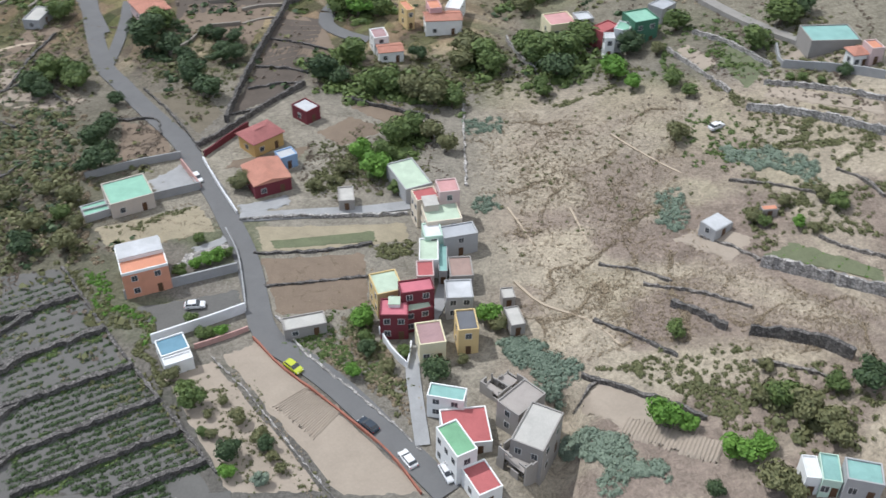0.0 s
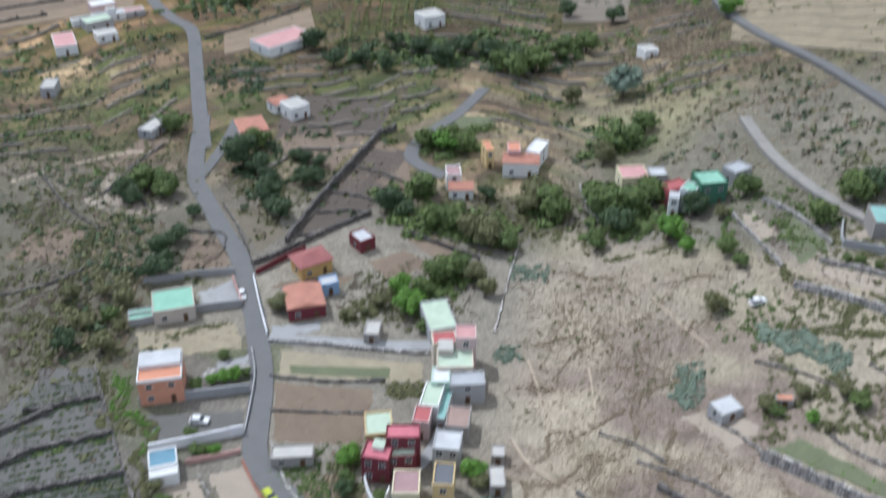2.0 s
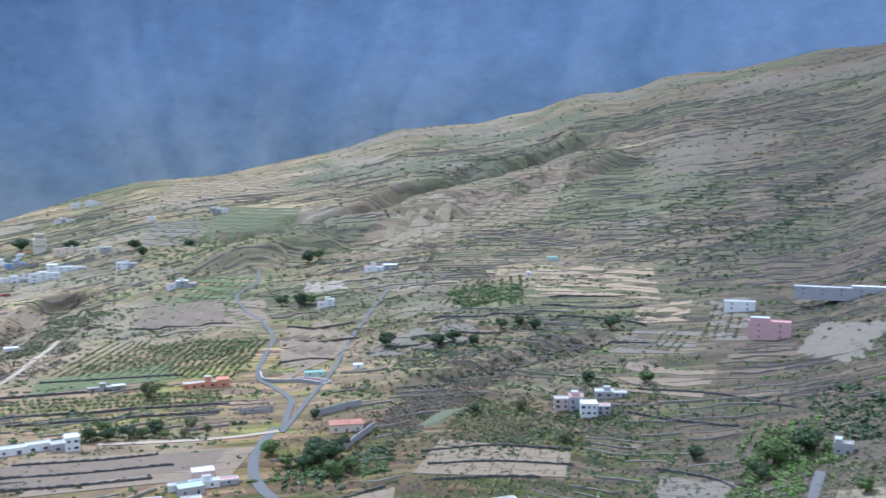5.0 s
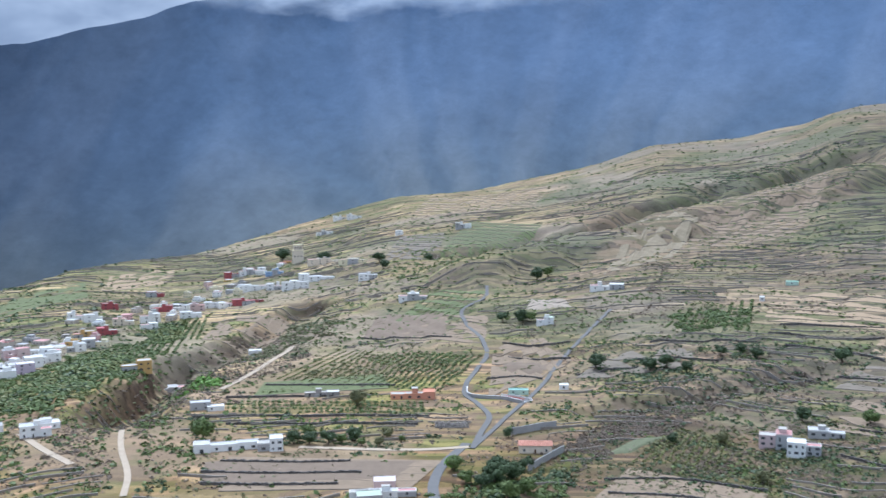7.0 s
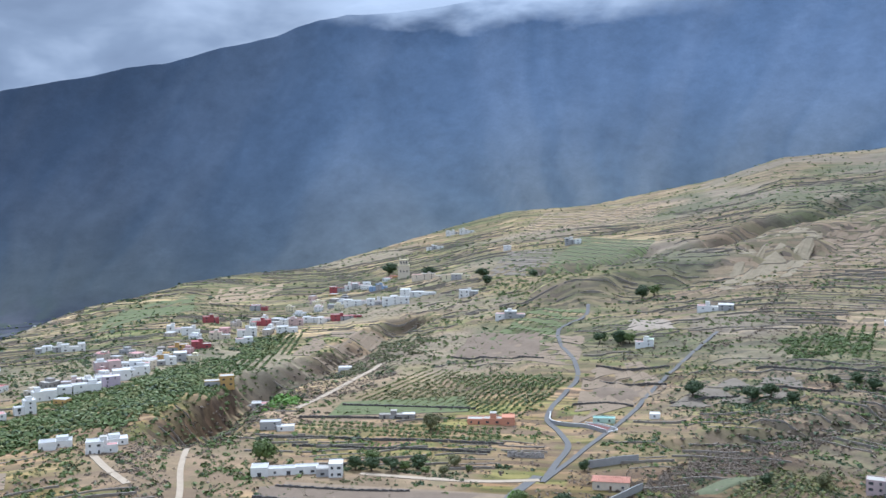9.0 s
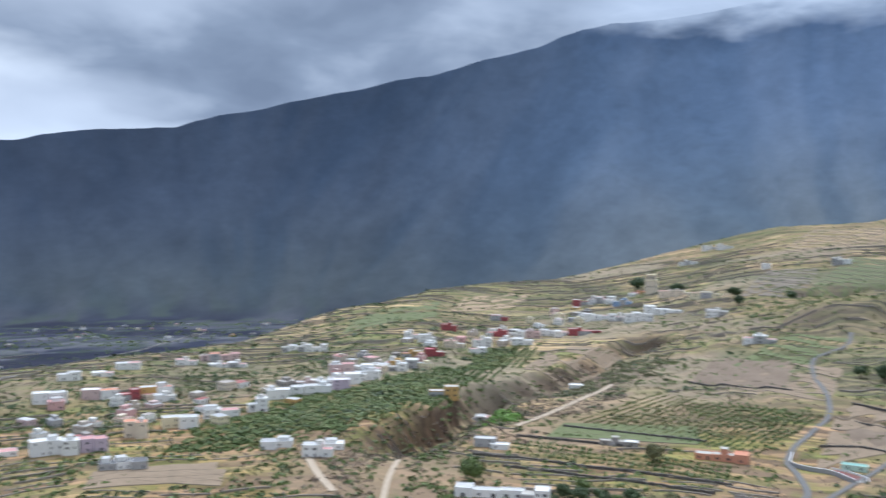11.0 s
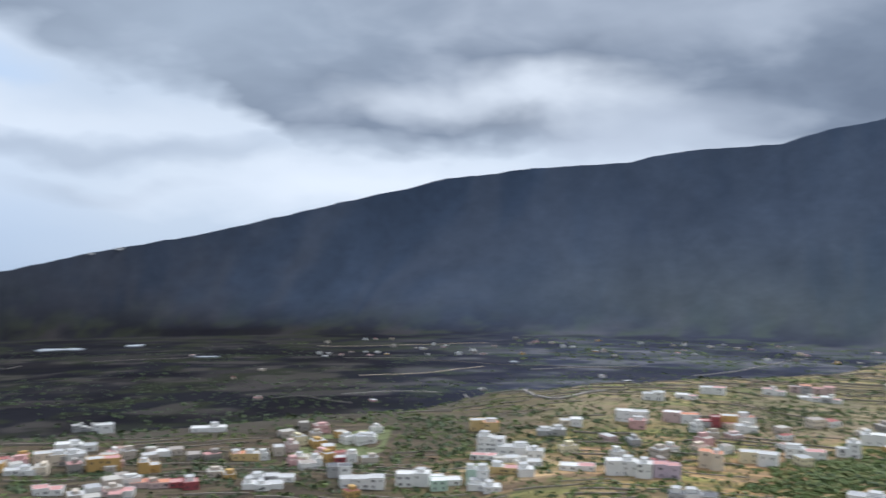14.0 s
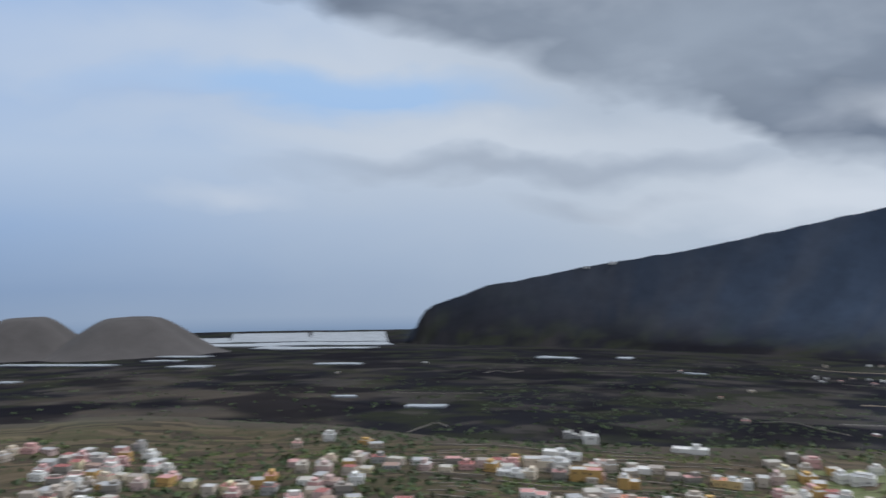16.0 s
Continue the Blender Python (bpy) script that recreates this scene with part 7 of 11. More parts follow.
flat_house(-752.6, 705.4, 15.0, 10, 7.0, 58, "white", "white", "white flat-roofed town house", fronts=2, sides=1, small=True, group='houses of the town')
flat_house(-764.8, 676.7, 16.2, 9, 9.5, 52, "rose", "light grey", "rose town house with a flat roof", fronts=2, sides=1, small=True, group='houses of the town')
flat_house(-767.6, 658.4, 17.9, 9, 5.7, 47, "white", "grey", "white flat-roofed town house", fronts=2, sides=1, small=True, group='houses of the town')
flat_house(-770.9, 641.8, 14.1, 9, 6.3, 50, "red", "mauve", "red town house with a flat roof", fronts=2, sides=1, small=True, group='houses of the town')
flat_house(-715.3, 633.6, 21.0, 9, 5.9, 60, "white", "white", "white flat-roofed town house", fronts=3, sides=1, small=True, group='houses of the town')
flat_house(-915.7, 725.0, 21.3, 9, 6.9, 50, "red", "white", "red house with a white roof", fronts=2, sides=1, small=True, group='houses of the town')
flat_house(-773.3, 543.1, 16.4, 9, 8.8, 57, "white", "white", "white flat-roofed town house", fronts=2, sides=1, small=True, group='houses of the town')
flat_house(-750.7, 547.3, 17.2, 9, 8.1, 65, "white", "light grey", "white flat-roofed town house", fronts=2, sides=1, small=True, group='houses of the town')
flat_house(-818.5, 606.2, 16.3, 9, 6.5, 67, "red", "mauve", "red town house with a flat roof", fronts=2, sides=1, small=True, group='houses of the town')
flat_house(-735.1, 599.7, 18.7, 9, 11.7, 65, "white", "white", "white flat-roofed town house", fronts=2, sides=1, small=True, group='houses of the town')
flat_house(-724.5, 563.7, 19.3, 9, 6.8, 53, "cream", "rose", "cream town house with a flat roof", fronts=3, sides=1, small=True, group='houses of the town')
flat_house(-686.4, 523.6, 17.2, 10, 6.7, 62, "red", "pinkred", "bright red town house with a flat roof", fronts=2, sides=1, small=True, group='houses of the town')
flat_house(-689.5, 502.9, 18.1, 9, 5.2, 59, "ochre", "pale concrete", "ochre town house with a flat roof", fronts=3, sides=1, small=True, group='houses of the town')
flat_house(-644.7, 471.7, 28.0, 11, 8.4, 58, "white", "white", "white flat-roofed town house", fronts=4, sides=1, small=True, group='houses of the town')
flat_house(-609.4, 429.2, 15.1, 10, 16.4, 62, "white", "white", "tall white town house with a flat roof", fronts=2, sides=1, small=True, group='houses of the town')
flat_house(-590.8, 406.1, 12.8, 10, 10.8, 71, "white", "white", "white flat-roofed town house", fronts=2, sides=1, small=True, group='houses of the town')
flat_house(-575.4, 386.4, 12.4, 10, 7.7, 63, "white", "light grey", "white flat-roofed town house", fronts=2, sides=1, small=True, group='houses of the town')
flat_house(-569.2, 387.5, 8.8, 9, 7.4, 59, "lilac", "light grey", "lilac town house with a flat roof", fronts=1, sides=1, small=True, group='houses of the town')
flat_house(-522.6, 449.3, 20.9, 10, 8.8, 63, "ochre", "pale concrete", "ochre two-storey house with balconies", fronts=4, sides=1, small=True, group='houses of the town')
flat_house(-699.5, 575.2, 15.6, 9, 5.5, 65, "white", "white", "white flat-roofed town house", fronts=2, sides=1, small=True, group='houses of the town')
flat_house(-673.8, 212.8, 15.8, 9, 5.4, 90, "white", "light grey", "white flat-roofed town house with a light grey roof", fronts=2, sides=1, small=True, group='houses of the town', attic=(0.24, 0.58, 0.3, 0.9, 2.3, 'white', 'light grey'))
flat_house(-606.4, 187.9, 10.9, 9, 8.2, 79, "white", "white", "white flat-roofed town house with a white roof", fronts=2, sides=1, small=True, group='houses of the town')
flat_house(-605.3, 198.1, 10.9, 9, 8.3, 94, "white", "light grey", "white flat-roofed town house with a light grey roof", fronts=2, sides=1, small=True, group='houses of the town')
flat_house(-593.0, 195.9, 10.9, 9, 5.3, 86, "pink", "rose", "pink flat-roofed town house with a rose roof", fronts=2, sides=1, small=True, group='houses of the town', attic=(0.24, 0.83, 0.3, 0.9, 2.1, 'white', 'light grey'))
flat_house(-601.4, 243.8, 14.4, 9, 8.8, 89, "red", "mauve", "red flat-roofed town house with a mauve roof", fronts=2, sides=1, small=True, group='houses of the town')
flat_house(-604.8, 257.4, 11.2, 9, 9.2, 84, "ochre", "light grey", "ochre flat-roofed town house with a light grey roof", fronts=2, sides=1, small=True, group='houses of the town')
flat_house(-605.4, 268.7, 11.3, 9, 7.1, 86, "white", "tile", "white flat-roofed town house with a clay roof", fronts=2, sides=1, small=True, group='houses of the town', attic=(0.10, 0.63, 0.3, 0.9, 2.6, 'white', 'light grey'))
flat_house(-616.1, 221.0, 12.2, 9, 7.4, 76, "rose", "white", "rose flat-roofed town house with a white roof", fronts=2, sides=1, small=True, group='houses of the town')
flat_house(-612.9, 232.4, 12.1, 9, 6.3, 91, "white", "orange", "white flat-roofed town house with a orange roof", fronts=2, sides=1, small=True, group='houses of the town')
flat_house(-584.2, 89.0, 10.6, 9, 8.2, 101, "yellow", "light grey", "yellow flat-roofed town house with a light grey roof", fronts=2, sides=1, small=True, group='houses of the town')
flat_house(-575.5, 98.7, 10.4, 9, 7.0, 99, "yellow", "orange", "yellow flat-roofed town house with a orange roof", fronts=2, sides=1, small=True, group='houses of the town', attic=(0.18, 0.83, 0.3, 0.9, 2.0, 'white', 'light grey'))
flat_house(-525.9, 99.2, 8.8, 9, 13.1, 88, "white", "light grey", "white flat-roofed town house with a light grey roof", fronts=2, sides=1, small=True, group='houses of the town', attic=(0.15, 0.76, 0.3, 0.9, 2.5, 'white', 'light grey'))
flat_house(-525.8, 106.8, 8.8, 9, 10.8, 85, "white", "light grey", "white flat-roofed town house with a light grey roof", fronts=2, sides=1, small=True, group='houses of the town')
flat_house(-520.2, 112.8, 10.0, 9, 4.4, 95, "white", "light grey", "white flat-roofed town house with a light grey roof", fronts=2, sides=1, small=True, group='houses of the town')
flat_house(-518.0, 121.7, 10.0, 9, 4.5, 100, "white", "white", "white flat-roofed town house with a white roof", fronts=2, sides=1, small=True, group='houses of the town', attic=(0.10, 0.87, 0.3, 0.9, 2.2, 'white', 'light grey'))
flat_house(-505.2, 130.8, 9.8, 9, 4.2, 89, "white", "light grey", "white flat-roofed town house with a light grey roof", fronts=2, sides=1, small=True, group='houses of the town', attic=(0.24, 0.61, 0.3, 0.9, 1.8, 'white', 'light grey'))
flat_house(-505.7, 100.3, 15.4, 9, 2.7, 86, "white", "rose", "white flat-roofed town house with a rose roof", fronts=3, sides=1, small=True, group='houses of the town')
flat_house(-498.6, 114.1, 15.2, 9, 2.7, 99, "white", "light grey", "white flat-roofed town house with a light grey roof", fronts=3, sides=1, small=True, group='houses of the town', attic=(0.12, 0.73, 0.3, 0.9, 2.4, 'white', 'light grey'))
flat_house(-482.9, 127.8, 14.8, 9, 2.7, 95, "white", "light grey", "white flat-roofed town house with a light grey roof", fronts=3, sides=1, small=True, group='houses of the town')
flat_house(-473.8, 111.5, 8.8, 9, 3.2, 93, "yellow", "light grey", "yellow flat-roofed town house with a light grey roof", fronts=2, sides=1, small=True, group='houses of the town', attic=(0.07, 0.65, 0.3, 0.9, 2.1, 'white', 'light grey'))
flat_house(-467.7, 119.4, 8.7, 9, 3.1, 87, "yellow", "rose", "yellow flat-roofed town house with a rose roof", fronts=2, sides=1, small=True, group='houses of the town')
flat_house(-460.4, 127.3, 8.5, 9, 4.0, 98, "white", "white", "white flat-roofed town house with a white roof", fronts=2, sides=1, small=True, group='houses of the town', attic=(0.09, 0.60, 0.3, 0.9, 2.3, 'white', 'light grey'))
flat_house(-450.8, 98.9, 6.5, 9, 11.0, 95, "mint", "light grey", "mint flat-roofed town house with a light grey roof", fronts=1, sides=1, small=True, group='houses of the town', attic=(0.06, 0.65, 0.3, 0.9, 1.9, 'white', 'light grey'))
flat_house(-445.5, 104.8, 6.4, 9, 12.7, 99, "white", "light grey", "white flat-roofed town house with a light grey roof", fronts=1, sides=1, small=True, group='houses of the town', attic=(0.18, 0.88, 0.3, 0.9, 2.4, 'white', 'light grey'))
flat_house(-455.5, 77.2, 11.2, 9, 2.7, 105, "white", "white", "white flat-roofed town house with a white roof", fronts=2, sides=1, small=True, group='houses of the town')
flat_house(-450.1, 87.1, 11.0, 9, 2.9, 104, "white", "white", "white flat-roofed town house with a white roof", fronts=2, sides=1, small=True, group='houses of the town')
flat_house(-440.0, 102.6, 9.2, 9, 2.9, 86, "white", "white", "white flat-roofed town house with a white roof", fronts=2, sides=1, small=True, group='houses of the town', attic=(0.08, 0.70, 0.3, 0.9, 2.1, 'white', 'light grey'))
flat_house(-433.8, 110.9, 9.1, 9, 2.8, 101, "white", "white", "white flat-roofed town house with a white roof", fronts=2, sides=1, small=True, group='houses of the town', attic=(0.19, 0.55, 0.3, 0.9, 2.2, 'white', 'light grey'))
flat_house(-469.8, 175.2, 8.7, 9, 10.6, 94, "white", "white", "white flat-roofed town house with a white roof", fronts=2, sides=1, small=True, group='houses of the town')
flat_house(-470.3, 183.4, 8.7, 9, 10.2, 89, "white", "white", "white flat-roofed town house with a white roof", fronts=2, sides=1, small=True, group='houses of the town', attic=(0.14, 0.68, 0.3, 0.9, 2.0, 'white', 'light grey'))
flat_house(-465.8, 191.3, 8.7, 9, 10.2, 83, "white", "white", "white flat-roofed town house with a white roof", fronts=2, sides=1, small=True, group='houses of the town', attic=(0.27, 0.70, 0.3, 0.9, 2.3, 'white', 'light grey'))
flat_house(-468.9, 199.8, 7.4, 9, 8.8, 91, "lilac", "rose", "lilac flat-roofed town house with a rose roof", fronts=1, sides=1, small=True, group='houses of the town')
flat_house(-467.8, 206.8, 7.4, 9, 8.3, 91, "lilac", "rose", "lilac flat-roofed town house with a rose roof", fronts=1, sides=1, small=True, group='houses of the town')
flat_house(-496.2, 227.5, 6.9, 9, 13.7, 80, "cream", "orange", "cream flat-roofed town house with a orange roof", fronts=1, sides=1, small=True, group='houses of the town')
flat_house(-490.1, 233.3, 6.8, 9, 13.9, 79, "cream", "orange", "cream flat-roofed town house with a orange roof", fronts=1, sides=1, small=True, group='houses of the town', attic=(0.27, 0.64, 0.3, 0.9, 1.8, 'white', 'light grey'))
flat_house(-510.2, 254.3, 10.9, 9, 6.6, 83, "paleyellow", "light grey", "pale yellow flat-roofed town house with a light grey roof", fronts=2, sides=1, small=True, group='houses of the town')
flat_house(-502.9, 263.6, 10.8, 9, 8.5, 71, "white", "light grey", "white flat-roofed town house with a light grey roof", fronts=2, sides=1, small=True, group='houses of the town')
flat_house(-526.2, 283.5, 11.2, 9, 5.8, 78, "white", "light grey", "white flat-roofed town house with a light grey roof", fronts=2, sides=1, small=True, group='houses of the town', attic=(0.05, 0.78, 0.3, 0.9, 1.9, 'white', 'light grey'))
flat_house(-521.0, 293.7, 11.2, 9, 5.5, 83, "white", "rose", "white flat-roofed town house with a rose roof", fronts=2, sides=1, small=True, group='houses of the town')
flat_house(-531.7, 315.1, 13.0, 9, 12.5, 80, "white", "white", "white flat-roofed town house with a white roof", fronts=2, sides=1, small=True, group='houses of the town', attic=(0.06, 0.80, 0.3, 0.9, 2.2, 'white', 'light grey'))
flat_house(-564.0, 335.3, 8.1, 9, 6.5, 79, "white", "white", "white flat-roofed town house with a white roof", fronts=1, sides=1, small=True, group='houses of the town', attic=(0.21, 0.67, 0.3, 0.9, 2.3, 'white', 'light grey'))
flat_house(-562.1, 343.0, 8.1, 9, 6.7, 66, "white", "white", "white flat-roofed town house with a white roof", fronts=1, sides=1, small=True, group='houses of the town')
flat_house(-565.7, 354.2, 9.5, 9, 6.0, 66, "white", "light grey", "white flat-roofed town house with a light grey roof", fronts=1, sides=1, small=True, group='houses of the town')
flat_house(-562.5, 363.1, 9.5, 9, 6.2, 76, "white", "light grey", "white flat-roofed town house with a light grey roof", fronts=1, sides=1, small=True, group='houses of the town')
flat_house(-559.9, 372.2, 9.5, 9, 6.0, 68, "white", "light grey", "white flat-roofed town house with a light grey roof", fronts=1, sides=1, small=True, group='houses of the town', attic=(0.11, 0.71, 0.3, 0.9, 2.3, 'white', 'light grey'))
flat_house(-567.7, 388.1, 12.0, 9, 10.5, 71, "lilac", "white", "lilac flat-roofed town house with a white roof", fronts=2, sides=1, small=True, group='houses of the town')
flat_house(-595.4, 370.4, 14.1, 9, 4.9, 68, "rose", "white", "rose flat-roofed town house with a white roof", fronts=2, sides=1, small=True, group='houses of the town', attic=(0.27, 0.80, 0.3, 0.9, 2.2, 'white', 'light grey'))
flat_house(-587.5, 382.4, 14.0, 9, 5.3, 76, "white", "white", "white flat-roofed town house with a white roof", fronts=2, sides=1, small=True, group='houses of the town', attic=(0.28, 0.68, 0.3, 0.9, 2.4, 'white', 'light grey'))
flat_house(-603.8, 417.1, 10.5, 9, 4.9, 67, "white", "white", "white flat-roofed town house with a white roof", fronts=2, sides=1, small=True, group='houses of the town', attic=(0.18, 0.84, 0.3, 0.9, 1.6, 'white', 'light grey'))
flat_house(-602.0, 427.6, 10.6, 9, 6.8, 65, "white", "white", "white flat-roofed town house with a white roof", fronts=2, sides=1, small=True, group='houses of the town', attic=(0.09, 0.70, 0.3, 0.9, 2.3, 'white', 'light grey'))
flat_house(-639.7, 411.1, 9.8, 9, 9.3, 78, "rose", "light grey", "rose flat-roofed town house with a light grey roof", fronts=1, sides=1, small=True, group='houses of the town', attic=(0.22, 0.77, 0.3, 0.9, 2.1, 'white', 'light grey'))
flat_house(-636.0, 420.2, 9.8, 9, 10.8, 75, "rose", "rose", "rose flat-roofed town house with a rose roof", fronts=1, sides=1, small=True, group='houses of the town')
flat_house(-631.7, 445.2, 15.6, 9, 6.9, 72, "white", "light grey", "white flat-roofed town house with a light grey roof", fronts=2, sides=1, small=True, group='houses of the town')
flat_house(-631.9, 462.2, 15.8, 9, 6.1, 71, "white", "light grey", "white flat-roofed town house with a light grey roof", fronts=2, sides=1, small=True, group='houses of the town')
flat_house(-744.9, 334.9, 17.1, 9, 6.5, 78, "rose", "orange", "rose flat-roofed town house with a orange roof", fronts=2, sides=1, small=True, group='houses of the town', attic=(0.26, 0.74, 0.3, 0.9, 2.6, 'white', 'light grey'))
flat_house(-757.6, 355.6, 17.4, 9, 6.2, 77, "rose", "rose", "rose flat-roofed town house with a rose roof", fronts=2, sides=1, small=True, group='houses of the town', attic=(0.21, 0.71, 0.3, 0.9, 2.5, 'white', 'light grey'))
flat_house(-721.0, 336.5, 15.9, 9, 2.7, 80, "white", "white", "white flat-roofed town house with a white roof", fronts=2, sides=1, small=True, group='houses of the town')
flat_house(-718.2, 352.1, 15.9, 9, 4.0, 69, "white", "white", "white flat-roofed town house with a white roof", fronts=2, sides=1, small=True, group='houses of the town', attic=(0.10, 0.80, 0.3, 0.9, 1.9, 'white', 'light grey'))
flat_house(-795.3, 423.4, 14.1, 9, 5.8, 64, "white", "light grey", "white flat-roofed town house with a light grey roof", fronts=2, sides=1, small=True, group='houses of the town')
flat_house(-777.6, 432.3, 13.9, 9, 6.8, 75, "white", "light grey", "white flat-roofed town house with a light grey roof", fronts=2, sides=1, small=True, group='houses of the town')
flat_house(-772.2, 445.2, 13.9, 9, 6.9, 70, "white", "light grey", "white flat-roofed town house with a light grey roof", fronts=2, sides=1, small=True, group='houses of the town', attic=(0.15, 0.65, 0.3, 0.9, 2.5, 'white', 'light grey'))
flat_house(-433.7, 293.3, 8.8, 9, 4.3, 67, "white", "grey", "white flat-roofed town house with a grey roof", fronts=2, sides=1, small=True, group='houses of the town')
flat_house(-434.5, 302.6, 8.9, 9, 3.5, 68, "white", "grey", "white flat-roofed town house with a grey roof", fronts=2, sides=1, small=True, group='houses of the town', attic=(0.09, 0.79, 0.3, 0.9, 1.7, 'white', 'light grey'))
flat_house(-417.7, 326.3, 11.0, 9, 3.2, 68, "white", "white", "white flat-roofed town house with a white roof", fronts=2, sides=1, small=True, group='houses of the town', attic=(0.07, 0.62, 0.3, 0.9, 1.9, 'white', 'light grey'))
flat_house(-422.8, 204.4, 8.1, 9, 3.2, 79, "grey", "dark grey", "grey flat-roofed town house with a dark grey roof", fronts=2, sides=1, small=True, group='houses of the town', attic=(0.16, 0.67, 0.3, 0.9, 2.4, 'white', 'light grey'))
flat_house(-421.3, 212.0, 8.0, 9, 3.9, 90, "white", "dark grey", "white flat-roofed town house with a dark grey roof", fronts=2, sides=1, small=True, group='houses of the town', attic=(0.07, 0.69, 0.3, 0.9, 2.0, 'white', 'light grey'))
flat_house(-418.2, 219.3, 8.0, 9, 4.0, 84, "grey", "dark grey", "grey flat-roofed town house with a dark grey roof", fronts=2, sides=1, small=True, group='houses of the town')
flat_house(-589.0, 148.0, 7.6, 9, 2.9, 96, "cream", "light grey", "cream flat-roofed town house with a light grey roof", fronts=1, sides=1, small=True, group='houses of the town')
flat_house(-589.0, 155.0, 7.6, 9, 4.3, 93, "white", "white", "white flat-roofed town house with a white roof", fronts=1, sides=1, small=True, group='houses of the town')
flat_house(-563.2, 134.7, 9.7, 9, 2.9, 89, "grey", "light grey", "grey flat-roofed town house with a light grey roof", fronts=2, sides=1, small=True, group='houses of the town', attic=(0.16, 0.80, 0.3, 0.9, 1.8, 'white', 'light grey'))
flat_house(-562.6, 143.4, 9.7, 9, 4.0, 94, "grey", "light grey", "grey flat-roofed town house with a light grey roof", fronts=2, sides=1, small=True, group='houses of the town', attic=(0.23, 0.73, 0.3, 0.9, 2.0, 'white', 'light grey'))
flat_house(-476.1, 150.6, 10.1, 9, 2.7, 84, "white", "white", "white flat-roofed town house with a white roof", fronts=2, sides=1, small=True, group='houses of the town')
flat_house(-477.5, 160.0, 10.2, 9, 2.7, 89, "white", "rose", "white flat-roofed town house with a rose roof", fronts=2, sides=1, small=True, group='houses of the town')
flat_house(-686.7, 238.5, 16.1, 9, 3.2, 82, "white", "white", "white flat-roofed town house with a white roof", fronts=2, sides=1, small=True, group='houses of the town')
flat_house(-715.6, 257.3, 9.5, 9, 4.9, 89, "white", "light grey", "white flat-roofed town house with a light grey roof", fronts=1, sides=1, small=True, group='houses of the town')
flat_house(-712.2, 266.2, 9.5, 9, 5.2, 75, "white", "rose", "white flat-roofed town house with a rose roof", fronts=1, sides=1, small=True, group='houses of the town')
flat_house(-728.0, 311.3, 17.1, 9, 4.6, 71, "white", "rose", "white flat-roofed town house with a rose roof", fronts=2, sides=1, small=True, group='houses of the town', attic=(0.16, 0.82, 0.3, 0.9, 1.7, 'white', 'light grey'))
flat_house(-588.4, 266.0, 14.3, 9, 4.5, 82, "white", "light grey", "white flat-roofed town house with a light grey roof", fronts=2, sides=1, small=True, group='houses of the town')
flat_house(-956.0, -395.1, 16.0, 9, 10.2, 119, "white", "light grey", "white flat-roofed town house with a light grey roof", fronts=1, sides=1, small=True, group='houses of the town', attic=(0.25, 0.86, 0.3, 0.9, 2.2, 'white', 'light grey'))
flat_house(-962.8, -383.0, 16.0, 9, 7.8, 112, "white", "light grey", "white flat-roofed town house with a light grey roof", fronts=1, sides=1, small=True, group='houses of the town', attic=(0.07, 0.63, 0.3, 0.9, 1.7, 'white', 'light grey'))
flat_house(-559.8, -164.9, 9.7, 9, 6.7, 121, "white", "light grey", "white flat-roofed town house with a light grey roof", fronts=1, sides=1, small=True, group='houses of the town')
flat_house(-441.2, -112.0, 9.7, 9, 7.8, 123, "ochre", "light grey", "ochre flat-roofed town house with a light grey roof", fronts=2, sides=1, small=True, group='houses of the town')
flat_house(-445.0, -104.3, 9.7, 9, 8.1, 118, "ochre", "rose", "ochre flat-roofed town house with a rose roof", fronts=2, sides=1, small=True, group='houses of the town')
flat_house(-444.4, -84.9, 6.0, 9, 6.3, 112, "ochre", "light grey", "ochre flat-roofed town house with a light grey roof", fronts=1, sides=1, small=True, group='houses of the town', attic=(0.23, 0.79, 0.3, 0.9, 1.6, 'white', 'light grey'))
flat_house(-452.3, -82.5, 6.1, 9, 4.3, 118, "ochre", "light grey", "ochre flat-roofed town house with a light grey roof", fronts=1, sides=1, small=True, group='houses of the town')
flat_house(-490.7, -94.9, 11.6, 9, 2.9, 109, "white", "white", "white flat-roofed town house with a white roof", fronts=2, sides=1, small=True, group='houses of the town')
flat_house(-450.0, -148.2, 10.4, 9, 6.9, 121, "cream", "light grey", "cream flat-roofed town house with a light grey roof", fronts=2, sides=1, small=True, group='houses of the town')
flat_house(-451.2, -138.8, 10.3, 9, 5.9, 121, "cream", "light grey", "cream flat-roofed town house with a light grey roof", fronts=2, sides=1, small=True, group='houses of the town', attic=(0.19, 0.72, 0.3, 0.9, 1.8, 'white', 'light grey'))
flat_house(-450.8, -128.5, 10.3, 9, 7.8, 122, "white", "light grey", "white flat-roofed town house with a light grey roof", fronts=2, sides=1, small=True, group='houses of the town', attic=(0.07, 0.57, 0.3, 0.9, 2.0, 'white', 'light grey'))
flat_house(-413.2, -72.6, 10.8, 9, 2.7, 116, "rose", "orange", "rose flat-roofed town house with a orange roof", fronts=2, sides=1, small=True, group='houses of the town', attic=(0.07, 0.56, 0.3, 0.9, 2.4, 'white', 'light grey'))
flat_house(-415.3, -62.9, 10.7, 9, 2.7, 115, "rose", "orange", "rose flat-roofed town house with a orange roof", fronts=2, sides=1, small=True, group='houses of the town')
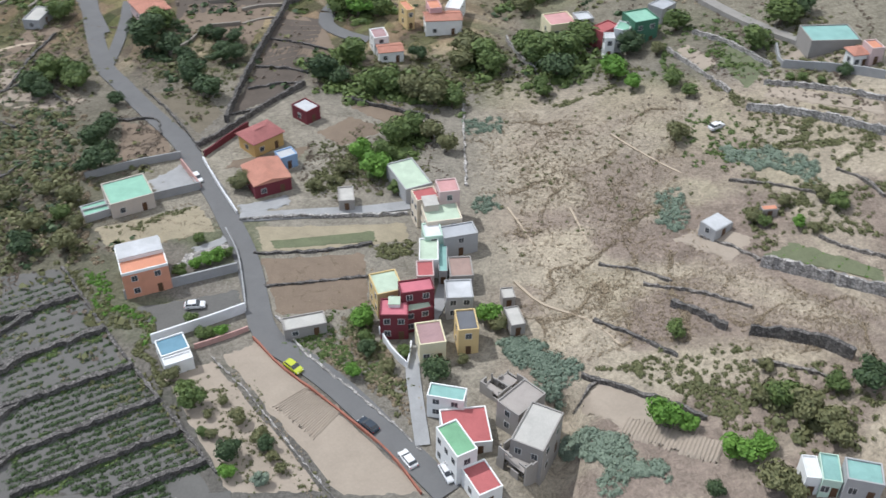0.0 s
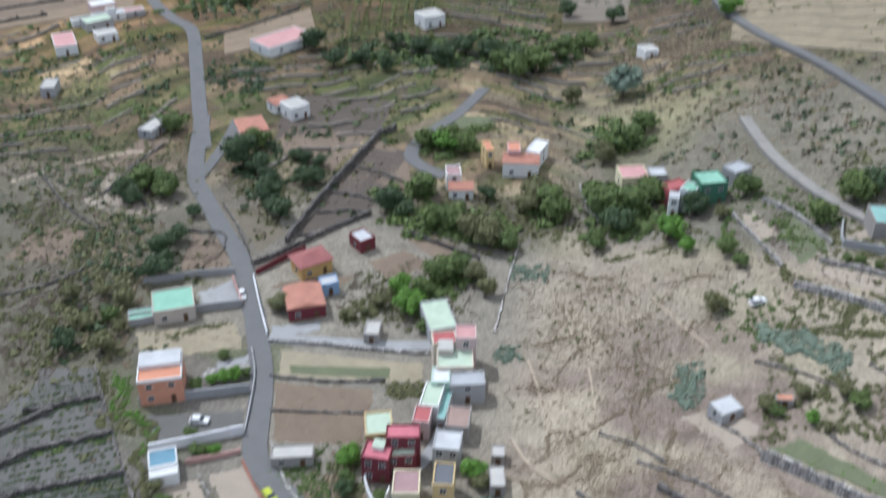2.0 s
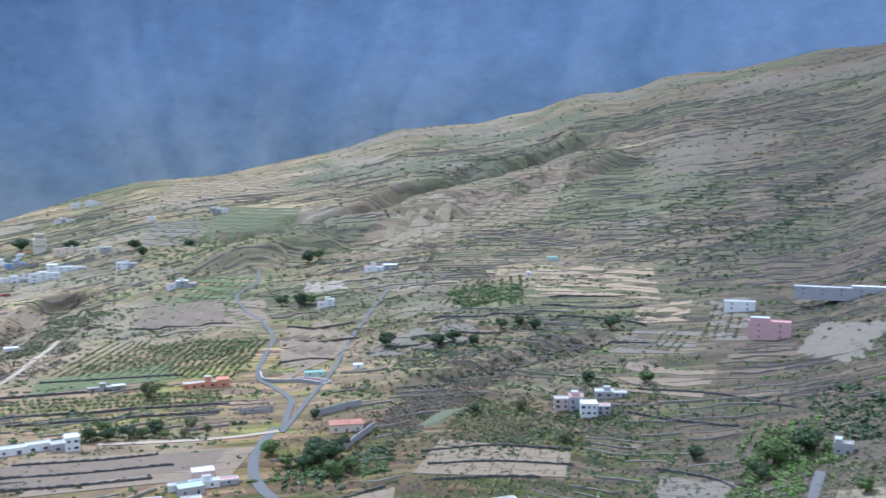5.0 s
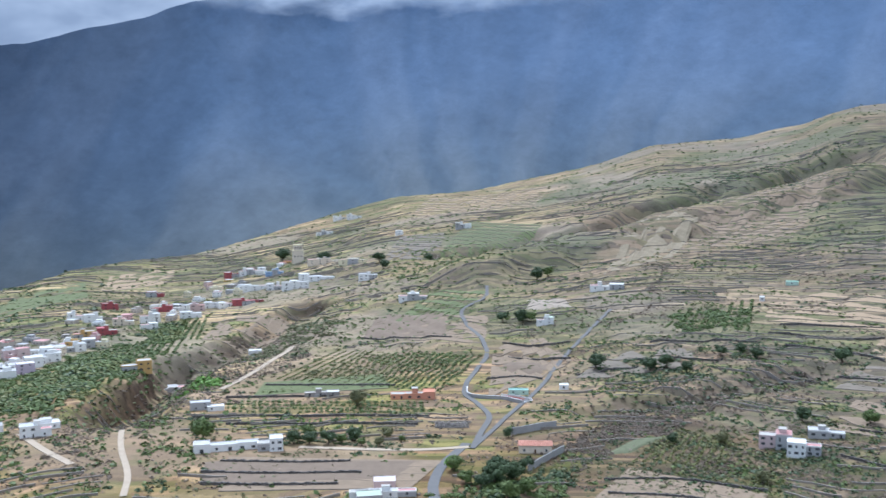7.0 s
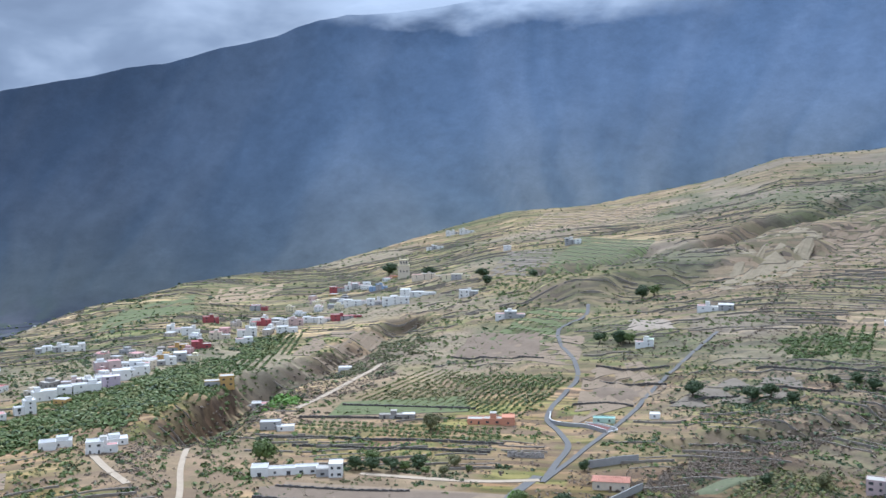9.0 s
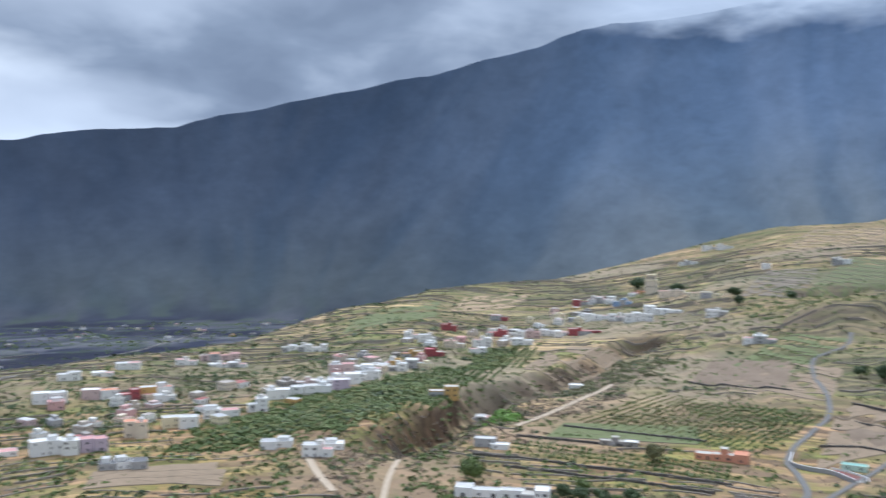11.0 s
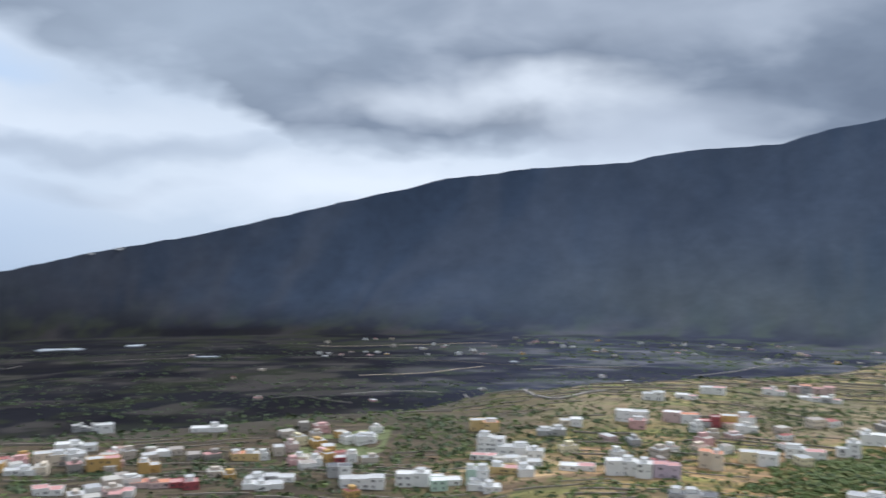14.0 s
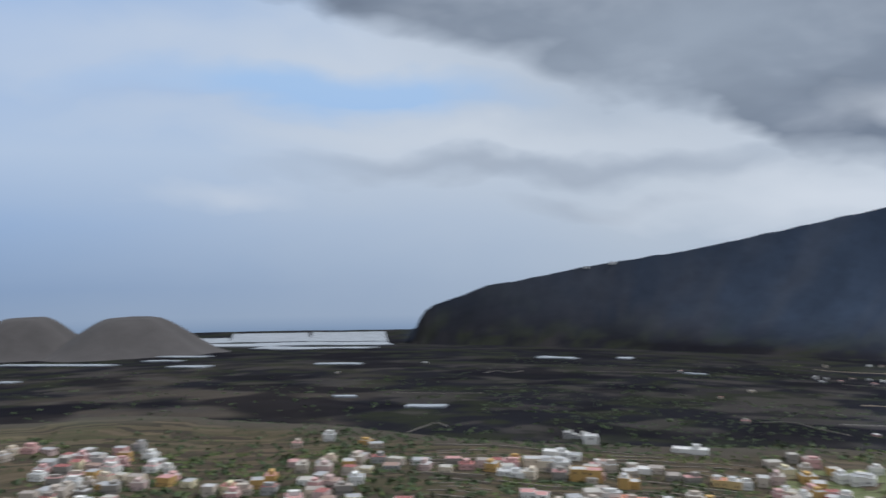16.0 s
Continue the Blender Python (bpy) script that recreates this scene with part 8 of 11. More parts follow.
flat_house(-418.3, -54.9, 7.9, 9, 2.8, 114, "red", "rose", "red flat-roofed town house with a rose roof", fronts=2, sides=1, small=True, group='houses of the town')
flat_house(-416.0, -46.2, 7.8, 9, 4.0, 118, "red", "rose", "red flat-roofed town house with a rose roof", fronts=2, sides=1, small=True, group='houses of the town', attic=(0.19, 0.72, 0.3, 0.9, 2.3, 'white', 'light grey'))
flat_house(-390.0, -77.9, 8.3, 9, 2.7, 124, "rose", "rose", "rose flat-roofed town house with a rose roof", fronts=2, sides=1, small=True, group='houses of the town')
flat_house(-390.0, -69.8, 8.2, 9, 3.0, 109, "white", "rose", "white flat-roofed town house with a rose roof", fronts=2, sides=1, small=True, group='houses of the town')
flat_house(-461.0, 19.5, 6.8, 9, 6.3, 110, "grey", "dark grey", "grey flat-roofed town house with a dark grey roof", fronts=1, sides=1, small=True, group='houses of the town')
flat_house(-460.1, 26.5, 6.8, 9, 7.3, 103, "white", "dark grey", "white flat-roofed town house with a dark grey roof", fronts=1, sides=1, small=True, group='houses of the town')
flat_house(-503.7, 15.4, 11.9, 9, 3.0, 108, "red", "light grey", "red flat-roofed town house with a light grey roof", fronts=2, sides=1, small=True, group='houses of the town')
flat_house(-439.9, 32.4, 8.1, 9, 4.8, 110, "white", "light grey", "white flat-roofed town house with a light grey roof", fronts=2, sides=1, small=True, group='houses of the town')
flat_house(-438.6, 40.7, 8.1, 9, 5.4, 104, "white", "light grey", "white flat-roofed town house with a light grey roof", fronts=2, sides=1, small=True, group='houses of the town')
flat_house(-439.3, 48.6, 8.1, 9, 6.2, 98, "white", "light grey", "white flat-roofed town house with a light grey roof", fronts=2, sides=1, small=True, group='houses of the town')
flat_house(-446.8, 62.6, 9.1, 9, 7.9, 93, "white", "white", "white flat-roofed town house with a white roof", fronts=2, sides=1, small=True, group='houses of the town')
flat_house(-447.9, 71.4, 9.1, 9, 8.3, 91, "white", "white", "white flat-roofed town house with a white roof", fronts=2, sides=1, small=True, group='houses of the town', attic=(0.22, 0.71, 0.3, 0.9, 1.7, 'white', 'light grey'))
flat_house(-498.2, -48.9, 8.9, 9, 3.7, 115, "yellow", "orange", "yellow flat-roofed town house with a orange roof", fronts=2, sides=1, small=True, group='houses of the town', attic=(0.08, 0.57, 0.3, 0.9, 1.7, 'white', 'light grey'))
flat_house(-499.5, -40.5, 8.9, 9, 4.2, 103, "yellow", "light grey", "yellow flat-roofed town house with a light grey roof", fronts=2, sides=1, small=True, group='houses of the town', attic=(0.07, 0.59, 0.3, 0.9, 1.6, 'white', 'light grey'))
flat_house(-546.8, 20.2, 12.7, 9, 4.2, 98, "white", "light grey", "white flat-roofed town house with a light grey roof", fronts=2, sides=1, small=True, group='houses of the town', attic=(0.10, 0.86, 0.3, 0.9, 1.7, 'white', 'light grey'))
flat_house(-439.9, 81.9, 8.6, 9, 5.3, 103, "mint", "white", "mint flat-roofed town house with a white roof", fronts=2, sides=1, small=True, group='houses of the town')
flat_house(-491.3, -8.0, 8.7, 9, 5.8, 100, "cream", "pale concrete", "cream flat-roofed town house with a pale concrete roof", fronts=2, sides=1, small=True, group='houses of the town', attic=(0.22, 0.56, 0.3, 0.9, 1.9, 'white', 'light grey'))
flat_house(-494.1, -0.1, 8.7, 9, 4.4, 104, "white", "pale concrete", "white flat-roofed town house with a pale concrete roof", fronts=2, sides=1, small=True, group='houses of the town', attic=(0.29, 0.73, 0.3, 0.9, 2.0, 'white', 'light grey'))
flat_house(-422.1, -16.2, 7.2, 9, 2.7, 102, "white", "white", "white flat-roofed town house with a white roof", fronts=1, sides=1, small=True, group='houses of the town', attic=(0.17, 0.66, 0.3, 0.9, 2.5, 'white', 'light grey'))
flat_house(-420.5, -8.5, 7.2, 9, 3.0, 111, "white", "light grey", "white flat-roofed town house with a light grey roof", fronts=1, sides=1, small=True, group='houses of the town', attic=(0.22, 0.60, 0.3, 0.9, 1.6, 'white', 'light grey'))
flat_house(-425.4, -2.9, 7.2, 9, 2.7, 104, "white", "light grey", "white flat-roofed town house with a light grey roof", fronts=1, sides=1, small=True, group='houses of the town')
flat_house(-559.6, -97.3, 12.0, 9, 2.7, 104, "white", "white", "white flat-roofed town house with a white roof", fronts=2, sides=1, small=True, group='houses of the town')
flat_house(-560.0, -85.5, 11.9, 9, 3.2, 109, "white", "white", "white flat-roofed town house with a white roof", fronts=2, sides=1, small=True, group='houses of the town', attic=(0.15, 0.55, 0.3, 0.9, 2.6, 'white', 'light grey'))
flat_house(-485.0, -155.4, 8.7, 9, 4.1, 114, "white", "white", "white flat-roofed town house with a white roof", fronts=1, sides=1, small=True, group='houses of the town')
flat_house(-494.4, -151.9, 8.8, 9, 2.7, 124, "white", "white", "white flat-roofed town house with a white roof", fronts=1, sides=1, small=True, group='houses of the town', attic=(0.06, 0.70, 0.3, 0.9, 2.0, 'white', 'light grey'))
flat_house(-495.6, -143.9, 8.8, 9, 3.3, 116, "white", "grey", "white flat-roofed town house with a grey roof", fronts=1, sides=1, small=True, group='houses of the town')
flat_house(-438.7, -18.2, 8.5, 9, 2.7, 103, "grey", "light grey", "grey flat-roofed town house with a light grey roof", fronts=2, sides=1, small=True, group='houses of the town', attic=(0.27, 0.86, 0.3, 0.9, 2.0, 'white', 'light grey'))
flat_house(-446.5, -12.2, 8.6, 9, 2.7, 102, "grey", "light grey", "grey flat-roofed town house with a light grey roof", fronts=2, sides=1, small=True, group='houses of the town')
flat_house(-444.9, -3.1, 8.5, 9, 2.7, 101, "white", "light grey", "white flat-roofed town house with a light grey roof", fronts=2, sides=1, small=True, group='houses of the town')
flat_house(-419.7, -148.6, 8.5, 9, 2.7, 115, "white", "light grey", "white flat-roofed town house with a light grey roof", fronts=2, sides=1, small=True, group='houses of the town')
flat_house(-422.0, -141.7, 8.5, 9, 2.8, 120, "white", "light grey", "white flat-roofed town house with a light grey roof", fronts=2, sides=1, small=True, group='houses of the town', attic=(0.16, 0.68, 0.3, 0.9, 1.9, 'white', 'light grey'))
flat_house(-382.2, -110.7, 7.8, 9, 3.7, 124, "white", "rose", "white flat-roofed town house with a rose roof", fronts=2, sides=1, small=True, group='houses of the town')
flat_house(-385.5, -105.0, 7.8, 9, 2.7, 111, "white", "rose", "white flat-roofed town house with a rose roof", fronts=2, sides=1, small=True, group='houses of the town')

# trees near the village
tree(-83.3, 250.2, 7.1, 10.4, "dark")
tree(-77.8, 247.2, 4.4, 6.4, "dark")
tree(-83.8, 262.3, 5.3, 7.7, "mid")
tree(-67.6, 228.9, 5.3, 7.7, "dark")
tree(-61.7, 223.4, 4.6, 6.7, "dark")
tree(-71.3, 239.1, 4.3, 6.2, "dark")
tree(-61.9, 242.8, 3.9, 5.7, "dark")
tree(-58.2, 243.9, 3.5, 5.1, "dark")
tree(-69.5, 257.3, 2.9, 4.2, "dark")
tree(-65.1, 255.6, 2.9, 4.1, "dark")
tree(-60.9, 254.7, 2.8, 4.1, "dark")
tree(-115.3, 267.8, 4.4, 6.4, "mid")
tree(-107.7, 222.6, 4.7, 6.8, "dark")
tree(-107.7, 234.0, 3.6, 5.2, "mid")
tree(-101.8, 232.1, 4.4, 6.3, "mid")
tree(-97.8, 226.5, 3.9, 5.6, "mid")
tree(-85.0, 218.8, 2.6, 3.8, "dark")
tree(-26.6, 242.3, 6.1, 8.9, "mid")
tree(-32.7, 233.0, 5.2, 7.6, "dark")
tree(-28.7, 231.2, 3.7, 5.4, "dark")
tree(-14.9, 227.5, 5.1, 7.4, "mid")
tree(-19.4, 227.8, 4.6, 6.6, "mid")
tree(-8.8, 222.9, 5.4, 7.8, "olive")
tree(-2.8, 220.8, 6.0, 8.8, "olive")
tree(1.6, 219.3, 3.9, 5.6, "mid")
tree(6.2, 245.9, 5.8, 8.4, "olive")
tree(9.3, 241.9, 6.1, 8.8, "mid")
tree(3.9, 240.2, 4.7, 6.9, "olive")
tree(12.2, 235.9, 4.7, 6.8, "mid")
tree(-7.9, 244.9, 3.5, 5.0, "dark")
tree(-32.7, 274.4, 4.2, 6.2, "mid")
tree(-26.0, 276.0, 5.1, 7.4, "mid")
tree(-20.7, 273.1, 4.2, 6.1, "mid")
tree(21.7, 242.5, 5.7, 8.3, "mid")
tree(25.9, 237.1, 6.4, 9.2, "mid")
tree(32.0, 237.7, 6.4, 9.3, "mid")
tree(36.9, 242.9, 5.4, 7.8, "mid")
tree(29.0, 228.5, 5.5, 7.9, "dark")
tree(24.8, 220.6, 3.9, 5.7, "mid")
tree(47.5, 232.9, 4.4, 6.4, "dark")
tree(41.9, 221.6, 4.6, 6.7, "bright")
tree(46.4, 214.5, 3.1, 4.5, "bright")
tree(54.7, 211.6, 3.5, 5.0, "mid")
tree(58.1, 205.1, 2.4, 3.4, "mid")
tree(75.4, 220.0, 5.0, 7.3, "mid")
tree(84.2, 228.9, 5.6, 8.1, "mid")
tree(88.9, 231.6, 4.9, 7.1, "dark")
tree(22.5, 271.2, 5.0, 7.3, "olive")
tree(60.7, 239.1, 4.2, 6.0, "mid")
tree(-16.8, 187.8, 4.5, 6.5, "bright")
tree(-20.0, 195.3, 3.9, 5.7, "bright")
tree(-12.2, 202.3, 5.0, 7.3, "mid")
tree(-8.2, 205.3, 4.4, 6.4, "mid")
tree(-14.6, 195.4, 3.9, 5.7, "mid")
tree(-3.3, 204.2, 4.0, 5.9, "olive")
tree(0.3, 198.3, 3.3, 4.8, "olive")
tree(-11.2, 181.4, 2.3, 3.4, "mid")
tree(-29.4, 182.1, 2.2, 3.2, "olive")
tree(-23.5, 188.9, 2.6, 3.7, "olive")
tree(-26.4, 184.7, 1.9, 2.7, "olive")
tree(-46.9, 182.3, 3.2, 4.6, "olive")
tree(-15.2, 137.8, 3.2, 4.6, "bright")
tree(-14.3, 132.8, 2.3, 3.4, "mid")
tree(-14.3, 129.8, 2.3, 3.3, "dark")
tree(-16.3, 124.1, 2.0, 2.9, "bright")
tree(-9.6, 125.7, 1.8, 2.6, "olive")
tree(-7.2, 129.3, 1.8, 2.6, "mid")
tree(-1.3, 123.4, 3.2, 4.7, "dark")
tree(8.9, 137.8, 3.3, 4.8, "bright")
tree(10.4, 135.8, 2.3, 3.4, "olive")
tree(3.9, 127.0, 1.5, 2.2, "olive")
tree(-47.2, 156.4, 2.3, 3.4, "bright")
tree(-50.8, 154.2, 2.0, 2.9, "bright")
tree(-53.8, 151.7, 2.0, 2.9, "mid")
tree(-45.0, 157.7, 1.7, 2.5, "mid")
tree(-49.3, 155.4, 1.9, 2.7, "bright")
tree(-51.9, 162.4, 1.6, 2.4, "mid")
tree(-48.9, 138.0, 2.0, 3.0, "mid")
tree(-45.7, 133.9, 1.9, 2.7, "mid")
tree(-42.0, 134.7, 1.7, 2.5, "bright")
tree(-44.1, 134.4, 1.6, 2.3, "mid")
tree(-43.7, 116.4, 3.0, 4.4, "mid")
tree(-45.8, 119.4, 2.3, 3.3, "mid")
tree(-49.1, 123.0, 2.1, 3.0, "olive")
tree(-35.2, 105.2, 2.9, 4.1, "dark")
tree(-35.1, 113.0, 2.2, 3.2, "olive")
tree(-30.9, 108.6, 2.4, 3.5, "olive")
tree(-29.7, 106.9, 2.1, 3.1, "dark")
tree(-34.9, 101.2, 1.9, 2.7, "bright")
tree(-29.4, 100.1, 1.9, 2.7, "cactus")
tree(-28.0, 104.8, 1.4, 2.1, "olive")
tree(-26.5, 102.5, 1.4, 2.0, "olive")
tree(-39.3, 109.5, 1.5, 2.1, "olive")
tree(-38.8, 117.3, 1.2, 1.8, "olive")
tree(-40.7, 114.0, 1.2, 1.8, "olive")
tree(-40.9, 110.1, 1.5, 2.1, "mid")
tree(41.9, 127.4, 2.4, 3.5, "mid")
tree(36.7, 107.4, 3.7, 5.4, "bright")
tree(40.1, 106.1, 2.3, 3.4, "bright")
tree(46.3, 98.4, 3.4, 4.9, "bright")
tree(49.4, 99.1, 2.7, 3.9, "bright")
tree(52.0, 109.0, 2.8, 4.1, "olive")
tree(54.8, 108.1, 3.3, 4.8, "mid")
tree(57.7, 104.2, 3.7, 5.4, "olive")
tree(60.2, 101.4, 3.5, 5.0, "olive")
tree(60.7, 98.6, 3.0, 4.3, "olive")
tree(63.1, 108.8, 2.4, 3.4, "mid")
tree(67.5, 108.2, 3.8, 5.5, "dark")
tree(54.3, 115.3, 1.7, 2.5, "olive")
tree(50.2, 92.0, 3.8, 5.4, "olive")
tree(52.0, 90.0, 2.7, 4.0, "olive")
tree(41.8, 92.4, 2.0, 2.9, "dark")
tree(67.2, 156.9, 2.0, 2.9, "olive")
tree(68.0, 150.0, 1.9, 2.8, "bright")
tree(70.4, 147.5, 1.7, 2.4, "olive")
tree(76.0, 153.1, 2.6, 3.7, "mid")
tree(90.0, 198.4, 2.4, 3.4, "dark")
tree(79.4, 201.7, 1.5, 2.2, "mid")
tree(82.1, 200.3, 1.5, 2.2, "mid")
tree(85.0, 197.5, 1.5, 2.2, "mid")
tree(60.8, 154.4, 2.3, 3.3, "olive")
tree(62.4, 152.3, 1.7, 2.4, "mid")
tree(74.0, 156.9, 2.3, 3.3, "olive")
tree(52.6, 187.9, 3.5, 5.1, "olive")
tree(54.1, 229.2, 2.6, 3.7, "olive")
tree(-80.8, 189.9, 5.1, 7.4, "dark")
tree(-84.0, 198.8, 4.4, 6.3, "dark")
tree(-83.8, 205.8, 3.6, 5.2, "dark")
tree(-82.7, 187.3, 3.7, 5.4, "dark")
tree(-79.4, 159.7, 3.8, 5.6, "olive")
tree(-83.3, 176.4, 3.3, 4.7, "olive")
tree(-88.2, 157.6, 3.9, 5.6, "dark")
tree(-88.7, 166.0, 2.9, 4.1, "olive")
tree(-97.2, 176.1, 3.3, 4.8, "olive")
tree(-90.4, 178.6, 3.0, 4.3, "olive")
tree(-84.0, 170.4, 2.6, 3.7, "mid")
tree(-79.1, 166.4, 2.5, 3.6, "olive")
tree(-19.8, 338.4, 6.0, 8.7, "mid")
tree(-12.7, 334.1, 6.4, 9.3, "mid")
tree(-7.5, 339.9, 7.0, 10.1, "mid")
tree(1.1, 353.1, 6.7, 9.7, "mid")
tree(8.7, 361.0, 5.8, 8.4, "mid")
tree(-26.2, 348.8, 5.7, 8.2, "dark")
tree(-35.8, 352.3, 6.3, 9.1, "dark")
tree(-41.6, 339.9, 5.6, 8.1, "dark")
tree(-53.1, 349.7, 5.2, 7.6, "dark")
tree(-63.5, 354.2, 4.8, 7.0, "dark")
tree(-158.1, 402.2, 7.0, 10.2, "dark")
tree(-154.5, 412.6, 6.5, 9.4, "dark")
tree(-160.5, 395.5, 5.1, 7.3, "dark")
tree(-186.1, 407.1, 5.3, 7.7, "mid")
tree(-138.3, 401.1, 5.0, 7.3, "mid")
tree(-141.8, 390.7, 6.2, 8.9, "mid")
tree(35.9, 460.3, 8.4, 12.3, "mid")
tree(48.1, 468.4, 8.6, 12.4, "dark")
tree(31.9, 441.6, 5.6, 8.2, "dark")
tree(59.8, 381.4, 5.4, 7.9, "bright")
tree(72.8, 409.0, 4.1, 5.9, "mid")
tree(28.4, 277.2, 6.2, 9.0, "mid")
tree(21.8, 276.2, 4.2, 6.0, "mid")
tree(33.4, 289.3, 4.7, 6.8, "mid")
tree(-26.6, 272.4, 5.1, 7.3, "bright")
tree(-19.9, 274.5, 4.6, 6.7, "mid")
tree(8.3, 314.7, 4.2, 6.1, "olive")
tree(24.8, 319.7, 8.0, 11.6, "cactus")
tree(-3.1, 401.4, 4.6, 6.7, "dark")
tree(1.6, 468.8, 4.7, 6.8, "dark")
tree(16.3, 394.6, 5.1, 7.4, "dark")
tree(-93.2, 345.7, 5.9, 8.6, "dark")
tree(-81.1, 331.6, 5.1, 7.4, "dark")
tree(-71.0, 334.5, 4.6, 6.7, "dark")
tree(-61.2, 331.6, 4.0, 5.9, "dark")
tree(-315.1, 470.1, 7.5, 10.8, "olive")
tree(-105.5, 230.0, 5.4, 7.8, "mid")
tree(-97.8, 229.1, 4.5, 6.5, "mid")
tree(-104.8, 221.2, 3.6, 5.3, "dark")
tree(-114.0, 268.3, 4.1, 6.0, "mid")
tree(-281.8, 390.0, 5.2, 7.5, "dark")
tree(-275.2, 395.2, 5.2, 7.5, "dark")
tree(-266.8, 401.1, 5.5, 8.0, "dark")
tree(-260.9, 413.2, 5.2, 7.5, "dark")
tree(-251.7, 410.4, 2.9, 4.2, "mid")
tree(-243.4, 415.4, 3.6, 5.3, "olive")
tree(-250.9, 429.0, 4.5, 6.5, "olive")
tree(-263.1, 407.1, 3.7, 5.3, "mid")
tree(-240.5, 428.9, 2.6, 3.7, "mid")
tree(-328.3, 366.4, 8.5, 12.3, "mid")
tree(-286.9, 404.5, 4.5, 6.6, "mid")
tree(-187.6, 407.4, 5.0, 7.3, "bright")
tree(-163.9, 411.9, 6.5, 9.5, "dark")
tree(-169.0, 395.0, 4.5, 6.5, "mid")
tree(-159.9, 429.0, 4.7, 6.8, "dark")
tree(-199.6, 469.4, 3.7, 5.4, "dark")
tree(-236.7, 619.7, 7.5, 10.9, "dark")
tree(-191.6, 634.0, 7.4, 10.7, "dark")
tree(-174.7, 628.3, 5.4, 7.9, "dark")
tree(-201.1, 628.7, 6.5, 9.4, "dark")
tree(-169.3, 667.0, 5.7, 8.2, "dark")
tree(-162.6, 683.4, 4.8, 7.0, "dark")
tree(-145.6, 671.0, 5.6, 8.2, "dark")
tree(-93.2, 676.1, 7.4, 10.7, "dark")
tree(-855.3, 947.2, 11.0, 15.9, "dark")
tree(-993.7, 991.6, 13.1, 19.0, "dark")
tree(-735.5, 928.4, 10.1, 14.7, "dark")
tree(-698.1, 897.1, 8.1, 11.8, "dark")
tree(-674.0, 952.0, 7.5, 10.8, "dark")
tree(-643.1, 1048.4, 6.1, 8.8, "dark")
tree(-452.0, 860.6, 8.9, 12.9, "dark")
tree(-448.1, 875.0, 6.9, 10.0, "mid")
tree(-384.7, 713.1, 6.9, 10.0, "dark")
tree(-365.4, 714.8, 8.0, 11.6, "dark")
tree(-358.3, 717.0, 5.7, 8.2, "mid")
tree(-61.5, 474.0, 4.6, 6.7, "olive")
tree(-77.2, 565.1, 5.4, 7.9, "dark")
tree(-46.1, 576.1, 5.4, 7.9, "mid")
tree(-99.7, 517.1, 5.1, 7.4, "olive")
tree(-121.5, 504.6, 3.6, 5.3, "dark")

# crops and scrub, too many to count
plants = rows_in(((-88.3, 145.2), (-77.3, 152.2), (-73.4, 146.0), (-85.7, 138.0)), 4, 0.7, 11, 0.2)
scatter("vine_rows", plants, np.random.RandomState(11).uniform(0.40, 0.72, len(plants)), GREENS["vine"], "rows of low green vines in grey soil", "crop", 11)
plants = rows_in(((-84.7, 135.2), (-71.9, 143.2), (-65.6, 135.9), (-81.5, 126.3)), 4, 0.7, 12, 0.2)
scatter("vine_rows", plants, np.random.RandomState(12).uniform(0.40, 0.72, len(plants)), GREENS["vine"], "rows of low green vines in grey soil", "crop", 12)
plants = rows_in(((-80.6, 123.8), (-64.1, 134.4), (-57.9, 126.2), (-77.6, 115.5)), 5, 0.7, 13, 0.2)
scatter("vine_rows", plants, np.random.RandomState(13).uniform(0.43, 0.75, len(plants)), GREENS["vine"], "rows of low green vines in grey soil", "crop", 13)
plants = rows_in(((-76.7, 113.1), (-56.5, 124.8), (-51.0, 118.3), (-73.9, 105.1)), 5, 0.6, 14, 0.15)
scatter("vine_rows", plants, np.random.RandomState(14).uniform(0.49, 0.83, len(plants)), GREENS["vine"], "rows of low green vines in grey soil", "crop", 14)
plants = rows_in(((-72.6, 102.3), (-49.5, 117.0), (-45.8, 111.1), (-70.0, 97.6)), 4, 0.6, 15, 0.15)
scatter("vine_rows", plants, np.random.RandomState(15).uniform(0.53, 0.88, len(plants)), GREENS["vine"], "rows of low green vines in grey soil", "crop", 15)
plants = rows_in(((-63.5, 98.8), (-44.5, 109.8), (-40.2, 104.6), (-54.7, 97.0)), 4, 0.6, 16, 0.15)
scatter("vine_rows", plants, np.random.RandomState(16).uniform(0.53, 0.88, len(plants)), GREENS["vine"], "rows of low green vines in grey soil", "crop", 16)
scatter("weeds", in_quad(((-85.7, 137.4), (-72.7, 145.2), (-72.2, 144.1), (-85.2, 136.1)), 260, 120), np.random.RandomState(120).uniform(0.3, 0.7, 260), GREENS["mid"], "dark green weeds along a terrace wall", "weeds", 120, count=8)
scatter("weeds", in_quad(((-81.5, 125.8), (-65.0, 136.1), (-64.5, 134.9), (-81.1, 124.6)), 260, 121), np.random.RandomState(121).uniform(0.3, 0.7, 260), GREENS["mid"], "dark green weeds along a terrace wall", "weeds", 121, count=8)
scatter("weeds", in_quad(((-77.7, 115.2), (-57.3, 126.5), (-56.8, 125.4), (-77.3, 114.2)), 260, 122), np.random.RandomState(122).uniform(0.3, 0.7, 260), GREENS["mid"], "dark green weeds along a terrace wall", "weeds", 122, count=8)
